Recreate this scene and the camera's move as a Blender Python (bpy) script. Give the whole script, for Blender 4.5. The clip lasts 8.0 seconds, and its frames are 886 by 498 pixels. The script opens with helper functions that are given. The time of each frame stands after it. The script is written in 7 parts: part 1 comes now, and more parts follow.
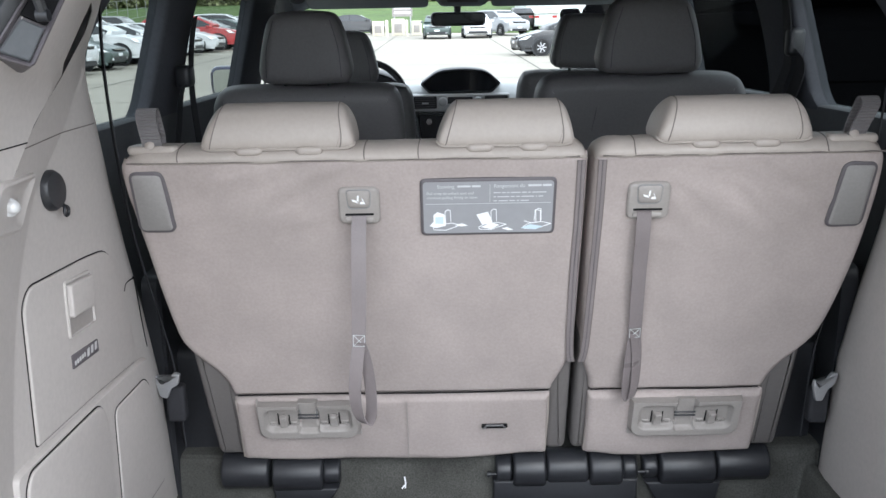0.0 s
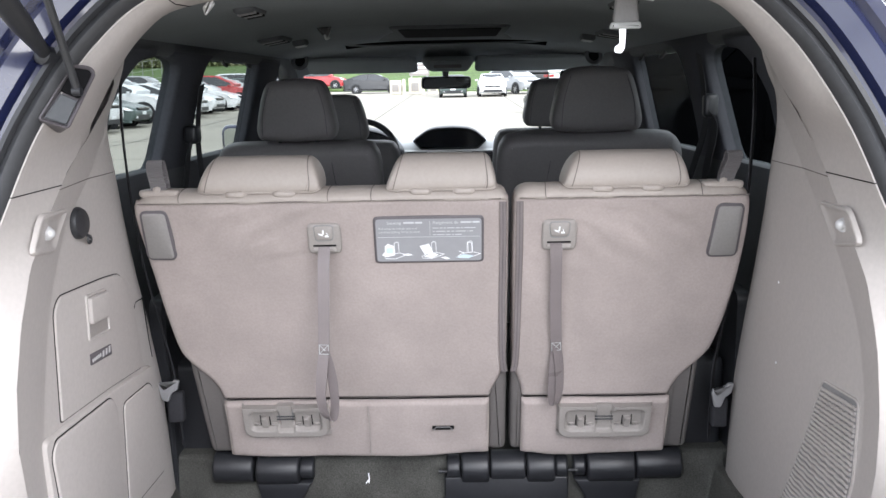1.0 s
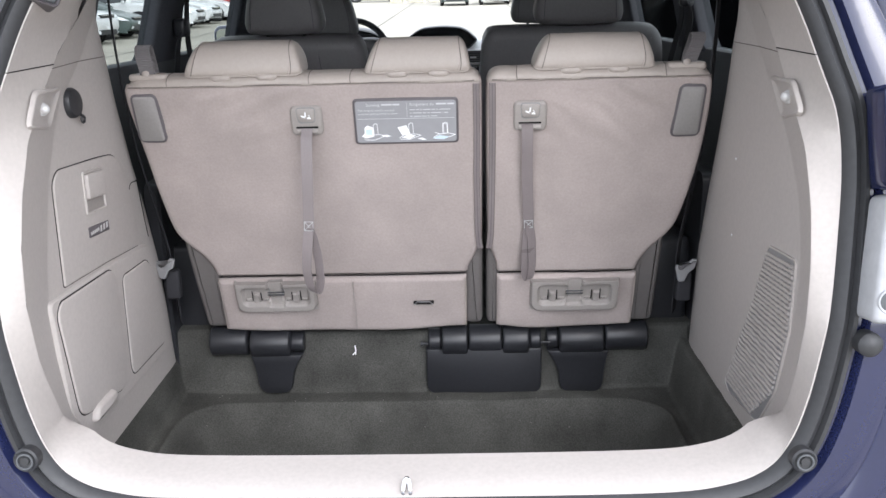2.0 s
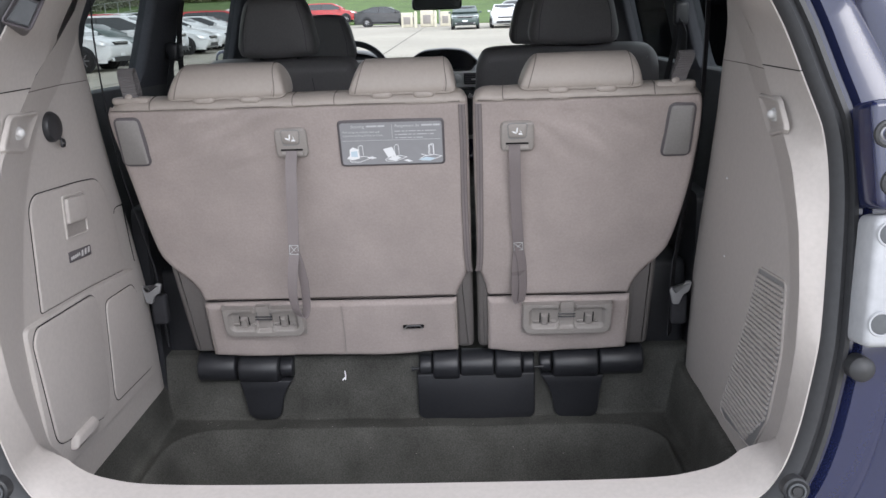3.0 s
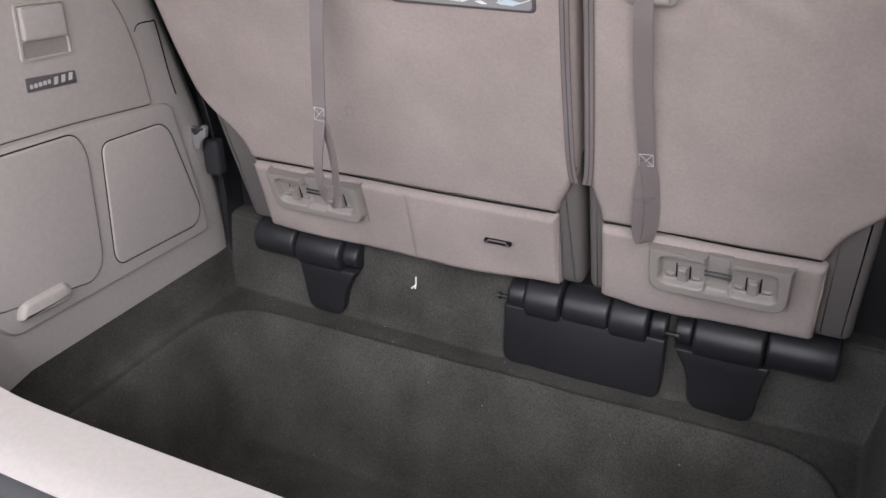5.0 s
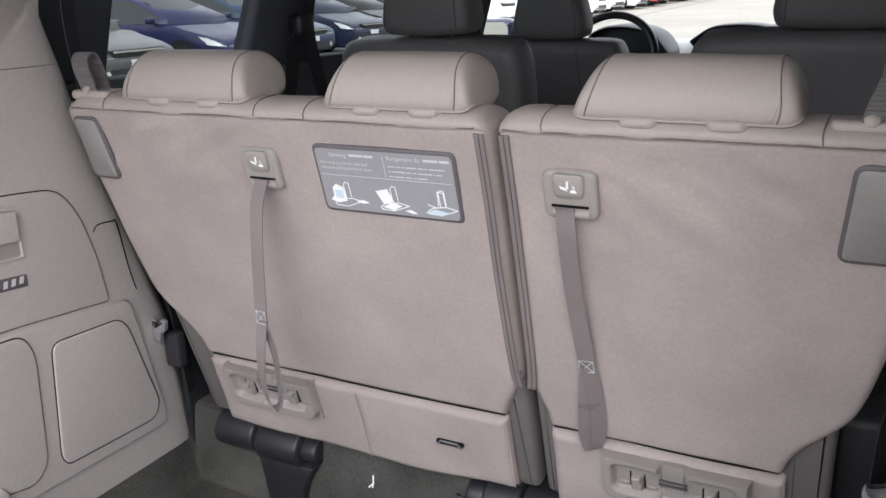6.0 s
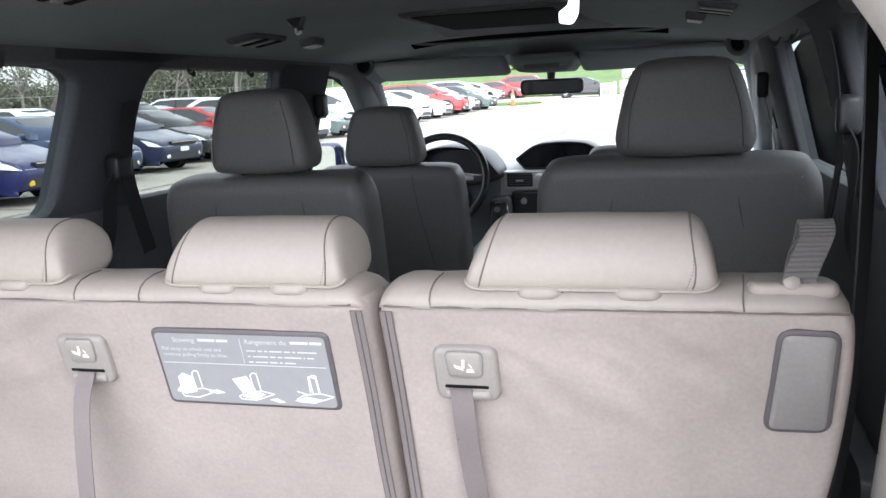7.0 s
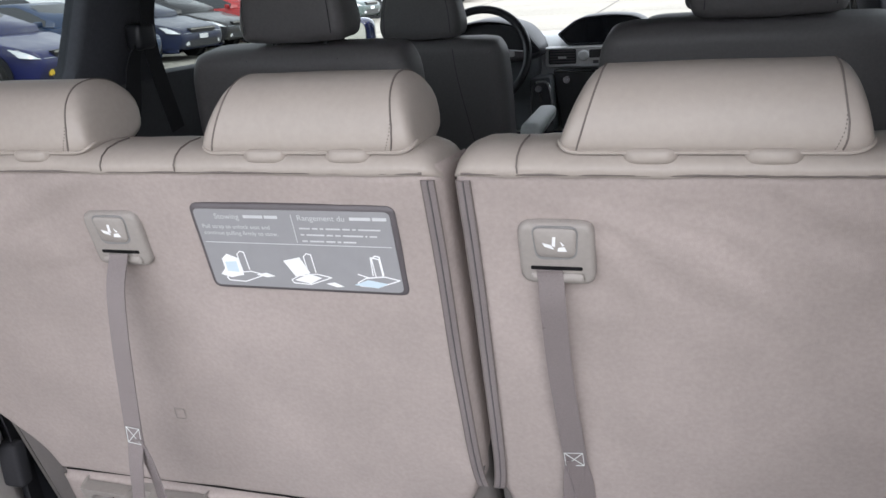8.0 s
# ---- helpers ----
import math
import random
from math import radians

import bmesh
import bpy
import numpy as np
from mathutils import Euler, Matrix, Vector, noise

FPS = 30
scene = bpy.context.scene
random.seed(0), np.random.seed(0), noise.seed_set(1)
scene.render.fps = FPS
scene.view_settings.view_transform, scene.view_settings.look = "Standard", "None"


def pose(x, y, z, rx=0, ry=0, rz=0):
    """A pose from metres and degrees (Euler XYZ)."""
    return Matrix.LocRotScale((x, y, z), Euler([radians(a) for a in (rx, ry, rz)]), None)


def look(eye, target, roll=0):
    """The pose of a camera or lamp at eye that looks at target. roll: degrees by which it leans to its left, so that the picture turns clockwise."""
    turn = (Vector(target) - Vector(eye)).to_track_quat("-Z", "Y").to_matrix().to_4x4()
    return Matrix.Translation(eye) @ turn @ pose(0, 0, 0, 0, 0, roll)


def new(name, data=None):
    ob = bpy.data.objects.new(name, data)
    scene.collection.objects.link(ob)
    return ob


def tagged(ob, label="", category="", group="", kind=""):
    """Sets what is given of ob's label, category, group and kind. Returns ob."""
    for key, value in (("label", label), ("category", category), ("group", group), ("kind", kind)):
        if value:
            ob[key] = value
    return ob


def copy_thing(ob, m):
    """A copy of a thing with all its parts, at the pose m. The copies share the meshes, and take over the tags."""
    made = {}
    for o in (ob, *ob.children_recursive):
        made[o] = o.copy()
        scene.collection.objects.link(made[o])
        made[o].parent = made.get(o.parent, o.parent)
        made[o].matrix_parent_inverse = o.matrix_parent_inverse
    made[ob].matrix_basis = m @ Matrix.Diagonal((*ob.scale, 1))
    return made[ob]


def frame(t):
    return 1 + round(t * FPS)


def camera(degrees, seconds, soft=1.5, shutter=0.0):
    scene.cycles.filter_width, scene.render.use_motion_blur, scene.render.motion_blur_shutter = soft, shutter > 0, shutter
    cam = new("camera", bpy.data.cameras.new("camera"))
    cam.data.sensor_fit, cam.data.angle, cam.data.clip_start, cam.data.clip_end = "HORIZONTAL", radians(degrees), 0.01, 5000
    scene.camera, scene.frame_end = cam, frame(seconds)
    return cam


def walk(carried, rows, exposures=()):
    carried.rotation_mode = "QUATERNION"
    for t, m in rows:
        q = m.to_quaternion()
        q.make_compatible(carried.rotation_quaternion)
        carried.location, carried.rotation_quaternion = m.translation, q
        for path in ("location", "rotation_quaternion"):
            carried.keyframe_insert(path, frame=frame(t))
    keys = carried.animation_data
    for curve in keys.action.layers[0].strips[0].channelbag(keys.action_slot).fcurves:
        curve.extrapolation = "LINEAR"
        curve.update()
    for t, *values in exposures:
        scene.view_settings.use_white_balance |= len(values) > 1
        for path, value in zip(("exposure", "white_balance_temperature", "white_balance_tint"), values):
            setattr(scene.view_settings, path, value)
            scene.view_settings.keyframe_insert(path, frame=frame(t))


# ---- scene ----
cam = camera(54.6, 8.0)
PATH = [
    (0, (-0.099, -1.607, 1.461), (-0.097, 0.327, 0.953), -1.0),
    (0.5, (-0.059, -1.819, 1.516), (-0.033, 0.16, 1.228), -0.7),
    (1, (0.044, -1.947, 1.481), (0.007, 0.016, 1.1), -1.1),
    (1.5, (0.108, -2.03, 1.434), (0.043, -0.1, 0.912), -1.2),
    (1.7, (0.097, -2.069, 1.431), (0.049, -0.155, 0.855), -1.3),
    (2.8, (0.148, -2.061, 1.427), (0.085, -0.143, 0.867), -2.0),
    (3, (0.160, -2.035, 1.421), (0.083, -0.107, 0.896), -2.0),
    (3.5, (0.192, -1.839, 1.412), (0.004, 0.075, 0.869), -1.9),
    (4, (0.251, -1.605, 1.366), (-0.117, 0.197, 0.579), -1.3),
    (4.2, (0.296, -1.521, 1.345), (-0.162, 0.228, 0.49), -1.1),
    (5.3, (0.572, -1.228, 1.346), (-0.323, 0.336, 0.482), -1.7),
    (5.5, (0.598, -1.191, 1.355), (-0.351, 0.374, 0.552), -2.4),
    (6, (0.608, -1.182, 1.415), (-0.289, 0.51, 0.838), -1.6),
    (6.5, (0.556, -1.127, 1.464), (-0.154, 0.702, 1.082), -1.8),
    (7, (0.482, -1.055, 1.469), (-0.045, 0.84, 1.115), -2.8),
    (7.5, (0.427, -0.974, 1.438), (-0.087, 0.888, 0.920), -5.3),
    (8, (0.387, -0.945, 1.418), (-0.187, 0.874, 0.820), -3.5),
]
EXPOSURE = [(0, 1.64, 6000, 9), (0.5, 1.77, 6150, 12), (1.5, 1.79, 6200, 13), (3, 1.22, 6200, 13), (3.5, 1.07, 6250, 14), (4, 1.34, 6350, 15), (5.5, 1.26, 6450, 18), (6, 1.44, 6350, 15), (6.5, 2.06, 6200, 12), (7, 2.19, 6150, 12), (7.5, 1.83, 6200, 13), (8, 1.55, 6250, 13)]
walk(cam, [(t, look(eye, target, roll)) for t, eye, target, roll in PATH], EXPOSURE)

# ---------------------------------------------------------------- light
world = bpy.data.worlds.new("overcast_sky")
scene.world = world
world.use_nodes = True
wn = world.node_tree
sky = wn.nodes.new("ShaderNodeTexSky")
sky.sky_type = "NISHITA"
sky.sun_disc = False
sky.sun_elevation = radians(40)
sky.sun_rotation = radians(157)
sky.air_density, sky.dust_density, sky.ozone_density = 1.0, 3.0, 1.0
bright = wn.nodes.new("ShaderNodeHueSaturation")
bright.inputs["Saturation"].default_value = 0.15
wn.links.new(sky.outputs[0], bright.inputs["Color"])
veil = wn.nodes.new("ShaderNodeMixRGB")
veil.inputs[0].default_value = 0.65
veil.inputs[2].default_value = (6.6, 6.9, 7.2, 1)
wn.links.new(bright.outputs[0], veil.inputs[1])
wn.links.new(veil.outputs[0], wn.nodes["Background"].inputs[0])
wn.nodes["Background"].inputs[1].default_value = 0.15
sun = new("sun", bpy.data.lights.new("sun", "SUN"))
sun.data.energy, sun.data.angle, sun.data.color = 0.32, radians(30), (1.0, 0.96, 0.9)
sun.matrix_world = look((4, -9.4, 8.6), (0, 0, 0))

# ---------------------------------------------------------------- helpers


def M4(origin, u, v, w):
    """Maps (u, v, w) to the world by three axes and an origin."""
    return Matrix(((u[0], v[0], w[0], origin[0]), (u[1], v[1], w[1], origin[1]), (u[2], v[2], w[2], origin[2]), (0, 0, 0, 1)))


LEAN_C, LEAN_S = 0.9605, 0.2785
SEAT = M4((0, 0, 0.6), (1, 0, 0), (0, -LEAN_S, LEAN_C), (0, -LEAN_C, -LEAN_S))
LEFT = M4((-0.668, 0, 0), (0, 1, 0), (0, 0, 1), (1, 0, 0))
RIGHT = M4((0.686, 0, 0), (0, -1, 0), (0, 0, 1), (-1, 0, 0))


def thing(name, at, label, category, group=""):
    root = new(name)
    root.location = at
    root.empty_display_size = 0.05
    return tagged(root, label, category, group)


def finish(bm, name, material, angle=40):
    bmesh.ops.recalc_face_normals(bm, faces=bm.faces)
    me = bpy.data.meshes.new(name)
    bm.to_mesh(me)
    bm.free()
    me.shade_smooth()
    me.set_sharp_from_angle(angle=radians(angle))
    if material:
        me.materials.append(material)
    return me


def part(name, bm, material, parent=None, label="", angle=40, kind=""):
    """Links a bmesh (or a mesh) as one object, under a thing or a part where one is given."""
    me = bm if isinstance(bm, bpy.types.Mesh) else finish(bm, name, material, angle)
    ob = new(name, me)
    if parent:
        top = Matrix.Identity(4)
        chain, p = [], parent
        while p:
            chain.append(p)
            p = p.parent
        for q in reversed(chain):
            top = top @ q.matrix_parent_inverse @ q.matrix_basis
        ob.parent = parent
        ob.matrix_parent_inverse = top.inverted()
    return tagged(ob, label, kind=kind)


def structure(name, bm, material, label, category, angle=40):
    return tagged(part(name, bm, material, angle=angle), label, category, kind="structure")


def offset(loop, d):
    """A closed 2D loop moved inwards by d (counter-clockwise loops)."""
    n, out = len(loop), []
    for i in range(n):
        p, q, r = Vector(loop[i - 1]), Vector(loop[i]), Vector(loop[(i + 1) % n])
        a, b = (q - p), (r - q)
        a = a.normalized() if a.length > 1e-9 else Vector((1, 0))
        b = b.normalized() if b.length > 1e-9 else Vector((1, 0))
        m = Vector((-a.y - b.y, a.x + b.x))
        m = m.normalized() if m.length > 1e-6 else Vector((-a.y, a.x))
        k = max(0.5, m.dot(Vector((-a.y, a.x))))
        out.append(tuple(q + m * (d / k)))
    return out


def area(loop):
    return 0.5 * sum(loop[i - 1][0] * loop[i][1] - loop[i][0] * loop[i - 1][1] for i in range(len(loop)))


def fillet(pts, r, n=4):
    """Rounds the corners of a closed 2D polygon. r: one radius or one for each corner."""
    out, m = [], len(pts)
    for i in range(m):
        p, q, s = Vector(pts[i - 1]), Vector(pts[i]), Vector(pts[(i + 1) % m])
        rad = r[i] if isinstance(r, (list, tuple)) else r
        a, b = p - q, s - q
        k = min(rad, 0.48 * a.length, 0.48 * b.length)
        if k < 1e-6:
            out.append(tuple(q))
            continue
        a, b = q + a.normalized() * k, q + b.normalized() * k
        for j in range(n + 1):
            t = j / n
            out.append(tuple((1 - t) ** 2 * a + 2 * t * (1 - t) * q + t * t * b))
    return out


def smooth_loop(pts, n=6, closed=True):
    """A Catmull-Rom curve through points of two or three coordinates."""
    out, m = [], len(pts)
    V = [Vector(p) for p in pts]
    for i in range(m if closed else m - 1):
        g = lambda k: V[k % m] if closed else V[max(0, min(m - 1, k))]
        p0, p1, p2, p3 = g(i - 1), g(i), g(i + 1), g(i + 2)
        for j in range(n):
            t = j / n
            out.append(tuple(0.5 * ((2 * p1) + (p2 - p0) * t + (2 * p0 - 5 * p1 + 4 * p2 - p3) * t * t + (3 * p1 - p0 - 3 * p2 + p3) * t ** 3)))
    if not closed:
        out.append(tuple(V[-1]))
    return out


def loft(bm, loops, closed=True, cap0=False, cap1=False):
    rows = [[bm.verts.new(p) for p in loop] for loop in loops]
    for a, b in zip(rows, rows[1:]):
        n = len(a)
        for i in range(n if closed else n - 1):
            j = (i + 1) % n
            bm.faces.new((a[i], a[j], b[j], b[i]))
    if cap0:
        bm.faces.new(rows[0])
    if cap1:
        bm.faces.new(list(reversed(rows[-1])))
    return rows


def slab(bm, outline, prof, m, cap0=True, cap1=True, crown=()):
    """Lofts a 2D outline through (inset, height) pairs; crown: further (scale, height) loops that arch the last face."""
    loop = list(outline)
    if area(loop) < 0:
        loop.reverse()
    loops = [[m @ Vector((u, v, w)) for u, v in offset(loop, inset)] for inset, w in prof]
    if crown:
        last = offset(loop, prof[-1][0])
        cx, cy = sum(p[0] for p in last) / len(last), sum(p[1] for p in last) / len(last)
        for k, w in crown:
            loops.append([m @ Vector((cx + (u - cx) * k, cy + (v - cy) * k, w)) for u, v in last])
    if crown and cap1:
        rows = loft(bm, loops, True, cap0, False)
        tip = bm.verts.new(m @ Vector((cx, cy, crown[-1][1])))
        for i, v in enumerate(rows[-1]):
            bm.faces.new((rows[-1][(i + 1) % len(rows[-1])], v, tip))
    else:
        loft(bm, loops, True, cap0, cap1)
    return bm


def rounded(h, r, n=4, base=0.0):
    """A profile that rises from base to h with a rounded edge of radius r."""
    out = [(0.0, base)]
    for j in range(n + 1):
        a = j / n * math.pi / 2
        out.append((r * (1 - math.cos(a)), h - r + r * math.sin(a)))
    return out


def pillow(h, r, n=4):
    """A profile rounded at both sides, from 0 to h."""
    out = []
    for j in range(n + 1):
        a = math.pi / 2 * (1 - j / n)
        out.append((r * (1 - math.cos(a)), r - r * math.sin(a)))
    return out + [(i, h - w) for i, w in reversed(out)]


def rect(x0, y0, x1, y1):
    return [(x0, y0), (x1, y0), (x1, y1), (x0, y1)]


def block(bm, x0, x1, y0, y1, z0, z1, r=0.006, n=3):
    """A box with rounded edges, by its bounds."""
    r = min(r, 0.45 * (z1 - z0), 0.45 * (x1 - x0), 0.45 * (y1 - y0))
    slab(bm, fillet(rect(x0, y0, x1, y1), r, n), [(i, z0 + w) for i, w in pillow(z1 - z0, r, n)], Matrix.Identity(4))
    return bm


def tube(bm, pts, r, n=8, cap=True):
    """A tube along points; r: one radius or one for each point."""
    V = [Vector(p) for p in pts]
    rows, up = [], Vector((0, 0, 1))
    for i, p in enumerate(V):
        d = (V[min(i + 1, len(V) - 1)] - V[max(i - 1, 0)]).normalized()
        if abs(d.dot(up)) > 0.98:
            up = Vector((1, 0, 0.1))
        a = d.cross(up).normalized()
        b = d.cross(a)
        up = -b if b.dot(up) < 0 else b
        rad = r[i] if isinstance(r, (list, tuple)) else r
        rows.append([p + rad * (a * math.cos(2 * math.pi * k / n) + b * math.sin(2 * math.pi * k / n)) for k in range(n)])
    loft(bm, rows, True, cap, cap)
    return bm


def ring(bm, centre, axis, R, r, n=32, k=8, flat=1.0):
    """A torus round an axis."""
    q = Vector(axis).to_track_quat("Z", "Y").to_matrix()
    rows = []
    for i in range(n):
        a = 2 * math.pi * i / n
        rows.append([Vector(centre) + q @ Vector(((R + r * math.cos(b)) * math.cos(a), (R + r * math.cos(b)) * math.sin(a), flat * r * math.sin(b)))
                     for b in (2 * math.pi * j / k for j in range(k))])
    loft(bm, rows + [rows[0]])
    bmesh.ops.remove_doubles(bm, verts=bm.verts, dist=1e-6)
    return bm


def lathe(bm, centre, axis, prof, n=24):
    """Turns (radius, height) pairs round an axis."""
    q = Vector(axis).to_track_quat("Z", "Y").to_matrix()
    rows = [[Vector(centre) + q @ Vector((r * math.cos(2 * math.pi * i / n), r * math.sin(2 * math.pi * i / n), h)) for i in range(n)] for r, h in prof]
    loft(bm, rows, True, True, True)
    return bm


def ribbon(bm, path, sides, thick=0.0016):
    """A flat strap: path points and, for each, half its width as a vector."""
    V = [Vector(p) for p in path]
    rows = []
    for i, p in enumerate(V):
        d = (V[min(i + 1, len(V) - 1)] - V[max(i - 1, 0)]).normalized()
        s = Vector(sides[i] if isinstance(sides, list) else sides)
        nrm = d.cross(s).normalized() * thick / 2
        rows.append([p - s - nrm, p + s - nrm, p + s + nrm, p - s + nrm])
    loft(bm, rows, True, True, True)
    return bm


# ---------------------------------------------------------------- materials
def material(name, base, rough=0.5, metal=0.0, vary=0.12, scale=40.0, bump=0.15, fine=400.0, coat=0.0, spec=0.5, stretch=(1, 1, 1), blotch=3.0, blotchy=0.08, depth=0.002):
    """A procedural surface: grain, a slow blotch, and fine relief at real size."""
    m = bpy.data.materials.new(name)
    m.use_nodes = True
    nt = m.node_tree
    b = nt.nodes["Principled BSDF"]
    co = nt.nodes.new("ShaderNodeTexCoord")
    mp = nt.nodes.new("ShaderNodeMapping")
    mp.inputs["Scale"].default_value = stretch
    nt.links.new(co.outputs["Object"], mp.inputs[0])

    def noise_at(sc, detail=3.0):
        t = nt.nodes.new("ShaderNodeTexNoise")
        t.inputs["Scale"].default_value, t.inputs["Detail"].default_value = sc, detail
        nt.links.new(mp.outputs[0], t.inputs["Vector"])
        return t.outputs["Fac"]

    def ramp(fac, lo, hi):
        r = nt.nodes.new("ShaderNodeMapRange")
        r.inputs["From Min"].default_value, r.inputs["From Max"].default_value = 0.3, 0.7
        r.inputs["To Min"].default_value, r.inputs["To Max"].default_value = lo, hi
        nt.links.new(fac, r.inputs["Value"])
        return r.outputs[0]

    grain, slow = noise_at(scale), noise_at(blotch, 4.0)
    mul = nt.nodes.new("ShaderNodeMath")
    mul.operation = "MULTIPLY"
    nt.links.new(ramp(grain, 1 - vary, 1 + vary), mul.inputs[0])
    nt.links.new(ramp(slow, 1 - blotchy, 1 + blotchy), mul.inputs[1])
    tint = nt.nodes.new("ShaderNodeVectorMath")
    tint.operation = "SCALE"
    tint.inputs[0].default_value = base
    nt.links.new(mul.outputs[0], tint.inputs["Scale"])
    nt.links.new(tint.outputs[0], b.inputs["Base Color"])
    nt.links.new(ramp(slow, max(0.02, rough - 0.06), min(1.0, rough + 0.06)), b.inputs["Roughness"])
    b.inputs["Metallic"].default_value = metal
    b.inputs["Coat Weight"].default_value = coat
    b.inputs["Coat Roughness"].default_value = 0.06
    b.inputs["Specular IOR Level"].default_value = spec
    if bump:
        bp = nt.nodes.new("ShaderNodeBump")
        bp.inputs["Strength"].default_value, bp.inputs["Distance"].default_value = bump, depth
        nt.links.new(noise_at(fine, 2.0), bp.inputs["Height"])
        nt.links.new(bp.outputs[0], b.inputs["Normal"])
    return m


BEIGE = material("beige_trim_plastic", (0.44, 0.408, 0.388), 0.55, vary=0.04, scale=120, bump=0.25, fine=900, blotch=2.0, blotchy=0.04, depth=0.0006)
SEATBACK = material("taupe_seat_cloth", (0.352, 0.304, 0.288), 0.85, vary=0.06, scale=200, bump=0.4, fine=1100, blotch=9.0, blotchy=0.09, depth=0.0008)
LEATHER = material("taupe_leather", (0.352, 0.313, 0.284), 0.45, vary=0.03, scale=150, bump=0.12, fine=700, blotch=6.0, blotchy=0.04, depth=0.0007)
GREYPL = material("grey_seat_plastic", (0.295, 0.272, 0.256), 0.5, vary=0.04, scale=200, bump=0.2, fine=1000, depth=0.0005)
STITCH = material("dark_taupe_thread", (0.15, 0.13, 0.122), 0.8, vary=0.1, scale=300, bump=0.0)
LAMPGREY = material("lamp_housing_plastic", (0.36, 0.37, 0.39), 0.45, vary=0.06, scale=60, bump=0.1)
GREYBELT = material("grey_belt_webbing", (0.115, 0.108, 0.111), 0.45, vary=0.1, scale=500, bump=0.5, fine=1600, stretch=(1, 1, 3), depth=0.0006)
STRAP = material("woven_strap", (0.205, 0.178, 0.180), 0.32, vary=0.1, scale=500, bump=0.5, fine=1600, stretch=(1, 1, 3), depth=0.0006)
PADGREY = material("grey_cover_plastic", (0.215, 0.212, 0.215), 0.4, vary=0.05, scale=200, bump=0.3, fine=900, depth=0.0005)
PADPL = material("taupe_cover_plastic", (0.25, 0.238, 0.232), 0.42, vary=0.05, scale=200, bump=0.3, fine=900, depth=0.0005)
BLACKPL = material("black_plastic", (0.022, 0.023, 0.027), 0.42, vary=0.1, scale=120, bump=0.2, fine=900, depth=0.0005)
BLACKCLOTH = material("black_belt_cloth", (0.02, 0.02, 0.024), 0.8, vary=0.15, scale=300, bump=0.4, fine=1200, depth=0.0006)
RUBBER = material("black_rubber", (0.032, 0.033, 0.036), 0.5, vary=0.1, scale=90, bump=0.15, fine=500, depth=0.0006)
CARPET = material("dark_olive_carpet", (0.077, 0.077, 0.071), 0.98, vary=0.28, scale=300, bump=0.7, fine=900, blotch=7.0, blotchy=0.30, depth=0.002, spec=0.1)
NAVY = material("navy_car_paint", (0.012, 0.016, 0.056), 0.24, vary=0.05, scale=300, bump=0.0, coat=0.8, spec=0.5)
CHARCOAL = material("charcoal_leather", (0.150, 0.143, 0.146), 0.5, vary=0.06, scale=150, bump=0.25, fine=600, depth=0.0008)
DARKTRIM = material("dark_grey_trim", (0.10, 0.105, 0.112), 0.75, spec=0.25, vary=0.06, scale=120, bump=0.25, fine=700, depth=0.0006)
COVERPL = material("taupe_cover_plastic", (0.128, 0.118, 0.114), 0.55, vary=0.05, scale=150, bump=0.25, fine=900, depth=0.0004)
PILLAR = material("charcoal_pillar_trim", (0.080, 0.083, 0.095), 0.9, vary=0.06, scale=120, bump=0.2, fine=700, depth=0.0006, spec=0.12)
HEADLINER = material("grey_headliner_cloth", (0.225, 0.245, 0.255), 0.95, vary=0.1, scale=300, bump=0.3, fine=1200, depth=0.0008)
GREYTRIM = material("pale_grey_dash_plastic", (0.56, 0.58, 0.58), 0.5, vary=0.04, scale=120, bump=0.2, fine=800, depth=0.0005)
CHROME = material("bright_metal", (0.75, 0.75, 0.76), 0.18, 1.0, vary=0.03, scale=60, bump=0.0)
SILVERPL = material("silver_plastic", (0.58, 0.58, 0.58), 0.4, 0.15, vary=0.04, scale=80, bump=0.0)
STEEL = material("dull_steel", (0.42, 0.42, 0.44), 0.35, 0.9, vary=0.06, scale=90, bump=0.1)
BUCKLE = material("grey_buckle_metal", (0.36, 0.36, 0.37), 0.4, 0.4, vary=0.05, scale=90, bump=0.05)
LABELGREY = material("grey_label_film", (0.28, 0.282, 0.295), 0.35, vary=0.03, scale=60, bump=0.05, fine=500, depth=0.0003)
LABELEDGE = material("dark_label_frame", (0.10, 0.09, 0.098), 0.5, vary=0.04, scale=120, bump=0.1)
WHITEINK = material("white_print", (0.82, 0.83, 0.85), 0.5, vary=0.02, scale=60, bump=0.0)
PALEBLUE = material("pale_blue_print", (0.55, 0.66, 0.74), 0.5, vary=0.02, scale=60, bump=0.0)
GAP = material("dark_gap", (0.012, 0.012, 0.013), 0.95, vary=0.05, scale=60, bump=0.0, spec=0.05)
ASPHALT = material("pale_concrete_lot", (0.36, 0.335, 0.285), 0.9, vary=0.12, scale=9, bump=0.4, fine=60, blotch=0.15, blotchy=0.12, depth=0.01)


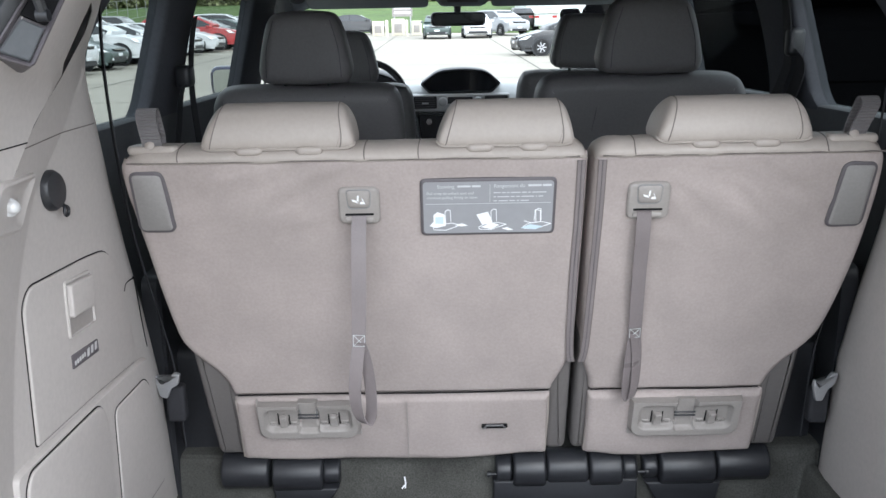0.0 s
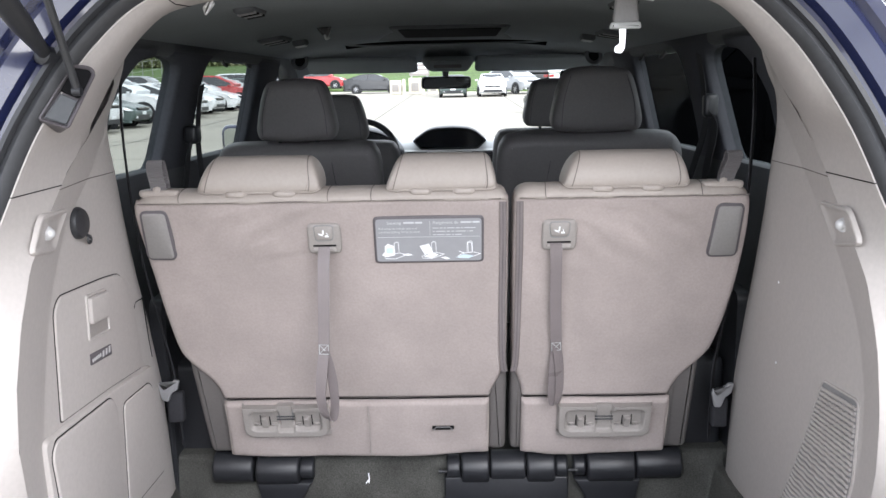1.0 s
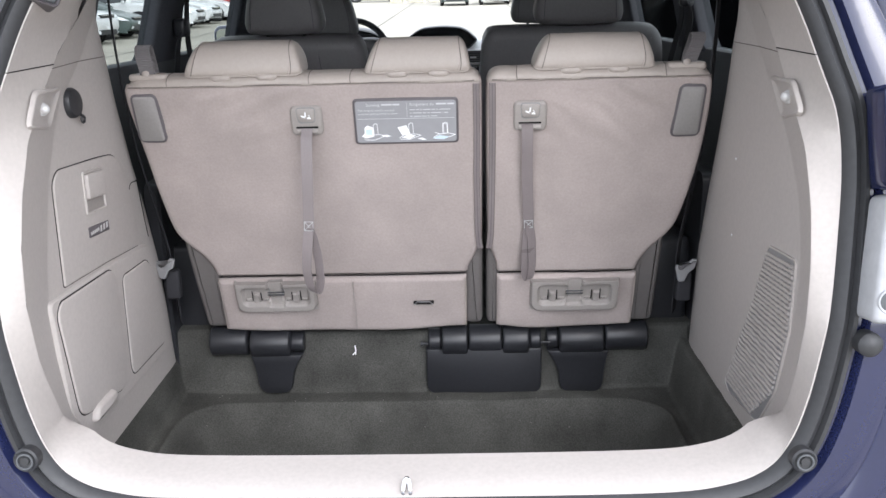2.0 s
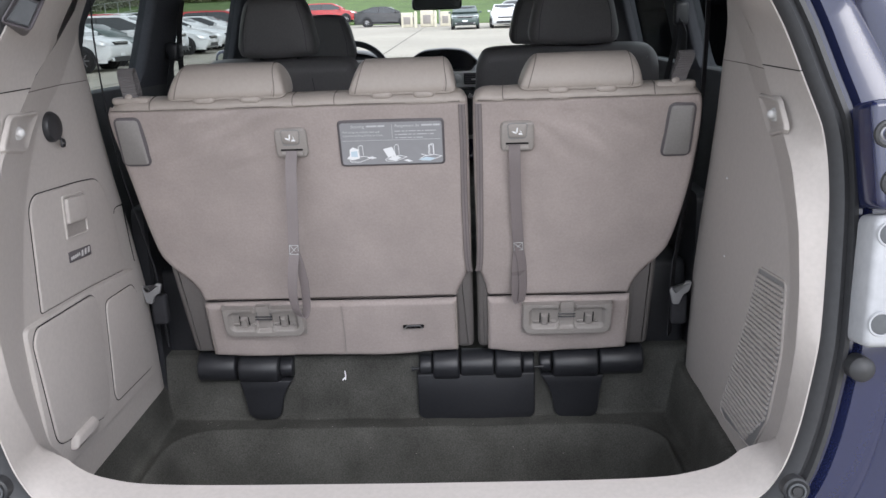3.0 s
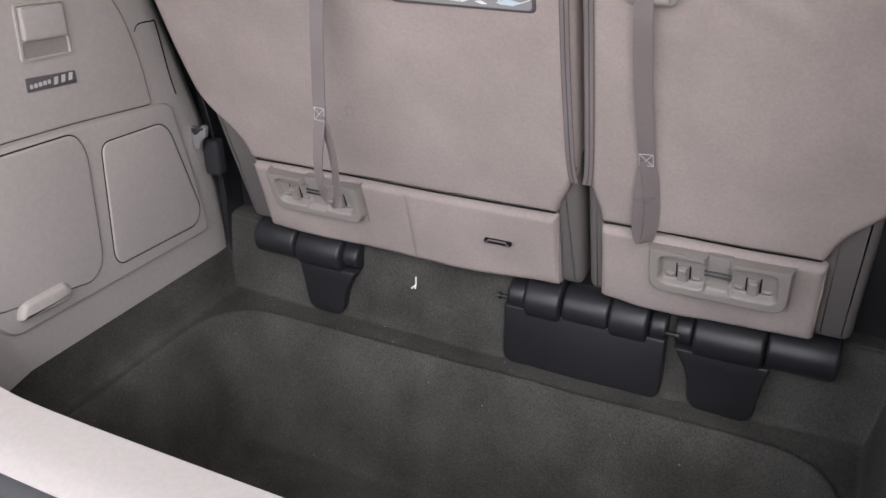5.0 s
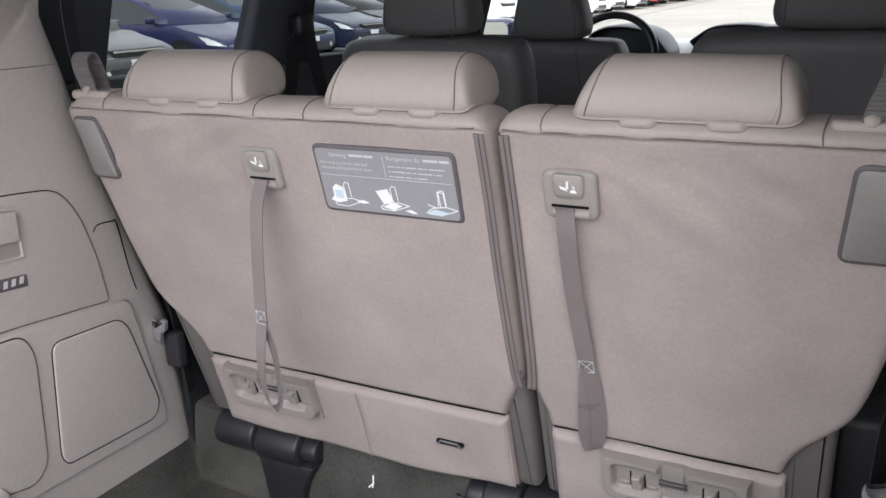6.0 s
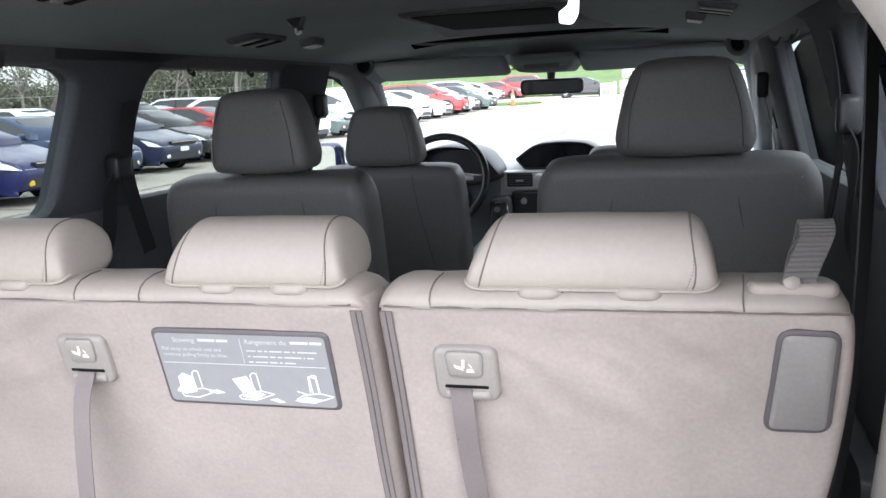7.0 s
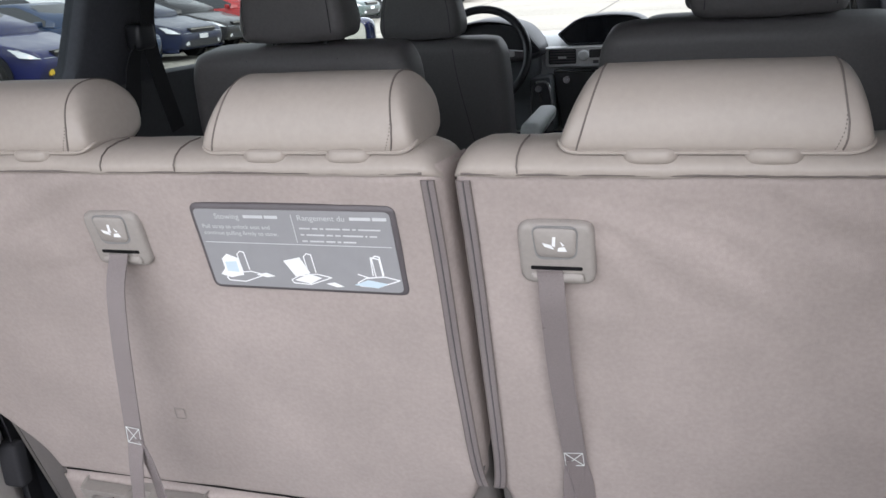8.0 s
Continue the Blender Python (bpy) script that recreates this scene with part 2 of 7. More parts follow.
def glass_material(name, tint, rough=0.0):
    m = bpy.data.materials.new(name)
    m.use_nodes = True
    nt = m.node_tree
    nt.nodes.remove(nt.nodes["Principled BSDF"])
    clear, gloss, mix, lay = (nt.nodes.new("ShaderNode" + k) for k in ("BsdfTransparent", "BsdfGlossy", "MixShader", "LayerWeight"))
    clear.inputs[0].default_value = (*tint, 1)
    gloss.inputs["Roughness"].default_value = rough
    lay.inputs["Blend"].default_value = 0.5
    power, scale_, base_ = (nt.nodes.new("ShaderNodeMath") for _ in range(3))
    power.operation, scale_.operation, base_.operation = "POWER", "MULTIPLY", "ADD"
    power.inputs[1].default_value, scale_.inputs[1].default_value, base_.inputs[1].default_value = 5.0, 0.015, 0.003
    nt.links.new(lay.outputs["Facing"], power.inputs[0])
    nt.links.new(power.outputs[0], scale_.inputs[0])
    nt.links.new(scale_.outputs[0], base_.inputs[0])
    nt.links.new(base_.outputs[0], mix.inputs[0])
    nt.links.new(clear.outputs[0], mix.inputs[1])
    nt.links.new(gloss.outputs[0], mix.inputs[2])
    nt.links.new(mix.outputs[0], nt.nodes["Material Output"].inputs[0])
    return m


CLEARGLASS = glass_material("clear_car_glass", (0.93, 0.95, 0.945))
TINTGLASS = glass_material("tinted_car_glass", (0.615, 0.64, 0.63))

# ---------------------------------------------------------------- the rear opening and its trim
CX = 0.015
HALF = [(0.0, 0.589), (0.40, 0.592), (0.53, 0.606), (0.60, 0.636), (0.637, 0.684), (0.660, 0.75), (0.676, 0.83), (0.690, 0.93), (0.700, 1.05), (0.704, 1.14),
        (0.698, 1.22), (0.676, 1.30), (0.645, 1.40), (0.602, 1.49), (0.562, 1.555), (0.50, 1.62), (0.40, 1.668), (0.28, 1.688), (0.0, 1.698)]


def open_y(z):
    """How far back the edge of the opening stands at a height."""
    return float(np.interp(z, [0.5, 0.62, 0.9, 1.24, 1.5, 1.72], [-0.78, -0.77, -0.75, -0.67, -0.55, -0.42]))


half = smooth_loop(HALF, 5, closed=False)
LOOP = [(CX + x, z) for x, z in half] + [(CX - x, z) for x, z in reversed(half[1:-1])]


def opening(out, back, z_lift=0.0):
    """The opening's edge moved outwards by out and backwards by back."""
    return [Vector((x, open_y(z0) - back, z + z_lift)) for (x, z), (x0, z0) in zip(offset(LOOP, -out), LOOP)]


def front_y(z):
    """Where the side trim ends, at the seat."""
    return float(np.interp(z, [0.5, 0.56, 0.65, 0.80, 0.95, 1.08, 1.205, 1.31, 1.44, 1.6, 1.75], [0.05, 0.044, 0.035, 0.015, -0.035, -0.085, -0.125, -0.150, -0.19, -0.33, -0.34]))


# the crease between the rear-facing band and the bevel, and where the bevel meets the flat wall: (height, y)
CREASE = {-1: (-0.642, [(0.50, -0.60), (0.60, -0.625), (0.714, -0.655), (0.825, -0.70), (0.932, -0.712), (1.026, -0.698), (1.114, -0.665), (1.20, -0.615), (1.277, -0.53), (1.337, -0.455), (1.40, -0.345), (1.47, -0.27)]),
          1: (0.672, [(0.50, -0.60), (0.60, -0.63), (0.725, -0.678), (0.812, -0.708), (0.887, -0.722), (0.97, -0.720), (1.06, -0.702), (1.105, -0.682), (1.167, -0.648), (1.213, -0.600), (1.283, -0.515), (1.327, -0.468), (1.40, -0.365), (1.47, -0.29)])}
FLAT = {-1: (0.668, [(0.50, -0.50), (0.594, -0.53), (0.70, -0.57), (0.80, -0.588), (0.883, -0.588), (0.963, -0.568), (1.06, -0.534), (1.147, -0.491), (1.234, -0.430), (1.328, -0.286), (1.414, -0.20), (1.5, -0.16)]),
        1: (0.686, [(0.50, -0.50), (0.594, -0.525), (0.70, -0.592), (0.80, -0.626), (0.90, -0.646), (0.98, -0.640), (1.06, -0.614), (1.125, -0.568), (1.19, -0.508), (1.24, -0.434), (1.305, -0.352), (1.40, -0.235), (1.5, -0.18)])}


def table(rows, z):
    return float(np.interp(z, [r[0] for r in rows], [r[1] for r in rows]))


def crease(side, z):
    x, rows = CREASE[side]
    return abs(x) - 0.045 * step(1.36, 1.60, z), max(table(rows, z), open_y(z) + 0.012)


def trim_loop(k):
    """k from 0, at the crease beside the opening, to 1, where the trim has turned inwards."""
    res = []
    for (xa, za), (xb, zb), (x0, z0) in zip(offset(LOOP, 0.030), offset(LOOP, -0.004), LOOP):
        deep = step(1.40, 1.48, z0) * step(1.67, 1.60, z0)
        x, z = xa + (xb - xa) * deep, za + (zb - za) * deep
        p = Vector((x, open_y(z0) + 0.10 + 0.085 * deep, z))
        side = -1 if x0 < CX else 1
        cx_, cy_ = crease(side, z0)
        on_side = step(0.65, 0.70, z0) * step(1.47, 1.38, z0)
        p = p.lerp(Vector((side * cx_, cy_, z0)), on_side)
        low = step(0.70, 0.62, z0)
        high = step(1.58, 1.66, z0)
        wall = -0.668 if x < CX else 0.686
        tgt = Vector((x + 0.2 * (wall - x), open_y(z0) + 0.16 + 0.085 * deep, z)).lerp(Vector((side * (cx_ + 0.02), cy_ + 0.03, z0)), on_side)
        tgt = tgt.lerp(Vector((x * 0.985, open_y(z0) + 0.118, 0.45)), low).lerp(Vector((x, -0.12, 1.660)), high)
        res.append(p.lerp(tgt, k))
    return res


def step(a, b, x):
    t = max(0.0, min(1.0, (x - a) / (b - a)))
    return t * t * (3 - 2 * t)


edge0, edge3 = opening(-0.0, 0.0), trim_loop(0.0)
loops = [edge0, opening(-0.006, -0.001)]
# the band runs flat from its rounded outer edge to the crease
for f_, old in ((0.45, opening(-0.016, -0.020)), (0.93, opening(-0.022, -0.045))):
    row = []
    for p, q_, r_, (x0, z0) in zip(loops[1], edge3, old, LOOP):
        on_side = step(0.65, 0.70, z0) * step(1.47, 1.38, z0)
        row.append(r_.lerp(p.lerp(q_, f_) + Vector((0, -0.0012 if f_ > 0.9 else 0.0, 0)), on_side))
    loops.append(row)
loops += [trim_loop(k) for k in (0.0, 0.06, 0.2, 0.5, 1.0)]


def wall_x(side, y, z):
    """The trim's surface at a place along it: a bevel from the crease, then the flat wall."""
    cx_, y0 = crease(side, z)
    wall, rows = FLAT[side]
    yf = max(table(rows, z), y0 + 0.02)
    k = max(0.0, min(1.0, (y - y0) / (yf - y0)))
    e = max(0.0, min(1.0, (y - front_y(z) + 0.04) / 0.04))
    return side * (cx_ + (wall - 0.05 * step(1.36, 1.62, z) - cx_) * k + 0.012 * e * e)


def side_wall(name, side, label):
    """The moulded side trim, from the crease beside the opening to its front edge at the seat."""
    bm = bmesh.new()
    rows = []
    for z in [0.50, 0.55, 0.60, 0.65] + [0.70 + 0.0315 * i for i in range(30)]:
        y0 = crease(side, z)[1]
        yf = max(table(FLAT[side][1], z), y0 + 0.02)
        y1 = max(front_y(z), yf + 0.02)
        ys_ = [y0, y0 + 0.004] + [y0 + (yf - y0) * k for k in (0.33, 0.66)] + [yf - 0.006, yf, yf + 0.006] + [yf + (y1 - yf) * k for k in (0.2, 0.4, 0.6, 0.8, 0.9, 0.96, 1.0)]
        row = [Vector((wall_x(side, y, z), y, z)) for y in ys_]
        row.append(row[-1] + Vector((side * 0.05, 0.0, 0)))
        rows.append(row)
    loft(bm, rows, closed=False)
    return structure(name, bm, BEIGE, label, "side trim", angle=70)


side_wall("wall_left", -1, "beige moulded plastic side trim of the load space")
side_wall("wall_right", 1, "beige moulded plastic side trim with a speaker grille")


def trim_piece(name, keep, label, category):
    bm = bmesh.new()
    n = len(LOOP)
    cols = [i for i in range(n) if keep(LOOP[i], LOOP[(i + 1) % n])]
    for a, b in zip(loops, loops[1:]):
        for i in cols:
            j = (i + 1) % n
            bm.faces.new([bm.verts.new(p) for p in (a[i], a[j], b[j], b[i])])
    bmesh.ops.remove_doubles(bm, verts=bm.verts, dist=1e-5)
    return structure(name, bm, BEIGE, label, category)


mid = lambda a, b: ((a[0] + b[0]) / 2, (a[1] + b[1]) / 2)
trim_piece("trim_pillar_left", lambda a, b: 0.64 < mid(a, b)[1] < 1.315 and mid(a, b)[0] < 0, "cream plastic trim edge beside the tailgate opening", "trim")
trim_piece("trim_pillar_right", lambda a, b: 0.64 < mid(a, b)[1] < 1.315 and mid(a, b)[0] > 0, "cream plastic trim edge beside the tailgate opening", "trim")
trim_piece("trim_header", lambda a, b: mid(a, b)[1] >= 1.315, "beige plastic header trim over the tailgate opening", "trim")
trim_piece("trim_sill", lambda a, b: mid(a, b)[1] <= 0.64, "cream plastic sill plate at the load floor's edge", "trim")

for side in (-1, 1):
    for zc, n_ in ((1.637, 6), (1.312, 5)):
        i = min(range(len(LOOP)), key=lambda k: abs(LOOP[k][1] - zc) + (0 if LOOP[k][0] * side > 0 else 9))
        bm = bmesh.new()
        tube(bm, [l_[i] + Vector((-side * 0.0004, -0.0004, -0.0003)) for l_ in loops[:n_]], 0.0009, 6)
        structure("trim_joint", bm, GAP, "thin dark joint across the pale trim edge", "joint")

# weather seal, painted jamb
bm = bmesh.new()
prof = [(-0.004, -0.002), (0.002, 0.014), (0.012, 0.020), (0.022, 0.012), (0.026, 0.022), (0.034, 0.020), (0.036, 0.0)]
loft(bm, [opening(o, b) for o, b in prof])
structure("trim_weather_seal", bm, RUBBER, "black rubber weather seal round the tailgate opening", "seal")
bm = bmesh.new()
prof = [(0.030, -0.03, 0.0), (0.034, 0.004, 0.0), (0.046, 0.006, 0.0), (0.054, 0.022, 0.0), (0.082, 0.030, 0.01), (0.094, 0.022, 0.02), (0.104, 0.034, 0.03), (0.122, 0.036, 0.06), (0.135, 0.012, 0.08), (0.142, -0.03, 0.09), (0.150, -0.14, 0.10)]
rows = []
for o, b, wide in prof:
    near, far = opening(o, b), opening(o + wide, b)
    rows.append([p.lerp(q_, step(1.50, 1.25, p.z)) for p, q_ in zip(near, far)])
loft(bm, rows)
structure("wall_rear_jamb", bm, NAVY, "glossy navy blue painted body round the tailgate opening", "car body")

# ---------------------------------------------------------------- load floor
def carpet_z(x, y):
    """The height of the carpet: a well with a soft rim, banked up to the trim, the seats and the sill."""
    cx = x + 0.005
    side = step(0.645, 0.676, abs(cx))
    front = step(0.030, 0.058, y + 0.012 * math.cos(x * 2.2))
    back = step(-0.60, -0.648, y)
    bank = max(0.13 * side, 0.165 * front, 0.17 * back)
    # a soft ridge runs round the well
    d = math.hypot(max(0.0, abs(cx) - 0.50), max(0.0, abs(y + 0.33) - 0.17)) - 0.115
    well = 0.25 * step(0.0, -0.11, d)
    ridge = 0.008 * math.exp(-(d / 0.007) ** 2)
    return 0.405 + bank - well + ridge + 0.0025 * noise.noise((x * 9, y * 9, 0)) + 0.0015 * noise.noise((x * 40, y * 40, 3))


bm = bmesh.new()
xs = [-0.672 + 1.362 * i / 220 for i in range(221)]
ys = [-0.652 + 0.60 * i / 100 for i in range(100)] + [-0.052 + 0.112 * i / 30 for i in range(31)]
loft(bm, [[Vector((x, y, carpet_z(x, y))) for x in xs] for y in ys], closed=False)
structure("floor_load_well", bm, CARPET, "dark olive grey carpet lining the load well", "carpet", angle=180)
bm = bmesh.new()
block(bm, -0.80, 0.80, 0.058, 3.1, 0.50, 0.575, 0.01)
structure("floor_cabin", bm, CARPET, "dark carpeted cabin floor", "floor")

# ---------------------------------------------------------------- cabin shell
def side_x(z):
    return 0.84 - 0.24 * (z - 1.1) if z > 1.0 else 0.864


def side_panel(bm, outline, side, thick=0.05, inset=0.012):
    """A piece of the cabin's side, from a (y, z) outline, leaning in with the windows."""
    loop = outline if area(outline) > 0 else outline[::-1]
    rows = []
    for ins, w in ((0.0, thick), (0.0, 0.012), (0.004, 0.004), (inset, 0.0)):
        rows.append([Vector((side * (side_x(z) + w), y, z)) for y, z in offset(loop, ins)])
    loft(bm, rows, True, True, True)


BELT, TOPZ = 1.245, 1.565
for side, nm in ((-1, "left"), (1, "right")):
    bm = bmesh.new()
    side_panel(bm, [(-0.12, 0.5), (3.15, 0.5), (3.15, 1.10), (2.1, 1.20), (1.5, BELT), (-0.12, BELT + 0.02)], side)
    structure("wall_side_" + nm, bm, DARKTRIM, "dark grey door and quarter trim below the windows", "side trim")
    bm = bmesh.new()
    side_panel(bm, fillet([(0.43, 1.20), (0.79, 1.20), (0.785, 1.245), (0.752, 1.300), (0.748, 1.40), (0.757, 1.468), (0.775, 1.525), (0.808, 1.556), (0.86, 1.572), (0.97, 1.585), (0.97, 1.62), (0.43, 1.62), (0.44, 1.562), (0.495, 1.557), (0.530, 1.536), (0.527, 1.50), (0.502, 1.35), (0.490, 1.285), (0.468, 1.258), (0.43, 1.248)], [0, 0, 0.01, 0.03, 0.05, 0.05, 0.03, 0.03, 0.03, 0, 0, 0, 0, 0.02, 0.018, 0.03, 0.05, 0.02, 0.015, 0], 3), side)
    structure("wall_pillar_c_" + nm, bm, PILLAR, "dark grey trimmed pillar between the side windows", "pillar")
    bm = bmesh.new()
    side_panel(bm, [(1.49, 1.20), (1.86, 1.18), (1.90, 1.60), (1.50, 1.60)], side)
    structure("wall_pillar_b_" + nm, bm, PILLAR, "black trimmed pillar beside the front door", "pillar")
    bm = bmesh.new()
    side_panel(bm, [(-0.46, TOPZ - 0.02), (-0.12, TOPZ), (1.95, TOPZ), (2.12, 1.545), (2.36, 1.40), (3.05, 1.10), (3.2, 1.10), (2.45, 1.53), (2.2, 1.66), (-0.12, 1.69), (-0.46, 1.69)], side)
    structure("wall_rail_" + nm, bm, DARKTRIM, "grey cloth covered roof rail over the side windows", "roof rail")
    bm = bmesh.new()
    side_panel(bm, [(-0.46, 1.24), (0.06, 1.27), (0.072, 1.432), (0.098, 1.463), (0.128, 1.491), (0.167, 1.519), (0.208, 1.540), (0.252, 1.551), (0.32, 1.557), (0.33, 1.60), (-0.46, 1.60)], side)
    structure("wall_pillar_d_" + nm, bm, PILLAR, "dark trimmed rear pillar beside the quarter window", "pillar")
    for k, (y0, y1) in enumerate(((-0.10, 0.53), (0.74, 1.52), (1.85, 3.1))):
        bm = bmesh.new()
        zt = TOPZ + 0.02
        rows = [[Vector((side * (side_x(z) + 0.030 + w), y, z)) for y, z in rect(y0, 1.08, y1, zt)] for w in (0.0, 0.004)]
        loft(bm, rows, True, True, True)
        ob = structure("window_%d" % (k + 1 + (3 if side > 0 else 0)), bm, TINTGLASS if k < 2 else CLEARGLASS, "tinted side window glass" if k < 2 else "clear front door glass", "window")
        ob.visible_shadow = False

# headliner with an opening for the sunroof tray
def roof_z(x, y):
    e = abs(x) / 0.74
    z = 1.668 - 0.075 * e ** 3 - 0.085 * step(2.03, 2.5, y) - (0.014 * step(0.60, 0.46, abs(x)) if y > 2.045 else 0.0)
    return z


bm = bmesh.new()
rys = [-0.30, -0.14, 0.1, 2.046, 2.052, 0.4, 0.8, 1.1, 1.3, 1.42, 1.5, 1.6, 1.7, 1.8, 1.9, 2.0, 2.1, 2.2, 2.3, 2.40]
rys.sort()
rxs = [-0.74 + 1.48 * i / 36 for i in range(37)]
loft(bm, [[Vector((x, y, roof_z(x, y))) for x in rxs] for y in rys], closed=False)
loft(bm, [[Vector((x, y, roof_z(x, y) + 0.035)) for x in rxs] for y in rys], closed=False)
for fc in [fc for fc in bm.faces if 1.97 < fc.calc_center_median().y < 2.046 and abs(fc.calc_center_median().x) < 0.46 and fc.calc_center_median().z < 1.672]:
    bm.faces.remove(fc)
structure("ceiling", bm, HEADLINER, "dark grey cloth headliner", "ceiling")
bm = bmesh.new()
loft(bm, [[Vector((x, y, 1.742 - 0.03 * (abs(x) / 0.8) ** 4 + w)) for x in (-0.75, -0.68, -0.4, 0, 0.4, 0.68, 0.75)] for y, w in ((-0.42, -0.03), (-0.2, 0.0), (1.5, 0.012), (2.05, 0.0), (2.3, -0.045), (2.5, -0.13))], closed=False)
structure("roof_skin", bm, NAVY, "navy blue painted roof", "roof")

# windscreen, pillars at its sides
bm = bmesh.new()
rows = []
for w in (0.0, 0.005):
    rows.append([Vector((x, 2.34 + w + 0.12 * (1 - (x / 0.8) ** 2), 1.545)) for x in np.linspace(-0.70, 0.70, 13)])
    rows.append([Vector((x, 3.08 + w + 0.18 * (1 - (x / 0.8) ** 2), 1.10)) for x in np.linspace(-0.84, 0.84, 13)])
loft(bm, rows[:2], closed=False)
ob = structure("window_windscreen", bm, CLEARGLASS, "clear windscreen glass", "windscreen")
ob.visible_shadow = False
for side, nm in ((-1, "left"), (1, "right")):
    bm = bmesh.new()
    tube(bm, smooth_loop([(side * 0.722, 2.26, 1.60), (side * 0.760, 2.46, 1.51), (side * 0.812, 2.75, 1.33), (side * 0.85, 3.10, 1.10)], 5, False), 0.034, 10)
    structure("wall_pillar_a_" + nm, bm, HEADLINER, "grey windscreen pillar", "pillar")

# ---------------------------------------------------------------- third-row seats
LEFT_BACK = [(-0.514, 0.165), (-0.523, 0.195), (-0.538, 0.222), (-0.560, 0.247), (-0.582, 0.273), (-0.599, 0.308), (-0.611, 0.385), (-0.624, 0.50), (-0.635, 0.60), (-0.637, 0.645), (-0.632, 0.668),
             (-0.605, 0.678), (-0.40, 0.679), (-0.10, 0.679), (0.125, 0.678), (0.145, 0.672), (0.149, 0.64), (0.149, 0.45), (0.148, 0.272), (0.141, 0.236), (0.128, 0.205), (0.116, 0.180), (0.111, 0.164), (0.098, 0.161), (-0.500, 0.161)]
RIGHT_BACK = [(0.186, 0.162), (0.181, 0.19), (0.171, 0.222), (0.163, 0.262), (0.160, 0.45), (0.160, 0.64), (0.166, 0.672), (0.185, 0.678), (0.40, 0.678), (0.615, 0.676),
              (0.642, 0.666), (0.650, 0.645), (0.652, 0.58), (0.646, 0.48), (0.633, 0.385), (0.614, 0.304), (0.598, 0.272), (0.576, 0.245), (0.553, 0.221), (0.536, 0.193), (0.526, 0.166), (0.512, 0.161), (0.199, 0.161)]


def back_panel(outline, inner):
    """The cloth back as a fine sheet with rolled edges and shallow pulls, closed by its sides."""
    bm = bmesh.new()
    loop = smooth_loop(outline, 5)
    lo, hi = min(p[1] for p in loop) + 0.004, max(p[1] for p in loop) - 0.0035

    def span(sv):
        xs_ = []
        for i in range(len(loop)):
            (x0, s0), (x1, s1) = loop[i - 1], loop[i]
            if (s0 - sv) * (s1 - sv) <= 0 and abs(s1 - s0) > 1e-9:
                xs_.append(x0 + (x1 - x0) * (sv - s0) / (s1 - s0))
        return min(xs_), max(xs_)

    ends = np.array(loop)
    along = np.roll(ends, -1, 0) - ends
    size = np.maximum((along ** 2).sum(1), 1e-12)

    def to_edge(x, sv):
        t_ = np.clip(((np.array((x, sv)) - ends) * along).sum(1) / size, 0, 1)
        return float(np.sqrt(((ends + along * t_[:, None] - (x, sv)) ** 2).sum(1).min()))

    rows, n, m = [], 84, 70
    for i in range(n + 1):
        t = (i / n) ** 1.25
        sv = lo + (hi - lo) * t
        x0, x1 = span(sv)
        row = []
        for j in range(m + 1):
            k = 0.5 - 0.5 * math.cos(math.pi * j / m)
            k = 0.5 * k + 0.5 * j / m
            x = x0 + (x1 - x0) * k
            e = min(to_edge(x, sv), (sv - lo) * 1.5)
            r = 0.014
            drop = r - math.sqrt(max(0.0, r * r - max(0.0, r - e) ** 2))
            up = step(0.44, 0.64, sv)
            du, dv = (x + 0.8 * sv, x * 0.62 - sv) if inner < 0 else (x - 0.8 * sv, x * 0.62 + sv)
            near = 0.6 * math.exp(-((abs(x) - 0.42) / 0.17) ** 2)
            ridge = noise.noise((dv * 42 + 1.5 * noise.noise((du * 9, dv * 9, 2)), du * 5, 1.7))
            pull = (0.0085 * near + 0.0015) * max(-0.3, ridge) * step(0.46, 0.60, sv) * (1 if e > 0.012 else 0.3)
            corner = math.exp(-((x - inner) / 0.10) ** 2) * noise.noise((x * 5, sv * 30, 4.0)) * 0.003 * up
            slack = 0.0022 * noise.noise((x * 5, sv * 5, 5)) + 0.0014 * noise.noise((x * 14, sv * 9, 9))
            row.append(SEAT @ Vector((x, sv, -drop + pull + corner + slack)))
        rows.append(row)
    rows = [[p + Vector((0, 0.10, 0.02)) for p in rows[0]]] + rows + [[p + Vector((0, 0.04, -0.02)) for p in rows[-1]]]
    dn = Vector((0, 0.09, -0.005))
    rows = [[r[0] + dn] + list(r) + [r[-1] + dn] for r in rows]
    loft(bm, rows, closed=False)
    return bm


def seam(path, d=0.003, r=0.0011):
    bm = bmesh.new()
    tube(bm, [SEAT @ Vector((x, s, d)) for x, s in path], r, 5)
    return bm


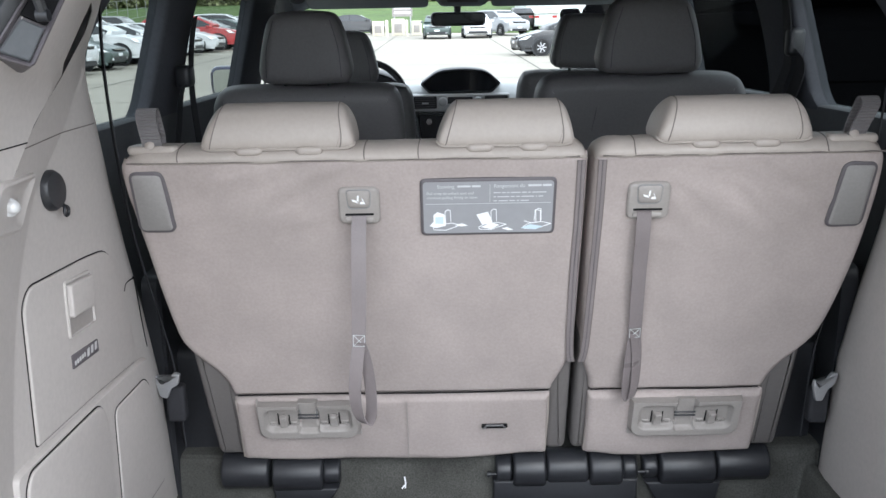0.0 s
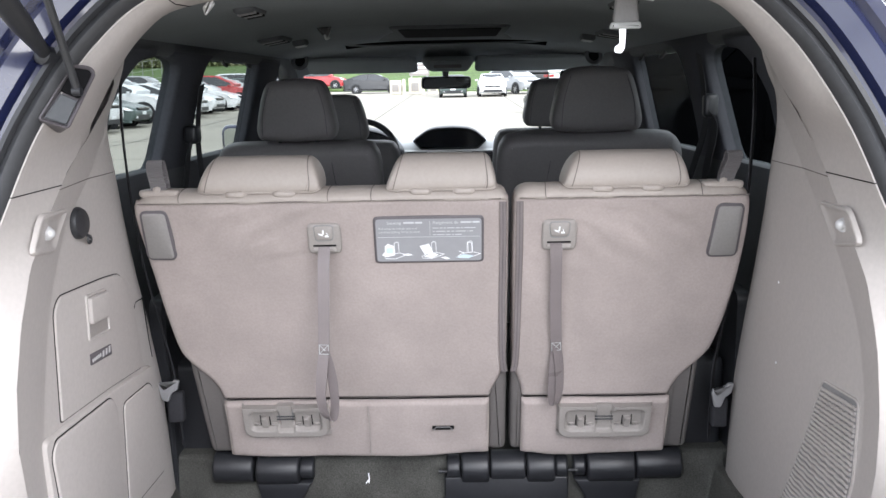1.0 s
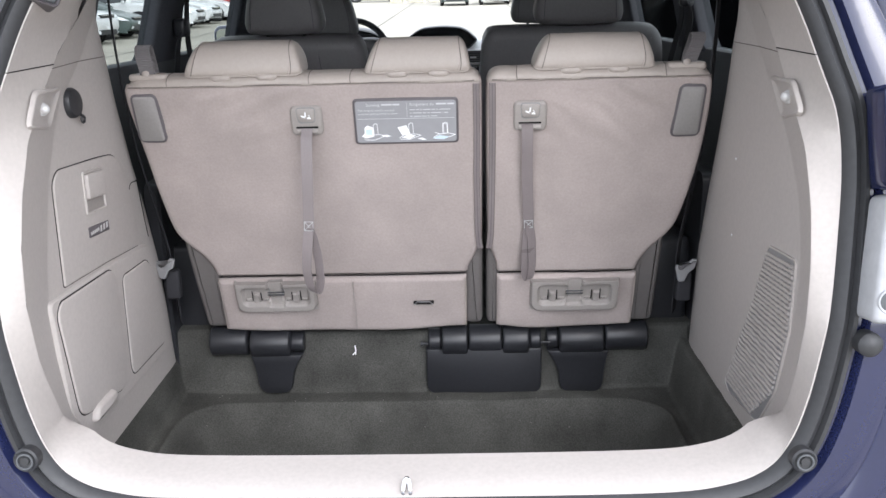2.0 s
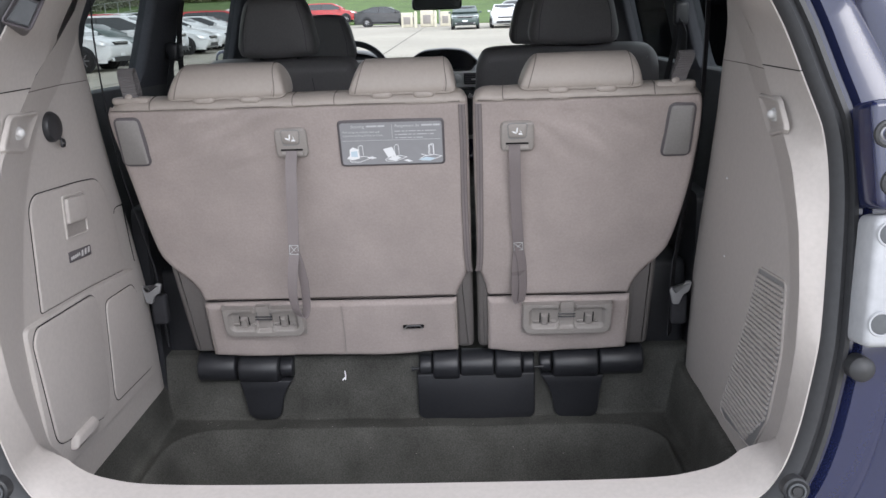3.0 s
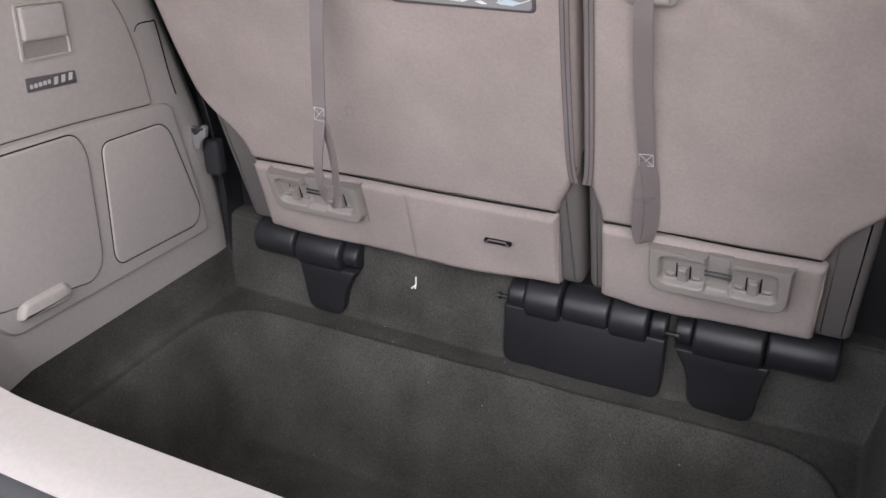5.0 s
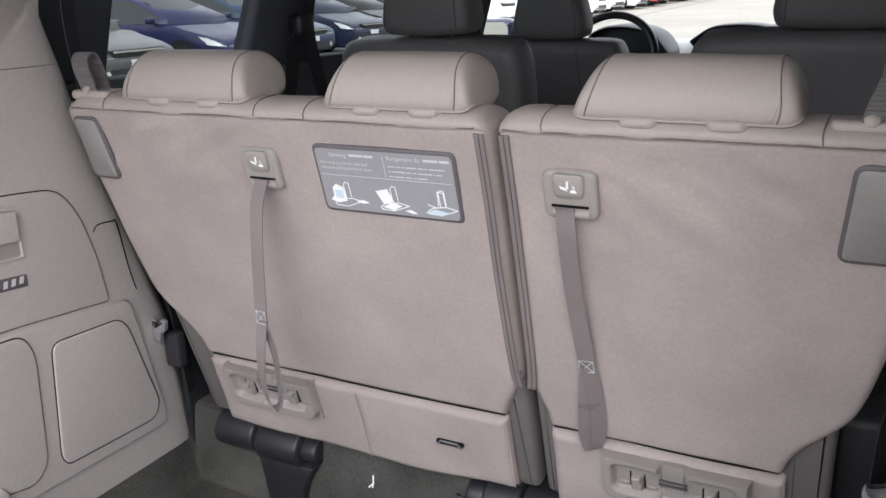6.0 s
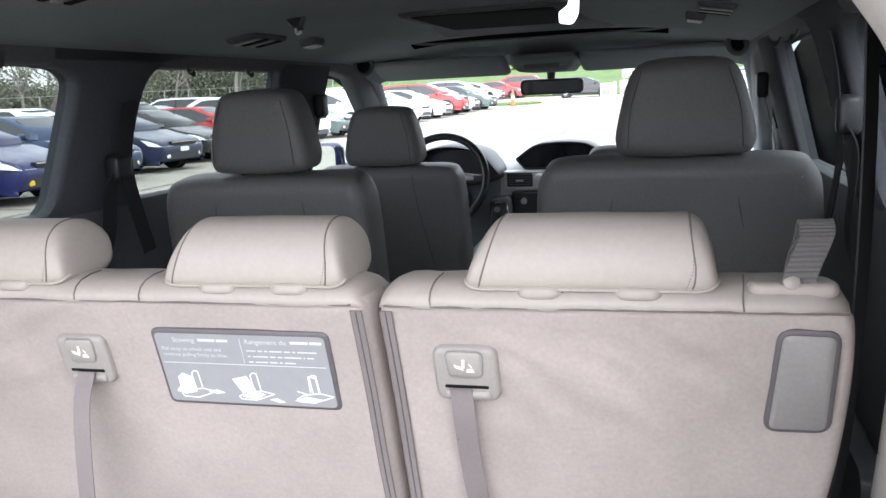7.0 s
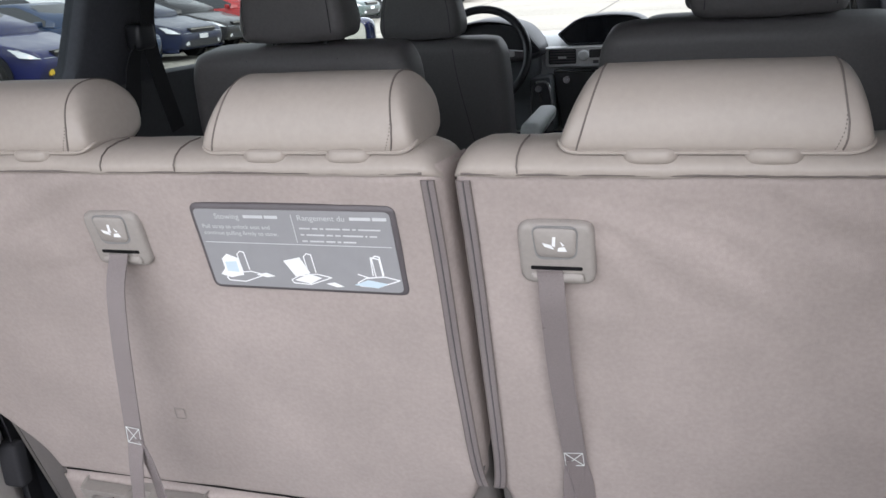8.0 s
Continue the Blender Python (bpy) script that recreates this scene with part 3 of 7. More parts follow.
def headrest(parent, x0, x1, xt0, xt1):
    """A low leather headrest that folds over the top of the seat, with a seam and stitches near each end."""
    def sec(x, h, d, lift):
        c = Vector((x, -0.132, 1.2575))
        pts = []
        for y, z in ((-0.050, 0.004), (-0.0585, 0.013), (-0.0575, 0.032), (-0.050, 0.052), (-0.038, 0.067), (-0.021, 0.0755), (0.004, 0.078), (0.034, 0.072), (0.054, 0.054), (0.050, 0.018), (0.028, 0.002), (0.0, -0.002), (-0.028, 0.000)):
            pts.append(c + Vector((0, y * d, lift + z * h)))
        return pts
    bm = bmesh.new()
    sh = ((xt0 - x0) * 0.62, (x1 - xt1) * 0.62)
    rows = []
    half_ = ((0.0, 0.34, 0.62, 0.014), (0.005, 0.52, 0.82, 0.011), (0.016, 0.72, 0.92, 0.007), (0.034, 0.87, 0.97, 0.0035), (0.056, 0.955, 0.99, 0.0012), (0.075, 0.99, 1.0, 0.0003), (0.088, 1.0, 1.0, 0.0), (0.2, 1.0, 1.0, 0.0), (0.35, 1.004, 1.0, 0.0))
    for t, h, d, e in half_ + ((0.5, 1.01, 1.0, 0.0),) + tuple((1 - t, h, d, e) for t, h, d, e in reversed(half_)):
        rows.append(sec(x0 + (x1 - x0) * t, h, d, e))
    loops_ = [smooth_loop(r, 3) for r in rows]
    rows2 = smooth_rows(loops_)
    for loop in rows2:
        for i, p in enumerate(loop):
            p = Vector(p)
            h = max(0.0, (p.z - 1.262) / 0.08)
            mid_ = (x0 + x1) / 2
            k = (p.x - mid_) / ((x1 - x0) / 2)
            p.x -= (sh[1] if k > 0 else -sh[0]) * h * abs(k)
            loop[i] = p
    loft(bm, rows2, True, True, True)
    rest = part("headrest", bm, LEATHER, parent, "taupe leather headrest", angle=75)
    for end in (0, 1):
        def on_end(k, inset):
            """A point of the end seam, further in at the foot than at the top."""
            up = min(1.0, max(0.0, (rows2[27][k].z - 1.262) / 0.068))
            a = 14.8 + inset - 0.6 * up if end == 0 else len(rows2) - 1 - (18.8 + inset - 4.6 * up)
            p = rows2[int(a)][k].lerp(rows2[int(a) + 1][k], a - int(a))
            return p + Vector((0, (p.y + 0.15) * 0.008, (p.z - 1.31) * 0.012))
        bm = bmesh.new()
        tube(bm, [on_end(k, 0.0) for k in range(2, 26)], 0.0009, 5)
        part("seam", bm, STITCH, rest)
        bm = bmesh.new()
        row = [on_end(k, 0.75) for k in range(2, 20)]
        for a in range(len(row) - 1):
            for f in (0.15, 0.65):
                tube(bm, [row[a].lerp(row[a + 1], f), row[a].lerp(row[a + 1], f + 0.22)], 0.00045, 4)
        part("stitching", bm, STITCH, rest)
    bm = bmesh.new()
    tube(bm, [Vector((p[0], p[1] - 0.001, p[2])) for p in [r[1] for r in rows2[2:-2]]], 0.0020, 6)
    part("piping", bm, LEATHER, rest)
    bm = bmesh.new()
    tube(bm, [Vector((x0 + (x1 - x0) * k, -0.172, 1.2625)) for k in (0.06, 0.3, 0.6, 0.94)], 0.0035, 6)
    part("shadow_gap", bm, GAP, rest, "dark gap under the headrest")
    for k in (0.32, 0.70):
        bm = bmesh.new()
        xx = x0 + (x1 - x0) * k
        slab(bm, fillet(rect(xx - 0.025, -0.194, xx + 0.025, -0.155), 0.018, 5), [(i, 1.2535 + w) for i, w in pillow(0.0145, 0.006)], Matrix.Identity(4))
        part("guide", bm, LEATHER, parent, "headrest post guide")
        bm = bmesh.new()
        tube(bm, [(xx, -0.165, 1.255), (xx, -0.160, 1.285)], 0.006, 8)
        part("post", bm, STEEL, parent, "steel headrest post")
    return rest


def smooth_rows(rows, n=3):
    out = []
    m = len(rows)
    for i in range(m - 1):
        for j in range(n):
            t = j / n
            r = []
            for k in range(len(rows[0])):
                p0, p1, p2, p3 = (Vector(rows[max(0, min(m - 1, a))][k]) for a in (i - 1, i, i + 1, i + 2))
                r.append(0.5 * ((2 * p1) + (p2 - p0) * t + (2 * p0 - 5 * p1 + 4 * p2 - p3) * t * t + (3 * p1 - p0 - 3 * p2 + p3) * t ** 3))
            out.append(r)
    out.append([Vector(p) for p in rows[-1]])
    return out


def at_seat(outline, prof, r=0.0, n=4, crown=(), bm=None):
    bm = bm or bmesh.new()
    return slab(bm, fillet(outline, r, n) if r else outline, prof, SEAT, crown=crown)


def release(parent, x0, x1, s0, s1, slot):
    """The strap's plastic bezel: a raised frame, a push tab with a printed mark, and a dark slot under it."""
    b = part("bezel", at_seat(rect(x0, s0, x1, s1), [(0, -0.004), (0.0, 0.004), (0.002, 0.007), (0.005, 0.008)], 0.014), GREYPL, parent, "grey plastic strap bezel")
    xm, w = (x0 + x1) / 2, (x1 - x0)
    part("tab", at_seat([(xm - 0.29 * w, s1 - 0.004), (xm - 0.25 * w, s1 - 0.036), (xm + 0.25 * w, s1 - 0.036), (xm + 0.29 * w, s1 - 0.004)][::-1], [(0, 0.004), (0.0, 0.0095), (0.002, 0.011)], 0.008), GREYPL, b)
    part("tab_groove", at_seat([(xm - 0.31 * w, s1 - 0.002), (xm - 0.27 * w, s1 - 0.040), (xm + 0.27 * w, s1 - 0.0385), (xm + 0.31 * w, s1 - 0.002)][::-1], [(0, 0.004), (0, 0.0084)], 0.009), PADGREY, b)
    part("slot", at_seat(rect(slot[0], s1 - 0.0515, slot[1], s1 - 0.0475), [(0, 0.004), (0, 0.0086)], 0.0015), GAP, b)
    part("lip", at_seat(rect(x0 + 0.010, s0 + 0.004, x1 - 0.010, s0 + 0.016), [(0, 0.006), (0.001, 0.010), (0.004, 0.012)], 0.005), GREYPL, b)
    c = (xm, s1 - 0.02)
    for pts in ([(-0.012, 0.001), (-0.004, -0.001), (-0.001, -0.006), (-0.010, -0.003)], [(-0.003, -0.002), (0.000, -0.003), (0.001, 0.008), (-0.002, 0.008)],
                [(0.002, -0.008), (0.011, -0.008), (0.009, -0.003), (0.003, -0.004)], [(0.005, 0.003), (0.009, -0.001), (0.007, -0.002)]):
        part("mark", at_seat([(c[0] + a, c[1] + e) for a, e in pts][::(1 if area(pts) > 0 else -1)], [(0, 0.0105), (0, 0.0114)]), WHITEINK, b, "white printed seat mark")
    return b


def pad(parent, pts):
    rim = part("pad_frame", at_seat(pts, [(-0.0035, -0.004), (-0.0035, 0.003), (-0.001, 0.0050), (0.001, 0.0050)], 0.012), LABELEDGE, parent, "dark frame")
    part("pad", at_seat(pts, [(0.001, 0.0), (0.0018, 0.0055), (0.005, 0.0080)], 0.010), PADPL, rim, "grey plastic cover plate")


def dip(u, v, u0, u1, v0, v1, r, soft):
    """1 inside a rounded rectangle, falling to 0 over a soft edge."""
    cu, cv = (u0 + u1) / 2, (v0 + v1) / 2
    du, dv = abs(u - cu) - (u1 - u0) / 2 + r, abs(v - cv) - (v1 - v0) / 2 + r
    d = math.hypot(max(du, 0.0), max(dv, 0.0)) + min(max(du, dv), 0.0) - r
    return step(soft, -soft, d)


def latch_unit(parent, x0, x1, s0, s1):
    """A moulded unit with two cups, a hook in each, and a bar across the notch between them."""
    w = x1 - x0
    cups = [(x0 + 0.085 * w, x0 + 0.415 * w), (x0 + 0.585 * w, x0 + 0.915 * w)]
    xm = (x0 + x1) / 2
    bm = bmesh.new()
    nu, nv = 110, 52
    rows = []
    for j in range(nv + 1):
        v = s0 - 0.002 + (s1 - s0 + 0.004) * j / nv
        row = []
        for i in range(nu + 1):
            u = x0 - 0.002 + (w + 0.004) * i / nu
            h = 0.001 + 0.0145 * dip(u, v, x0, x1, s0, s1 + 0.03, 0.026, 0.0024)
            arch = 0.004 * step(s0 + 0.03, s1 - 0.01, v) * (1 - abs(u - xm) / w * 1.2)
            h += max(0.0, arch) * step(0.0, 0.004, h)
            for a, b in cups:
                h -= 0.0135 * dip(u, v, a, b, s0 + 0.022, s1 - 0.010, 0.013, 0.0035)
            h -= 0.0125 * dip(u, v, xm - 0.019, xm + 0.019, s0 + 0.018, s1 + 0.02, 0.003, 0.0022)
            row.append(SEAT @ Vector((u, v, h + 0.003)))
        rows.append(row)
    back = Vector((0, 0.02, 0.003))
    rows = [[p + back for p in rows[0]]] + rows + [[p + back for p in rows[-1]]]
    loft(bm, [[r_[0] + back] + r_ + [r_[-1] + back] for r_ in rows], closed=False)
    u = part("latch_unit", bm, GREYPL, parent, "grey plastic latch unit with two cups", angle=60)
    for a, b in cups:
        c = (a + b) / 2
        bm = bmesh.new()
        slab(bm, fillet(rect(c - 0.0085, s0 + 0.028, c + 0.0085, s0 + 0.056), 0.003), [(0, 0.004), (0.0, 0.012), (0.002, 0.0145)], SEAT)
        slab(bm, fillet(rect(c - 0.0065, s0 + 0.050, c + 0.0065, s0 + 0.058), 0.002), [(0, 0.010), (0.0, 0.019), (0.0015, 0.0205)], SEAT)
        hk = part("hook", bm, GREYPL, u)
        for x_ in (c - 0.0108, c + 0.0108):
            part("hook_gap", at_seat(rect(x_ - 0.0012, s0 + 0.030, x_ + 0.0012, s0 + 0.060), [(0, 0.003), (0, 0.0068)]), GAP, u)
        for x_ in (c - 0.021, c + 0.021):
            part("cup_lip", at_seat(rect(x_ - 0.0075, s0 + 0.029, x_ + 0.0075, s0 + 0.037), [(0, 0.003), (0.001, 0.008), (0.003, 0.009)], 0.002), GREYPL, u)
    bm = bmesh.new()
    for k, d in ((0.050, 0.011), (0.0565, 0.009)):
        tube(bm, [SEAT @ Vector((xm - 0.021, s0 + k, d)), SEAT @ Vector((xm + 0.021, s0 + k, d))], 0.0017, 8)
    part("bar", bm, BLACKPL, u, "dark metal bar")
    part("notch_back", at_seat(rect(xm - 0.0175, s0 + 0.046, xm + 0.0175, s1 - 0.002), [(0, 0.002), (0, 0.0068)]), PADGREY, u)
    return u


def strap(parent, top, pts, loop_pts, wide, twist):
    """A hanging pull strap with a sewn end loop."""
    bm = bmesh.new()
    path = smooth_loop(pts, 8, False)
    ribbon(bm, path, [Vector((wide * 0.5 * math.cos(a), wide * 0.5 * math.sin(a), 0)) for a in np.linspace(twist[0], twist[1], len(path))])
    st = part("strap", bm, STRAP, parent, "mauve grey woven pull strap with a sewn loop")
    bm = bmesh.new()
    path = smooth_loop(loop_pts, 8, False)
    ribbon(bm, path, [Vector((wide * 0.48 * math.cos(a), wide * 0.48 * math.sin(a), 0)) for a in np.interp(np.linspace(0, 1, len(path)), [0, 0.5, 1], twist[1:])])
    part("strap_loop", bm, STRAP, st)
    bm = bmesh.new()
    run = (Vector(pts[-3]) - Vector(pts[-1])).normalized()
    c = Vector(pts[-1]) + Vector((0, -0.0026, 0))
    across = Vector((math.cos(twist[1]), math.sin(twist[1]), 0)) * wide * 0.40
    for a, b in (((-1, 0), (1, 0)), ((1, 0), (1, 1)), ((1, 1), (-1, 1)), ((-1, 1), (-1, 0)), ((-1, 0), (1, 1)), ((-1, 1), (1, 0))):
        tube(bm, [c + across * a[0] + run * 0.021 * a[1], c + across * b[0] + run * 0.021 * b[1]], 0.00055, 4)
    part("stitching", bm, GREYTRIM, st, "pale box stitching")
    return st


def flap(parent, x0, x1):
    """A cloth flap with soft edges, piped along its sides."""
    bm = bmesh.new()
    rows, n, m = [], 26, 60
    foot = lambda k: -0.004 - 0.012 * math.sin(math.pi * k) ** 2 - 0.003 * math.sin(9 * k)
    for i in range(n + 1):
        row = []
        for j in range(m + 1):
            k = 0.5 * (0.5 - 0.5 * math.cos(math.pi * j / m)) + 0.5 * j / m
            x, lo = x0 + (x1 - x0) * k, foot(k)
            sv = lo + (0.154 - lo) * i / n
            e = min(x - x0, x1 - x, (sv - lo) * 1.2, (0.154 - sv) * 1.2)
            r = 0.012
            drop = r - math.sqrt(max(0.0, r * r - max(0.0, r - e) ** 2))
            slack = 0.0025 * noise.noise((x * 7, sv * 14, 2)) + 0.0012 * noise.noise((x * 26, sv * 20, 6)) - 0.003 * (1 - sv / 0.154) * math.sin(x * 17)
            row.append(SEAT @ Vector((x, sv, 0.001 - drop + slack)))
        rows.append(row)
    back = Vector((0, 0.03, 0.004))
    rows = [[p + back for p in rows[0]]] + rows + [[p + back for p in rows[-1]]]
    loft(bm, [[r_[0] + back] + r_ + [r_[-1] + back] for r_ in rows], closed=False)
    fl = part("lower_flap", bm, SEATBACK, parent, "pale cloth flap along the seat's foot", angle=80)
    for x in (x0 + 0.0025, x1 - 0.0025):
        part("piping", seam([(x, 0.150), (x + 0.001, 0.10), (x, 0.05), (x - 0.001, 0.0)], -0.0055, 0.0018), LEATHER, fl)
    return fl


big = thing("third_row_seat", (-0.24, 0.02, 0.56), "wide taupe third-row seat section with two leather headrests", "seat", "third-row seats")
small = thing("third_row_seat", (0.39, 0.02, 0.56), "narrow taupe third-row seat section with one leather headrest", "seat", "third-row seats")
for seat_, outline, inner in ((big, LEFT_BACK, -0.55), (small, RIGHT_BACK, 0.55)):
    part("backrest", back_panel(outline, inner), SEATBACK, seat_, "taupe cloth covered seat back", angle=70)
# leather top roll, seams, cushions in front
for seat_, x0, x1 in ((big, -0.637, 0.148), (small, 0.161, 0.651)):
    bm = bmesh.new()
    rows = []
    for y, z in ((-0.1885, 1.2415), (-0.1925, 1.2455), (-0.1915, 1.252), (-0.186, 1.2595), (-0.176, 1.2660), (-0.160, 1.2695), (-0.140, 1.2705), (-0.118, 1.2685), (-0.098, 1.262), (-0.083, 1.250), (-0.076, 1.232), (-0.045, 1.05), (0.04, 0.80), (0.08, 0.66)):
        n = 60
        row = []
        for i in range(n + 1):
            t = 0.55 * (0.5 - 0.5 * math.cos(math.pi * i / n)) + 0.45 * i / n
            e = min(t, 1 - t) * (x1 - x0)
            outer = (t < 0.5) == (x0 < 0)
            rd = 0.048 if outer else 0.030
            drop = rd - math.sqrt(max(0.0, rd * rd - (rd - e) ** 2)) if e < rd else 0.0
            k = max(0.0, min(1.0, (z - 1.236) / 0.034))
            lift = 0.0014 * noise.noise((t * 14, z * 20, 8 + x0)) + 0.0008 * noise.noise((t * 40, z * 30, 3))
            tuck = (0.5 - t) * 2 * 0.016 * (1 - k) if outer and y < -0.13 else 0.0
            if z < 1.2:
                tuck = (0.5 - t) * 2 * float(np.interp(z, [0.66, 0.80, 1.05, 1.2], [0.16, 0.15, 0.07, 0.02])) if outer else 0.0
            row.append(Vector((x0 + (x1 - x0) * t + tuck, y + drop * 0.45 * (1 if y < -0.13 else -0.6) + lift, z - drop * 0.85 * k + lift)))
        low_ = lambda p: Vector((p.x, p.y + 0.004, min(p.z, 1.236)))
        rows.append([low_(row[0])] + row + [low_(row[-1])])
    loft(bm, rows, closed=False)
    part("top_roll", bm, LEATHER, seat_, "taupe leather over the seat's top edge", angle=80)
    part("seam", seam([(x0 + (x1 - x0) * t, 0.672 - (0.003 if t in (0.0, 1.0) else 0)) for t in np.linspace(0.02, 0.98, 24)], 0.0040, 0.0013), STITCH, seat_, "stitched seam under the top edge")


def cross_seam(x):
    """A thin seam over the roll, from the cloth to the headrest."""
    bm = bmesh.new()
    tube(bm, [(x, -0.1935, 1.2455), (x - 0.001, -0.1925, 1.252), (x - 0.001, -0.187, 1.2602), (x, -0.177, 1.2666), (x + 0.001, -0.160, 1.2702), (x + 0.002, -0.14, 1.2710)], 0.0009, 5)
    return bm


for x in (-0.535, -0.225, -0.135):
    part("seam", cross_seam(x), STITCH, big)
for x in (0.225, 0.545):
    part("seam", cross_seam(x), STITCH, small)
for seat_, xa in ((big, 0.1365), (small, 0.1715)):
    sg = -1 if xa < 0.155 else 1
    path = [(xa, 0.664), (xa + 0.001, 0.56), (xa, 0.45), (xa - sg * 0.001, 0.36), (xa - sg * 0.002, 0.30), (xa - sg * 0.004, 0.262), (xa - sg * 0.0075, 0.240)]
    path = smooth_loop(path, 5, False)
    bm = bmesh.new()
    ribbon(bm, [SEAT @ Vector((x, s_, 0.0030)) for x, s_ in path], Vector((0.0058, 0, 0)), 0.002)
    zp = part("zip", bm, STRAP, seat_, "mauve cloth zip along the seat's inner edge")
    for o in (-0.0064, 0.0064):
        part("zip_edge", seam([(x + o, s_) for x, s_ in path], 0.0028, 0.0011), STITCH, zp, "dark sewn zip edge")
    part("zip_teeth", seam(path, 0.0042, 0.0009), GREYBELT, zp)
# piping round the narrowed foot of each back
for seat_, pts in ((big, [(0.1445, 0.262), (0.137, 0.235), (0.124, 0.206), (0.112, 0.181), (0.1075, 0.163)]), (small, [(0.1665, 0.262), (0.175, 0.222), (0.185, 0.19), (0.190, 0.163)]),
                   (small, [(0.598, 0.279), (0.573, 0.248), (0.550, 0.224), (0.532, 0.195), (0.521, 0.166)]), (big, [(-0.582, 0.280), (-0.557, 0.250), (-0.535, 0.225), (-0.519, 0.197), (-0.510, 0.166)])):
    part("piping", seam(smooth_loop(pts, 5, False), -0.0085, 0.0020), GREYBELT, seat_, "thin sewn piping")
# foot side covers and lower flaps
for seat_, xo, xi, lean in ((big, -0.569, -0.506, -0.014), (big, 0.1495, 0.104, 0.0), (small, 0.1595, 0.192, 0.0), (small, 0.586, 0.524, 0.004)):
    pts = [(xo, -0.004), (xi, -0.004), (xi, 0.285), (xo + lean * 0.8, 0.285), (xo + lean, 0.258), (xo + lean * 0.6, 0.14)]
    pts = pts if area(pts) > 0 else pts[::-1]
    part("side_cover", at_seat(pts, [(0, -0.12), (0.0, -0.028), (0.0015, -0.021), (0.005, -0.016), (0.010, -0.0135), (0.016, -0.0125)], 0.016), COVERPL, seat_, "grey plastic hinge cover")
for seat_, x0, x1 in ((big, -0.508, 0.106), (small, 0.189, 0.521)):
    part("fold_gap", seam([(x0 + (x1 - x0) * t, 0.160 + 0.0015 * math.sin(7 * t)) for t in np.linspace(0, 1, 20)], -0.0085, 0.0014), GAP, seat_, "dark fold above the lower flap")
flap(big, -0.516, 0.109)
flap(small, 0.185, 0.531)
part("seam", seam([(-0.175, 0.152), (-0.174, 0.07), (-0.175, 0.0)], 0.008, 0.0009), GREYPL, big)
latch_unit(big, -0.470, -0.270, 0.066, 0.152)
latch_unit(small, 0.270, 0.486, 0.056, 0.146)
part("flap_slot", at_seat(rect(-0.026, 0.078, 0.026, 0.086), [(0, 0.004), (0, 0.0088)], 0.004), GAP, big, "dark slot with a bent bar")
bm = bmesh.new()
tube(bm, [SEAT @ Vector((x, s, 0.011)) for x, s in ((-0.022, 0.079), (-0.016, 0.087), (0.016, 0.087), (0.022, 0.079))], 0.002, 6)
part("bent_bar", bm, STEEL, big)
pad(big, [(-0.620, 0.544), (-0.562, 0.543), (-0.567, 0.652), (-0.619, 0.653)])
pad(small, [(0.571, 0.531), (0.630, 0.532), (0.633, 0.648), (0.581, 0.649)])
release(big, -0.275, -0.204, 0.551, 0.621, (-0.264, -0.215))
release(small, 0.219, 0.292, 0.551, 0.621, (0.230, 0.280))
sp = lambda x, s, d: tuple(SEAT @ Vector((x, s, d)))
strap(big, 0, [sp(-0.240, 0.571, 0.012), (-0.240, -0.172, 1.140), (-0.2415, -0.184, 1.108), (-0.243, -0.190, 1.05), (-0.246, -0.191, 0.97), (-0.248, -0.190, 0.93), (-0.248, -0.189, 0.915)],
      [(-0.248, -0.189, 0.918), (-0.254, -0.190, 0.88), (-0.259, -0.189, 0.83), (-0.257, -0.187, 0.792), (-0.250, -0.185, 0.770), (-0.241, -0.182, 0.762), (-0.234, -0.180, 0.772), (-0.231, -0.180, 0.80), (-0.233, -0.182, 0.85), (-0.240, -0.186, 0.895), (-0.247, -0.1915, 0.922)], 0.0255, (-0.05, -0.15, -0.75, -0.30))
strap(small, 0, [sp(0.248, 0.571, 0.012), (0.249, -0.168, 1.138), (0.250, -0.162, 1.10), (0.252, -0.138, 1.02), (0.257, -0.106, 0.93), (0.259, -0.092, 0.895), (0.259, -0.090, 0.885)],
      [(0.259, -0.090, 0.888), (0.256, -0.083, 0.85), (0.253, -0.072, 0.79), (0.254, -0.064, 0.758), (0.259, -0.060, 0.744), (0.266, -0.060, 0.752), (0.270, -0.066, 0.79), (0.267, -0.080, 0.85), (0.260, -0.0935, 0.892)], 0.0255, (0.0, 0.15, 0.85, 0.45))
headrest(big, -0.502, -0.238, -0.458, -0.262)
headrest(big, -0.109, 0.127, -0.063, 0.105)
headrest(small, 0.257, 0.524, 0.304, 0.500)

# the printed instruction plate on the wide seat
plate = part("instruction_plate", at_seat(rect(-0.135, 0.525, 0.097, 0.634), [(0, -0.004), (0.0, 0.003), (0.0015, 0.0045), (0.004, 0.005)], 0.010, 5), LABELEDGE, big, "grey printed instruction plate with a dark frame")
part("plate_face", at_seat(rect(-0.130, 0.530, 0.092, 0.629), [(0, 0.002), (0, 0.0056)], 0.007, 5), LABELGREY, plate, "grey film with white print")


PRINTINK = material("grey_white_print", (0.56, 0.57, 0.59), 0.5, vary=0.02, scale=60, bump=0.0)


def print_on(pts, mat_=WHITEINK, h=0.0062):
    loop = pts if area(pts) > 0 else pts[::-1]
    return part("print", at_seat(loop, [(0, 0.005), (0, h)]), mat_, plate)


def bar(x, s, w, h):
    return print_on(rect(x, s, x + w, s + h), PRINTINK)


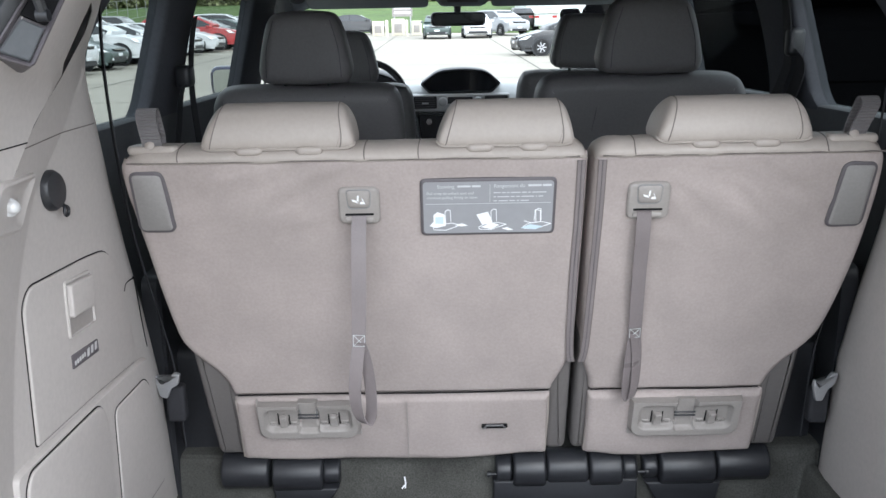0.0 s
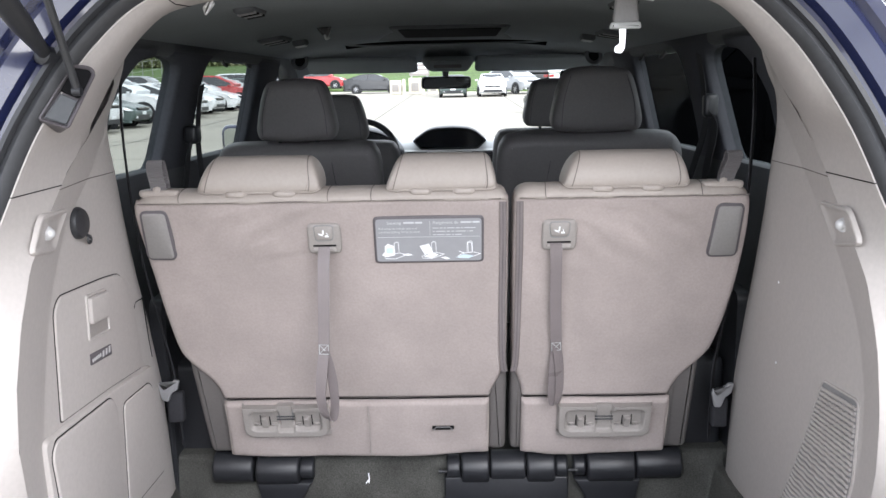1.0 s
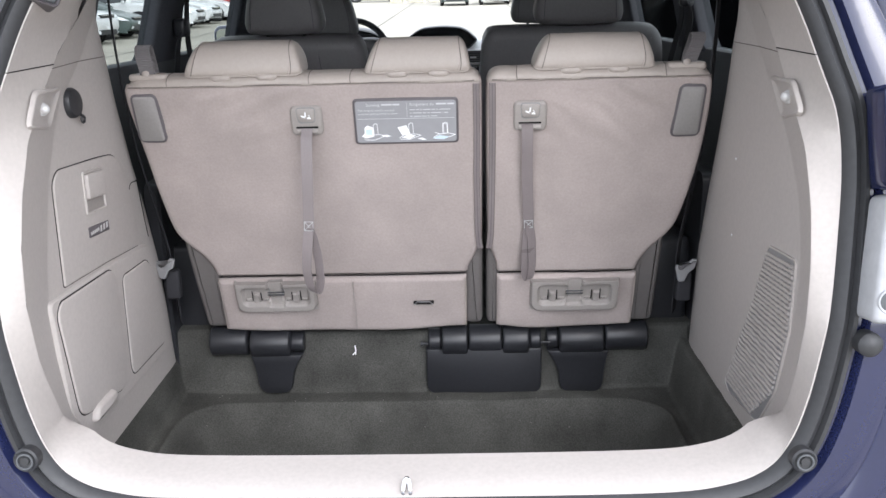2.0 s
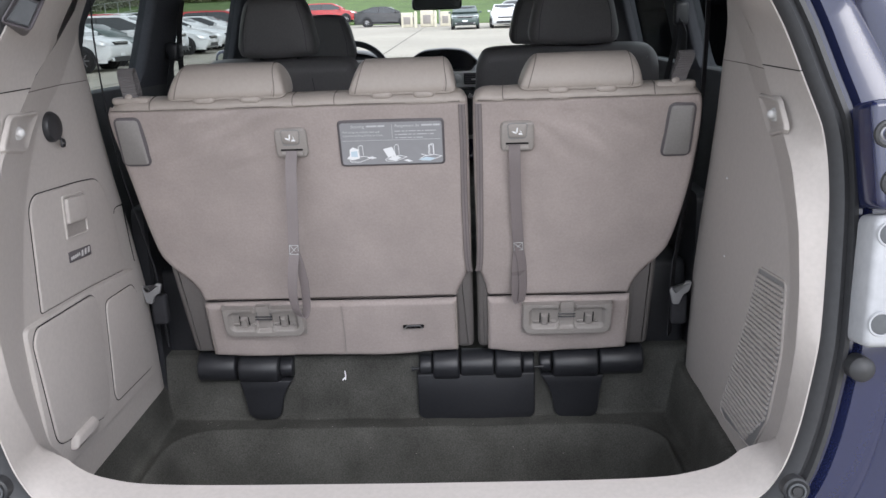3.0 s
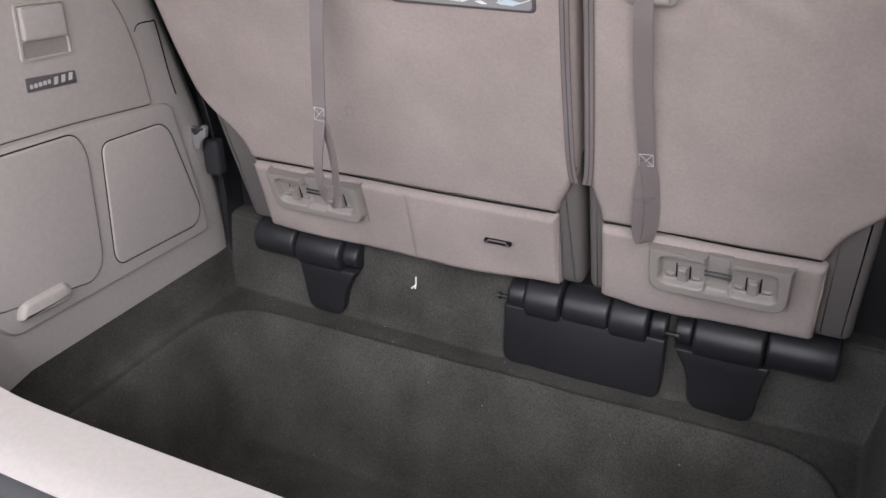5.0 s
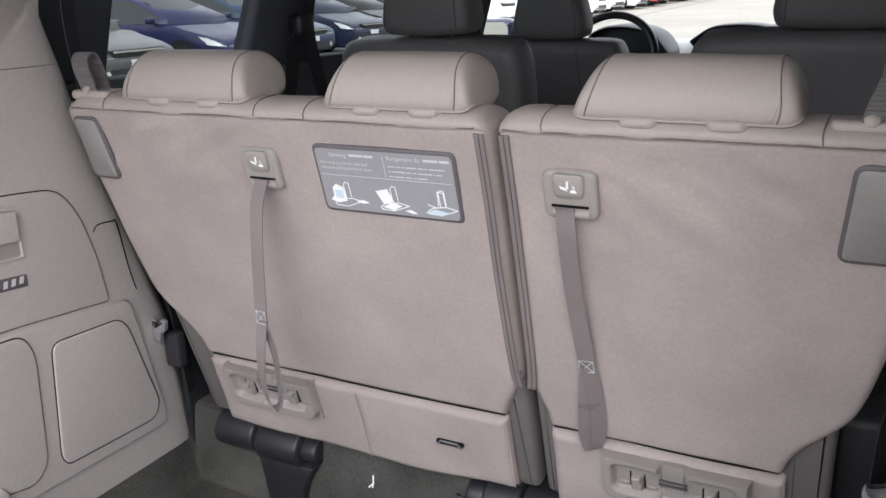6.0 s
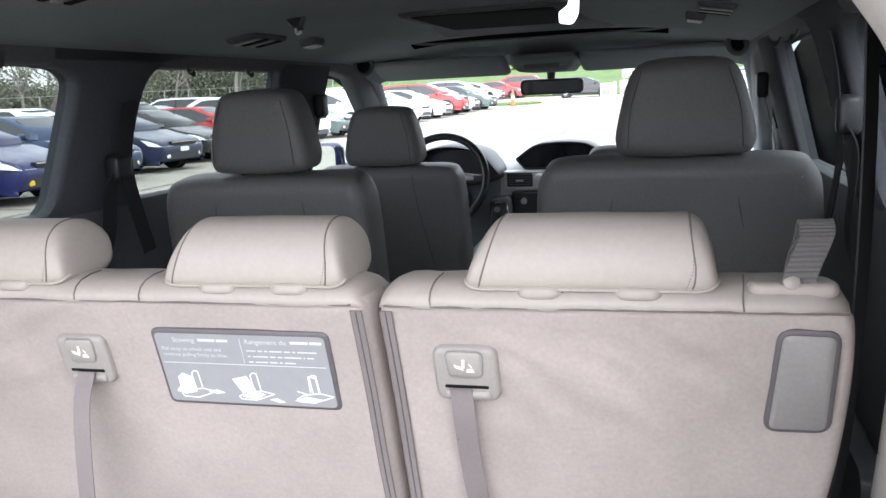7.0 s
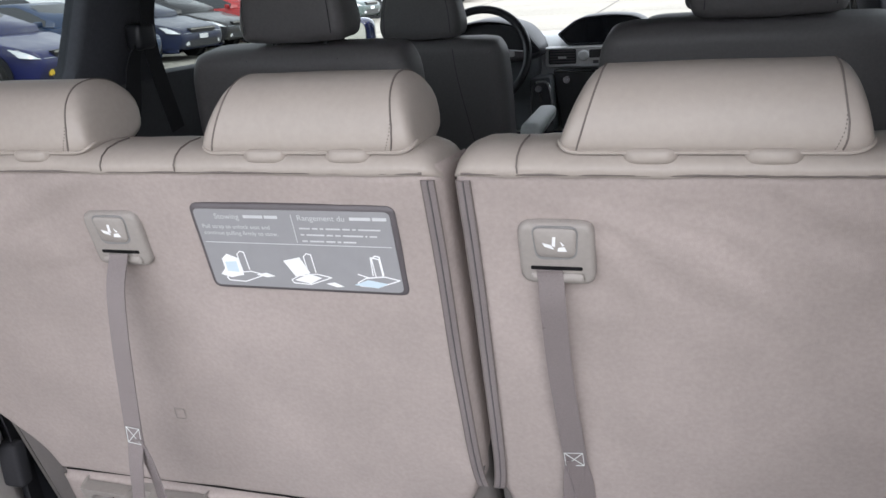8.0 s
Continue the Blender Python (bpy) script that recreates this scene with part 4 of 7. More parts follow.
def lettering(text, x, s, size):
    cu = bpy.data.curves.new("lettering", "FONT")
    cu.body, cu.size = text, size
    ob = bpy.data.objects.new("lettering_source", cu)
    scene.collection.objects.link(ob)
    bpy.context.view_layer.update()
    me = bpy.data.meshes.new_from_object(ob.evaluated_get(bpy.context.evaluated_depsgraph_get()))
    bpy.data.objects.remove(ob)
    me.transform(SEAT @ Matrix.Translation((x, s, 0.0062)))
    me.materials.clear()
    me.materials.append(PRINTINK)
    me.name = "lettering"
    return part("lettering", me, None, plate, "white lettering")


lettering("Stowing", -0.106, 0.6175, 0.0092)
bar(-0.0715, 0.6188, 0.0225, 0.0034)
bar(-0.0470, 0.6188, 0.0150, 0.0034)
lettering("Rangement du", -0.010, 0.6175, 0.0092)
bar(0.0485, 0.6188, 0.0225, 0.0034)
bar(0.0730, 0.6188, 0.0150, 0.0034)
lettering("Pull strap to unlock seat and", -0.124, 0.6055, 0.0070)
lettering("continue pulling firmly to stow.", -0.124, 0.5975, 0.0070)
for k, words in enumerate(((0.014, 0.008, 0.006, 0.018, 0.010, 0.006, 0.026), (0.006, 0.022, 0.009, 0.008, 0.024, 0.004, 0.010), (0.008, 0.018, 0.012, 0.006, 0.016))):
    x = -0.010
    for w in words:
        bar(x, 0.6068 - 0.0078 * k, w - 0.0022, 0.0015)
        x += w + 0.0006
bar(-0.126, 0.5870, 0.214, 0.0006)
bar(-0.0165, 0.590, 0.0006, 0.034)


def stroke(pts, w=0.0011, mat_=WHITEINK):
    bm = bmesh.new()
    for (x0, s0), (x1, s1) in zip(pts, pts[1:]):
        d = Vector((x1 - x0, s1 - s0)).normalized()
        n_ = Vector((-d.y, d.x)) * w / 2
        slab(bm, [(x0 - n_.x, s0 - n_.y), (x1 - n_.x, s1 - n_.y), (x1 + n_.x, s1 + n_.y), (x0 + n_.x, s0 + n_.y)], [(0, 0.005), (0, 0.0061)], SEAT)
    return part("line_drawing", bm, mat_, plate)


for ox, kind in ((-0.122, 0), (-0.043, 1), (0.034, 2)):
    stroke([(ox + 0.030, 0.549), (ox + 0.029, 0.572), (ox + 0.033, 0.576), (ox + 0.038, 0.575), (ox + 0.039, 0.552)])
    stroke([(ox + 0.010, 0.537), (ox + 0.030, 0.536), (ox + 0.056, 0.546), (ox + 0.040, 0.550), (ox + 0.018, 0.547), (ox + 0.008, 0.541), (ox + 0.010, 0.537)])
    if kind == 0:
        print_on([(ox + 0.002, 0.545), (ox + 0.014, 0.541), (ox + 0.030, 0.545), (ox + 0.028, 0.567), (ox + 0.016, 0.572), (ox + 0.009, 0.566), (ox + 0.009, 0.553)])
        print_on([(ox + 0.012, 0.550), (ox + 0.026, 0.549), (ox + 0.026, 0.563), (ox + 0.012, 0.562)], PALEBLUE, 0.0066)
        print_on([(ox + 0.046, 0.546), (ox + 0.058, 0.543), (ox + 0.068, 0.545), (ox + 0.058, 0.549)])
    elif kind == 1:
        print_on([(ox + 0.004, 0.566), (ox + 0.024, 0.571), (ox + 0.032, 0.551), (ox + 0.014, 0.546)])
        print_on([(ox + 0.012, 0.541), (ox + 0.030, 0.537), (ox + 0.044, 0.545), (ox + 0.030, 0.550)])
        print_on([(ox + 0.048, 0.538), (ox + 0.060, 0.534), (ox + 0.068, 0.535), (ox + 0.058, 0.540)])
    else:
        stroke([(ox + 0.010, 0.552), (ox + 0.022, 0.548), (ox + 0.038, 0.550), (ox + 0.037, 0.572), (ox + 0.028, 0.574), (ox + 0.027, 0.551)])
        print_on([(ox + 0.004, 0.538), (ox + 0.030, 0.535), (ox + 0.042, 0.541), (ox + 0.020, 0.545)], PALEBLUE)
# a small sewn tag on the cloth
part("tag_stitch", seam([(-0.262, 0.305), (-0.248, 0.305), (-0.246, 0.322), (-0.260, 0.323), (-0.262, 0.305)], 0.0036, 0.0005), GREYPL, big)
# folded belt tongues standing out of the seats' top corners
for seat_, x, lean in ((big, -0.578, -0.004), (small, 0.593, 0.017)):
    bm = bmesh.new()
    core = smooth_loop([(x, -0.176, 1.262), (x + lean * 0.3, -0.181, 1.285), (x + lean * 0.7, -0.186, 1.306), (x + lean, -0.186, 1.322), (x + lean, -0.178, 1.331), (x + lean, -0.166, 1.329), (x + lean * 0.9, -0.158, 1.312), (x + lean * 0.6, -0.152, 1.29), (x + lean * 0.4, -0.148, 1.262)], 12, False)
    mid_ = Vector((x + lean, -0.170, 1.30))
    path = []
    for i, p in enumerate(core):
        p = Vector(p)
        o = Vector((0, p.y - mid_.y, (p.z - mid_.z) * 0.3)).normalized()
        path.append(p + o * (0.0007 if i % 3 == 0 else -0.0003))
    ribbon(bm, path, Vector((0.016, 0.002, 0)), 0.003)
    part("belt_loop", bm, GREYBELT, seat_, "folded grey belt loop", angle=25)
    bm = bmesh.new()
    slab(bm, fillet([(x - 0.040, -0.184), (x + 0.036, -0.184), (x + 0.042, -0.172), (x + 0.034, -0.140), (x - 0.038, -0.140), (x - 0.046, -0.172)], 0.012, 4), [(i, 1.256 + w) for i, w in pillow(0.0160, 0.007)], Matrix.Identity(4))
    part("belt_bezel", bm, LEATHER, seat_, "oval plastic belt guide")
    bm = bmesh.new()
    lathe(bm, (x - 0.004, -0.181, 1.273), (0, -1, 0.5), [(0.008, 0), (0.008, 0.002), (0.005, 0.004), (0.001, 0.005)], 14)
    part("button", bm, LEATHER, seat_, "pale stop button")

# ---------------------------------------------------------------- black seat hinges
def hinge(parts_, plates, root):
    for x0, x1, z0, z1, deep in parts_:
        bm = bmesh.new()
        zc, r = (z0 + z1) / 2, (z1 - z0) / 2
        rows = []
        for x, k in ((x0, 0.90), (x0 + 0.003, 0.98), (x0 + 0.006, 1.0), (x1 - 0.006, 1.0), (x1 - 0.003, 0.98), (x1, 0.90)):
            rows.append([Vector((x, 0.045 - deep * k * math.cos(a), zc + r * k * math.sin(a))) for a in np.linspace(-1.75, 1.75, 15)])
        loft(bm, [r_ + [Vector((r_[0].x, 0.06, zc + r * 0.9)), Vector((r_[0].x, 0.06, zc - r * 0.9))] for r_ in rows], True, True, True)
        part("hinge_knuckle", bm, BLACKPL, root, "black plastic hinge cover", angle=50)
    for pts, r in plates:
        bm = bmesh.new()
        tilt = M4((0, 0.020, 0), (1, 0, 0), (0, 0.0, 1), (0, -1, 0.0))
        slab(bm, fillet(pts, r, 5), [(0.0, -0.03), (0.0, 0.005), (0.0015, 0.008), (0.004, 0.0095)], tilt)
        part("hinge_plate", bm, BLACKPL, root, "black plastic hinge plate lying on the carpet")
    return root


hinge([(-0.569, -0.470, 0.512, 0.592, 0.045), (-0.462, -0.357, 0.505, 0.590, 0.050), (-0.357, -0.322, 0.520, 0.575, 0.035)],
      [([(-0.464, 0.520), (-0.452, 0.47), (-0.446, 0.410), (-0.360, 0.408), (-0.355, 0.47), (-0.325, 0.520)], [0, 0.03, 0.03, 0.03, 0.03, 0])], big)
mid_h = big
hinge([(0.006, 0.040, 0.515, 0.575, 0.036), (0.042, 0.110, 0.505, 0.590, 0.050), (0.113, 0.199, 0.508, 0.584, 0.042), (0.202, 0.270, 0.505, 0.590, 0.050), (0.272, 0.302, 0.515, 0.575, 0.036)],
              [([(0.000, 0.530), (0.000, 0.402), (0.303, 0.400), (0.303, 0.530)], [0, 0.028, 0.028, 0])], big)
hinge([(0.316, 0.346, 0.520, 0.575, 0.035), (0.349, 0.464, 0.505, 0.590, 0.050), (0.468, 0.578, 0.512, 0.592, 0.045)],
      [([(0.318, 0.522), (0.348, 0.47), (0.353, 0.402), (0.464, 0.400), (0.468, 0.470), (0.478, 0.520)], [0, 0.03, 0.03, 0.03, 0.03, 0])], small)
for x0, x1, xe in ((-0.010, 0.006, -0.010), (0.302, 0.318, 0.322)):
    bm = bmesh.new()
    tube(bm, [(x0, 0.012, 0.546), (x1, 0.012, 0.546)], 0.0038, 10)
    lathe(bm, (xe, 0.012, 0.546), (1, 0, 0), [(0.0065, -0.003), (0.0065, 0.003)], 10)
    part("hinge_pin", bm, BLACKPL, mid_h, "black hinge pin")
bm = bmesh.new()
for pts in ([(-0.186, 0.010, 0.545), (-0.184, 0.006, 0.532), (-0.185, 0.004, 0.522)], [(-0.184, 0.006, 0.530), (-0.192, 0.002, 0.522)]):
    tube(bm, pts, 0.0016, 5)
tagged(part("loose_thread", bm, WHITEINK), "white frayed thread lying on the carpet", "thread")

rng = random.Random(11)
verts, faces = [], []
for _ in range(150):
    x, y = rng.uniform(-0.6, 0.6), rng.uniform(-0.58, 0.02)
    c = Vector((x, y, carpet_z(x, y) + 0.0015))
    a = rng.uniform(0, math.pi)
    d = Vector((math.cos(a), math.sin(a), 0)) * rng.uniform(0.0006, 0.0022)
    n_ = Vector((-d.y, d.x, 0)).normalized() * rng.uniform(0.0003, 0.0008)
    i = len(verts)
    verts += [c - d - n_, c + d - n_, c + d + n_, c - d + n_, c + Vector((0, 0, 0.0009))]
    faces += [(i, i + 1, i + 4), (i + 1, i + 2, i + 4), (i + 2, i + 3, i + 4), (i + 3, i, i + 4)]
me = bpy.data.meshes.new("lint")
me.from_pydata(verts, [], faces)
me.materials.append(GREYPL)
tagged(part("lint", me, None), "pale lint and crumbs scattered on the carpet", "lint", kind="stuff")

# ---------------------------------------------------------------- fittings on the side trims
def on_wall(m, outline, prof, r=0.0, n=4, bm=None):
    pts = outline if area(outline) > 0 else outline[::-1]
    return slab(bm or bmesh.new(), fillet(pts, r, n) if r else pts, prof, m)


def lid(name, m, outline, r, label, category, proud=0.0045):
    """A flush lid: a dark joint round a slightly proud panel with a rounded edge."""
    root = thing(name, m @ Vector((sum(p[0] for p in outline) / len(outline), min(p[1] for p in outline), 0)), label, category)
    part("joint", on_wall(m, outline, [(-0.0021, -0.008), (-0.0021, 0.0008)], r), GAP, root)
    part("panel", on_wall(m, outline, [(0, -0.008), (0.0, proud - 0.002), (0.0015, proud - 0.0004), (0.004, proud)], r), BEIGE, root, "beige moulded panel")
    return root


vac = lid("access_lid", LEFT, [(-0.520, 0.901), (-0.308, 0.888), (-0.128, 0.872), (-0.143, 0.971), (-0.168, 1.052), (-0.203, 1.102), (-0.291, 1.111), (-0.480, 1.121), (-0.505, 1.100)],
          [0.006, 0.0, 0.01, 0.03, 0.03, 0.03, 0.03, 0.03, 0.03], "beige hinged access lid with a latch and a dark badge", "access lid")
part("latch_frame", on_wall(LEFT, [(-0.386, 1.010), (-0.290, 1.004), (-0.290, 1.090), (-0.382, 1.097)], [(-0.003, 0.0), (-0.001, 0.0075), (0.002, 0.008), (0.004, 0.0045), (0.006, 0.001)], 0.006), BEIGE, vac)
latch_p = part("latch", on_wall(LEFT, [(-0.379, 1.040), (-0.294, 1.034), (-0.294, 1.086), (-0.376, 1.092)], [(0, 0.0), (0, 0.011), (0.0015, 0.013), (0.004, 0.0136)], 0.006), BEIGE, vac, "beige paddle latch")
part("latch_recess", on_wall(LEFT, [(-0.379, 1.013), (-0.295, 1.008), (-0.295, 1.033), (-0.378, 1.039)], [(0, 0.002), (0, 0.0052)], 0.004), GREYPL, vac)
badge = part("badge", on_wall(LEFT, [(-0.389, 0.962), (-0.291, 0.954), (-0.291, 0.975), (-0.388, 0.984)], [(0, 0.003), (0, 0.0062), (0.001, 0.0068)], 0.002), LABELEDGE, vac, "dark badge with pale shapes")
for y0, w in ((-0.384, 0.006), (-0.376, 0.007), (-0.367, 0.007), (-0.358, 0.007), (-0.349, 0.006)):
    part("badge_shape", on_wall(LEFT, rect(y0, 0.966, y0 + w, 0.973), [(0, 0.005), (0, 0.0072)], 0.002), SILVERPL, badge)
for y0 in (-0.338, -0.323, -0.308):
    part("badge_shape", on_wall(LEFT, [(y0, 0.962), (y0 + 0.008, 0.962), (y0 + 0.011, 0.974), (y0 + 0.003, 0.974)], [(0, 0.005), (0, 0.0072)]), SILVERPL, badge)
# raised lower moulding with two lids
bm = on_wall(LEFT, [(-0.600, 0.896), (-0.308, 0.882), (-0.085, 0.864), (-0.030, 0.605), (-0.032, 0.570), (-0.520, 0.578), (-0.585, 0.66)], [(0, -0.01), (0, 0.004), (0.004, 0.009), (0.012, 0.010)], 0.02)
structure("trim_lower_moulding", bm, BEIGE, "raised beige lower moulding on the side trim", "trim")
LEFT2 = M4((-0.658, 0, 0), (0, 1, 0), (0, 0, 1), (1, 0, 0))
low = lid("access_lid", LEFT2, [(-0.555, 0.640), (-0.400, 0.613), (-0.345, 0.602), (-0.316, 0.630), (-0.305, 0.835), (-0.322, 0.874), (-0.565, 0.886), (-0.585, 0.865)], [0.03, 0.01, 0.02, 0.03, 0.02, 0.02, 0.012, 0.02], "beige lower storage lid with a moulded pull", "access lid")
bm = on_wall(LEFT2, [(-0.512, 0.606), (-0.410, 0.598), (-0.398, 0.614), (-0.410, 0.634), (-0.498, 0.634)], [(0.0, -0.006), (-0.001, 0.006), (0.003, 0.013), (0.008, 0.015)], 0.010)
part("pull", bm, BEIGE, low, "pale moulded finger pull")
pocket = lid("access_lid", LEFT2, [(-0.276, 0.605), (-0.066, 0.598), (-0.048, 0.628), (-0.102, 0.812), (-0.122, 0.832), (-0.270, 0.839), (-0.287, 0.625)], [0.012, 0.03, 0.02, 0.04, 0.02, 0.02, 0.03], "beige recessed side panel beside the seat", "access lid", 0.003)
bm = bmesh.new()
tube(bm, [(-0.6685, y, z) for y, z in smooth_loop([(-0.140, 1.008), (-0.128, 1.019), (-0.095, 1.018), (-0.084, 1.010), (-0.070, 0.92), (-0.059, 0.872)], 4, False)], 0.0014, 5)
structure("trim_side_joint", bm, GAP, "thin dark joint round a narrow side panel", "joint")
# round black socket cap on a tether
cap = thing("socket_cap", (-0.660, -0.392, 1.205), "round black rubber socket cap on the side trim", "socket cap")
bm = bmesh.new()
lathe(bm, (-0.670, -0.376, 1.236), (1, -0.06, 0.05), [(0.030, 0.0), (0.030, 0.008), (0.026, 0.014), (0.012, 0.017), (0.001, 0.018)], 28)
part("cap", bm, BLACKPL, cap)
bm = bmesh.new()
ring(bm, (-0.654, -0.360, 1.202), (1, 0, 0), 0.007, 0.0025, 16, 6)
tube(bm, smooth_loop([(-0.656, -0.368, 1.214), (-0.654, -0.362, 1.208), (-0.654, -0.353, 1.204)], 4, False), 0.003, 6)
part("tether", bm, BLACKPL, cap)


def wall_patch(side, outline, prof, r=0.01, n=4):
    """A moulded patch that follows the trim, from a (y, z) outline and (inset, proud) pairs."""
    loop = fillet(outline, r, n)
    fine = []
    for i, p in enumerate(loop):
        q_ = loop[(i + 1) % len(loop)]
        m_ = max(1, int(math.dist(p, q_) / 0.012))
        fine += [(p[0] + (q_[0] - p[0]) * j / m_, p[1] + (q_[1] - p[1]) * j / m_) for j in range(m_)]
    if area(fine) < 0:
        fine.reverse()
    cy, cz = sum(p[0] for p in fine) / len(fine), sum(p[1] for p in fine) / len(fine)
    bm = bmesh.new()
    loops_ = [[Vector((wall_x(side, y, z) - side * w, y, z)) for y, z in offset(fine, i)] for i, w in prof]
    last, w = offset(fine, prof[-1][0]), prof[-1][1]
    for k in (0.6, 0.25):
        pts = [(cy + (y - cy) * k, cz + (z - cz) * k) for y, z in last]
        loops_.append([Vector((wall_x(side, y, z) - side * w, y, z)) for y, z in pts])
    loft(bm, loops_, True, False, True)
    return bm


def screw_plate(side):
    """A shallow four-sided recess with a domed screw, across the crease of the trim."""
    root = thing("trim_fastener", (wall_x(side, -0.55, 1.2), -0.55, 1.20), "shallow beige recess with a domed bright fastener", "fastener", "trim fasteners")
    o = [(-0.606, 1.224), (-0.498, 1.208), (-0.442, 1.270), (-0.566, 1.275)] if side < 0 else [(-0.618, 1.222), (-0.508, 1.200), (-0.446, 1.262), (-0.574, 1.266)]
    part("rim", wall_patch(side, o, [(-0.006, -0.002), (-0.003, 0.0045), (0.0, 0.0055), (0.003, 0.0040), (0.008, 0.0008)], 0.012), BEIGE, root)
    bm = bmesh.new()
    yc, zc = (-0.54, 1.245) if side < 0 else (-0.553, 1.240)
    c = Vector((wall_x(side, yc, zc), yc, zc))
    ax = Vector((-side, -0.5, 0.1))
    lathe(bm, c, ax, [(0.012, -0.008), (0.012, 0.003), (0.0085, 0.005), (0.008, 0.012), (0.0055, 0.015), (0.001, 0.016)], 20)
    part("fastener", bm, SILVERPL, root, "bright domed fastener")


screw_plate(-1)
screw_plate(1)

for side in (-1, 1):
    bm = bmesh.new()
    tube(bm, [(wall_x(side, y, 1.312) - side * 0.0001, y, 1.312) for y in np.linspace(crease(side, 1.312)[1], -0.16, 12)], 0.0009, 5)
    structure("trim_seam", bm, STITCH, "dark joint between the upper and lower side trims", "joint")

# speaker grille
bm = bmesh.new()
GR = [(0.300, 0.578), (0.330, 0.566), (0.512, 0.588), (0.586, 0.690), (0.626, 0.83), (0.626, 0.962), (0.490, 0.950), (0.432, 0.818)]
grille = thing("speaker_grille", (0.683, -0.45, 0.56), "beige slatted speaker grille in the side trim", "grille")
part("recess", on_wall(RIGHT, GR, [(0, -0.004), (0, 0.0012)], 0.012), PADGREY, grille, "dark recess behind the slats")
part("rim", on_wall(RIGHT, GR, [(-0.004, -0.004), (-0.003, 0.003), (0.0, 0.0035), (0.001, 0.0)], 0.012), BEIGE, grille)
for i in range(34):
    t = (i + 0.7) / 34.6
    u0, v0 = np.interp(t, [0, 0.62, 1], [0.302, 0.434, 0.492]), np.interp(t, [0, 0.62, 1], [0.580, 0.818, 0.944])
    u1, v1 = np.interp(t, [0, 0.25, 0.62, 1], [0.470, 0.578, 0.622, 0.622]), np.interp(t, [0, 0.25, 0.62, 1], [0.584, 0.685, 0.83, 0.957])
    bm = bmesh.new()
    pts = []
    for k in np.linspace(0.015, 0.985, 19):
        pts.append(RIGHT @ Vector((u0 + (u1 - u0) * k, v0 + (v1 - v0) * k + 0.0012 * math.sin(k * (u1 - u0) * 420), 0.0020)))
    tube(bm, pts, 0.0036, 6)
    part("slat", bm, BEIGE, grille)

# a few pale chips in the plastic
for y, z in ((-0.26, 1.075), (-0.27, 0.91)):
    bm = bmesh.new()
    lathe(bm, (0.6845, y, z), (-1, 0, 0), [(0.0028, 0), (0.0022, 0.0012), (0.0005, 0.0016)], 9)
    tagged(part("paint_chip", bm, WHITEINK), "small pale chip in the side trim", "mark")

# ---------------------------------------------------------------- belts at the sides of the third row
def side_belt(side):
    root = thing("seat_belt", (side * 0.64, 0.0, 0.70), "black seat belt with a grey buckle hanging beside the seat", "seat belt", "side seat belts")
    bm = bmesh.new()
    ribbon(bm, smooth_loop([(side * 0.668, -0.10, 1.52), (side * 0.664, -0.128, 1.40), (side * 0.664, -0.112, 1.24), (side * 0.662, -0.075, 1.08), (side * 0.655, -0.015, 0.92), (side * 0.645, 0.010, 0.80), (side * 0.645, 0.03, 0.62)], 6, False), Vector((side * 0.010, 0.021, 0)), 0.002)
    part("webbing", bm, BLACKCLOTH, root)
    bx, by, bz = (-0.641, -0.030, 0.781) if side < 0 else (0.655, -0.030, 0.753)
    bm = bmesh.new()
    slab(bm, fillet([(-0.022, -0.026), (-0.006, -0.028), (0.004, -0.006), (0.020, 0.004), (0.026, 0.026), (0.012, 0.028), (-0.002, 0.012), (-0.016, 0.004), (-0.026, 0.020), (-0.030, 0.008)], 0.004), pillow(0.012, 0.003), M4((bx, by, bz), (1, 0.3 * side, 0), (0, 0, 1), (0, -1, 0)))
    part("tongue", bm, BUCKLE, root, "bright grey buckle tongue")
    bm = bmesh.new()
    block(bm, bx - 0.018, bx + 0.020, by + 0.012, by + 0.040, bz - 0.09, bz - 0.012, 0.008)
    part("buckle", bm, BLACKCLOTH, root)
    return root


for side in (-1, 1):
    side_belt(side)
    bm = bmesh.new()
    slab(bm, fillet(rect(0.035, 0.46, 0.30, 0.98), 0.03), [(0, 0.0), (0, 0.03), (0.006, 0.036)], M4((side * 0.702, 0, 0), (0, 1, 0), (0, 0, 1), (1, 0, 0)))
    structure("wall_wheel_arch_" + ("left" if side < 0 else "right"), bm, BLACKPL, "black trim over the wheel arch beside the seat", "side trim")
    bm = bmesh.new()
    block(bm, min(side * 0.575, side * 0.70), max(side * 0.575, side * 0.70), 0.10, 0.30, 0.46, 0.80, 0.02)
    structure("wall_seat_bracket_" + ("left" if side < 0 else "right"), bm, BLACKPL, "black seat bracket cover", "bracket")

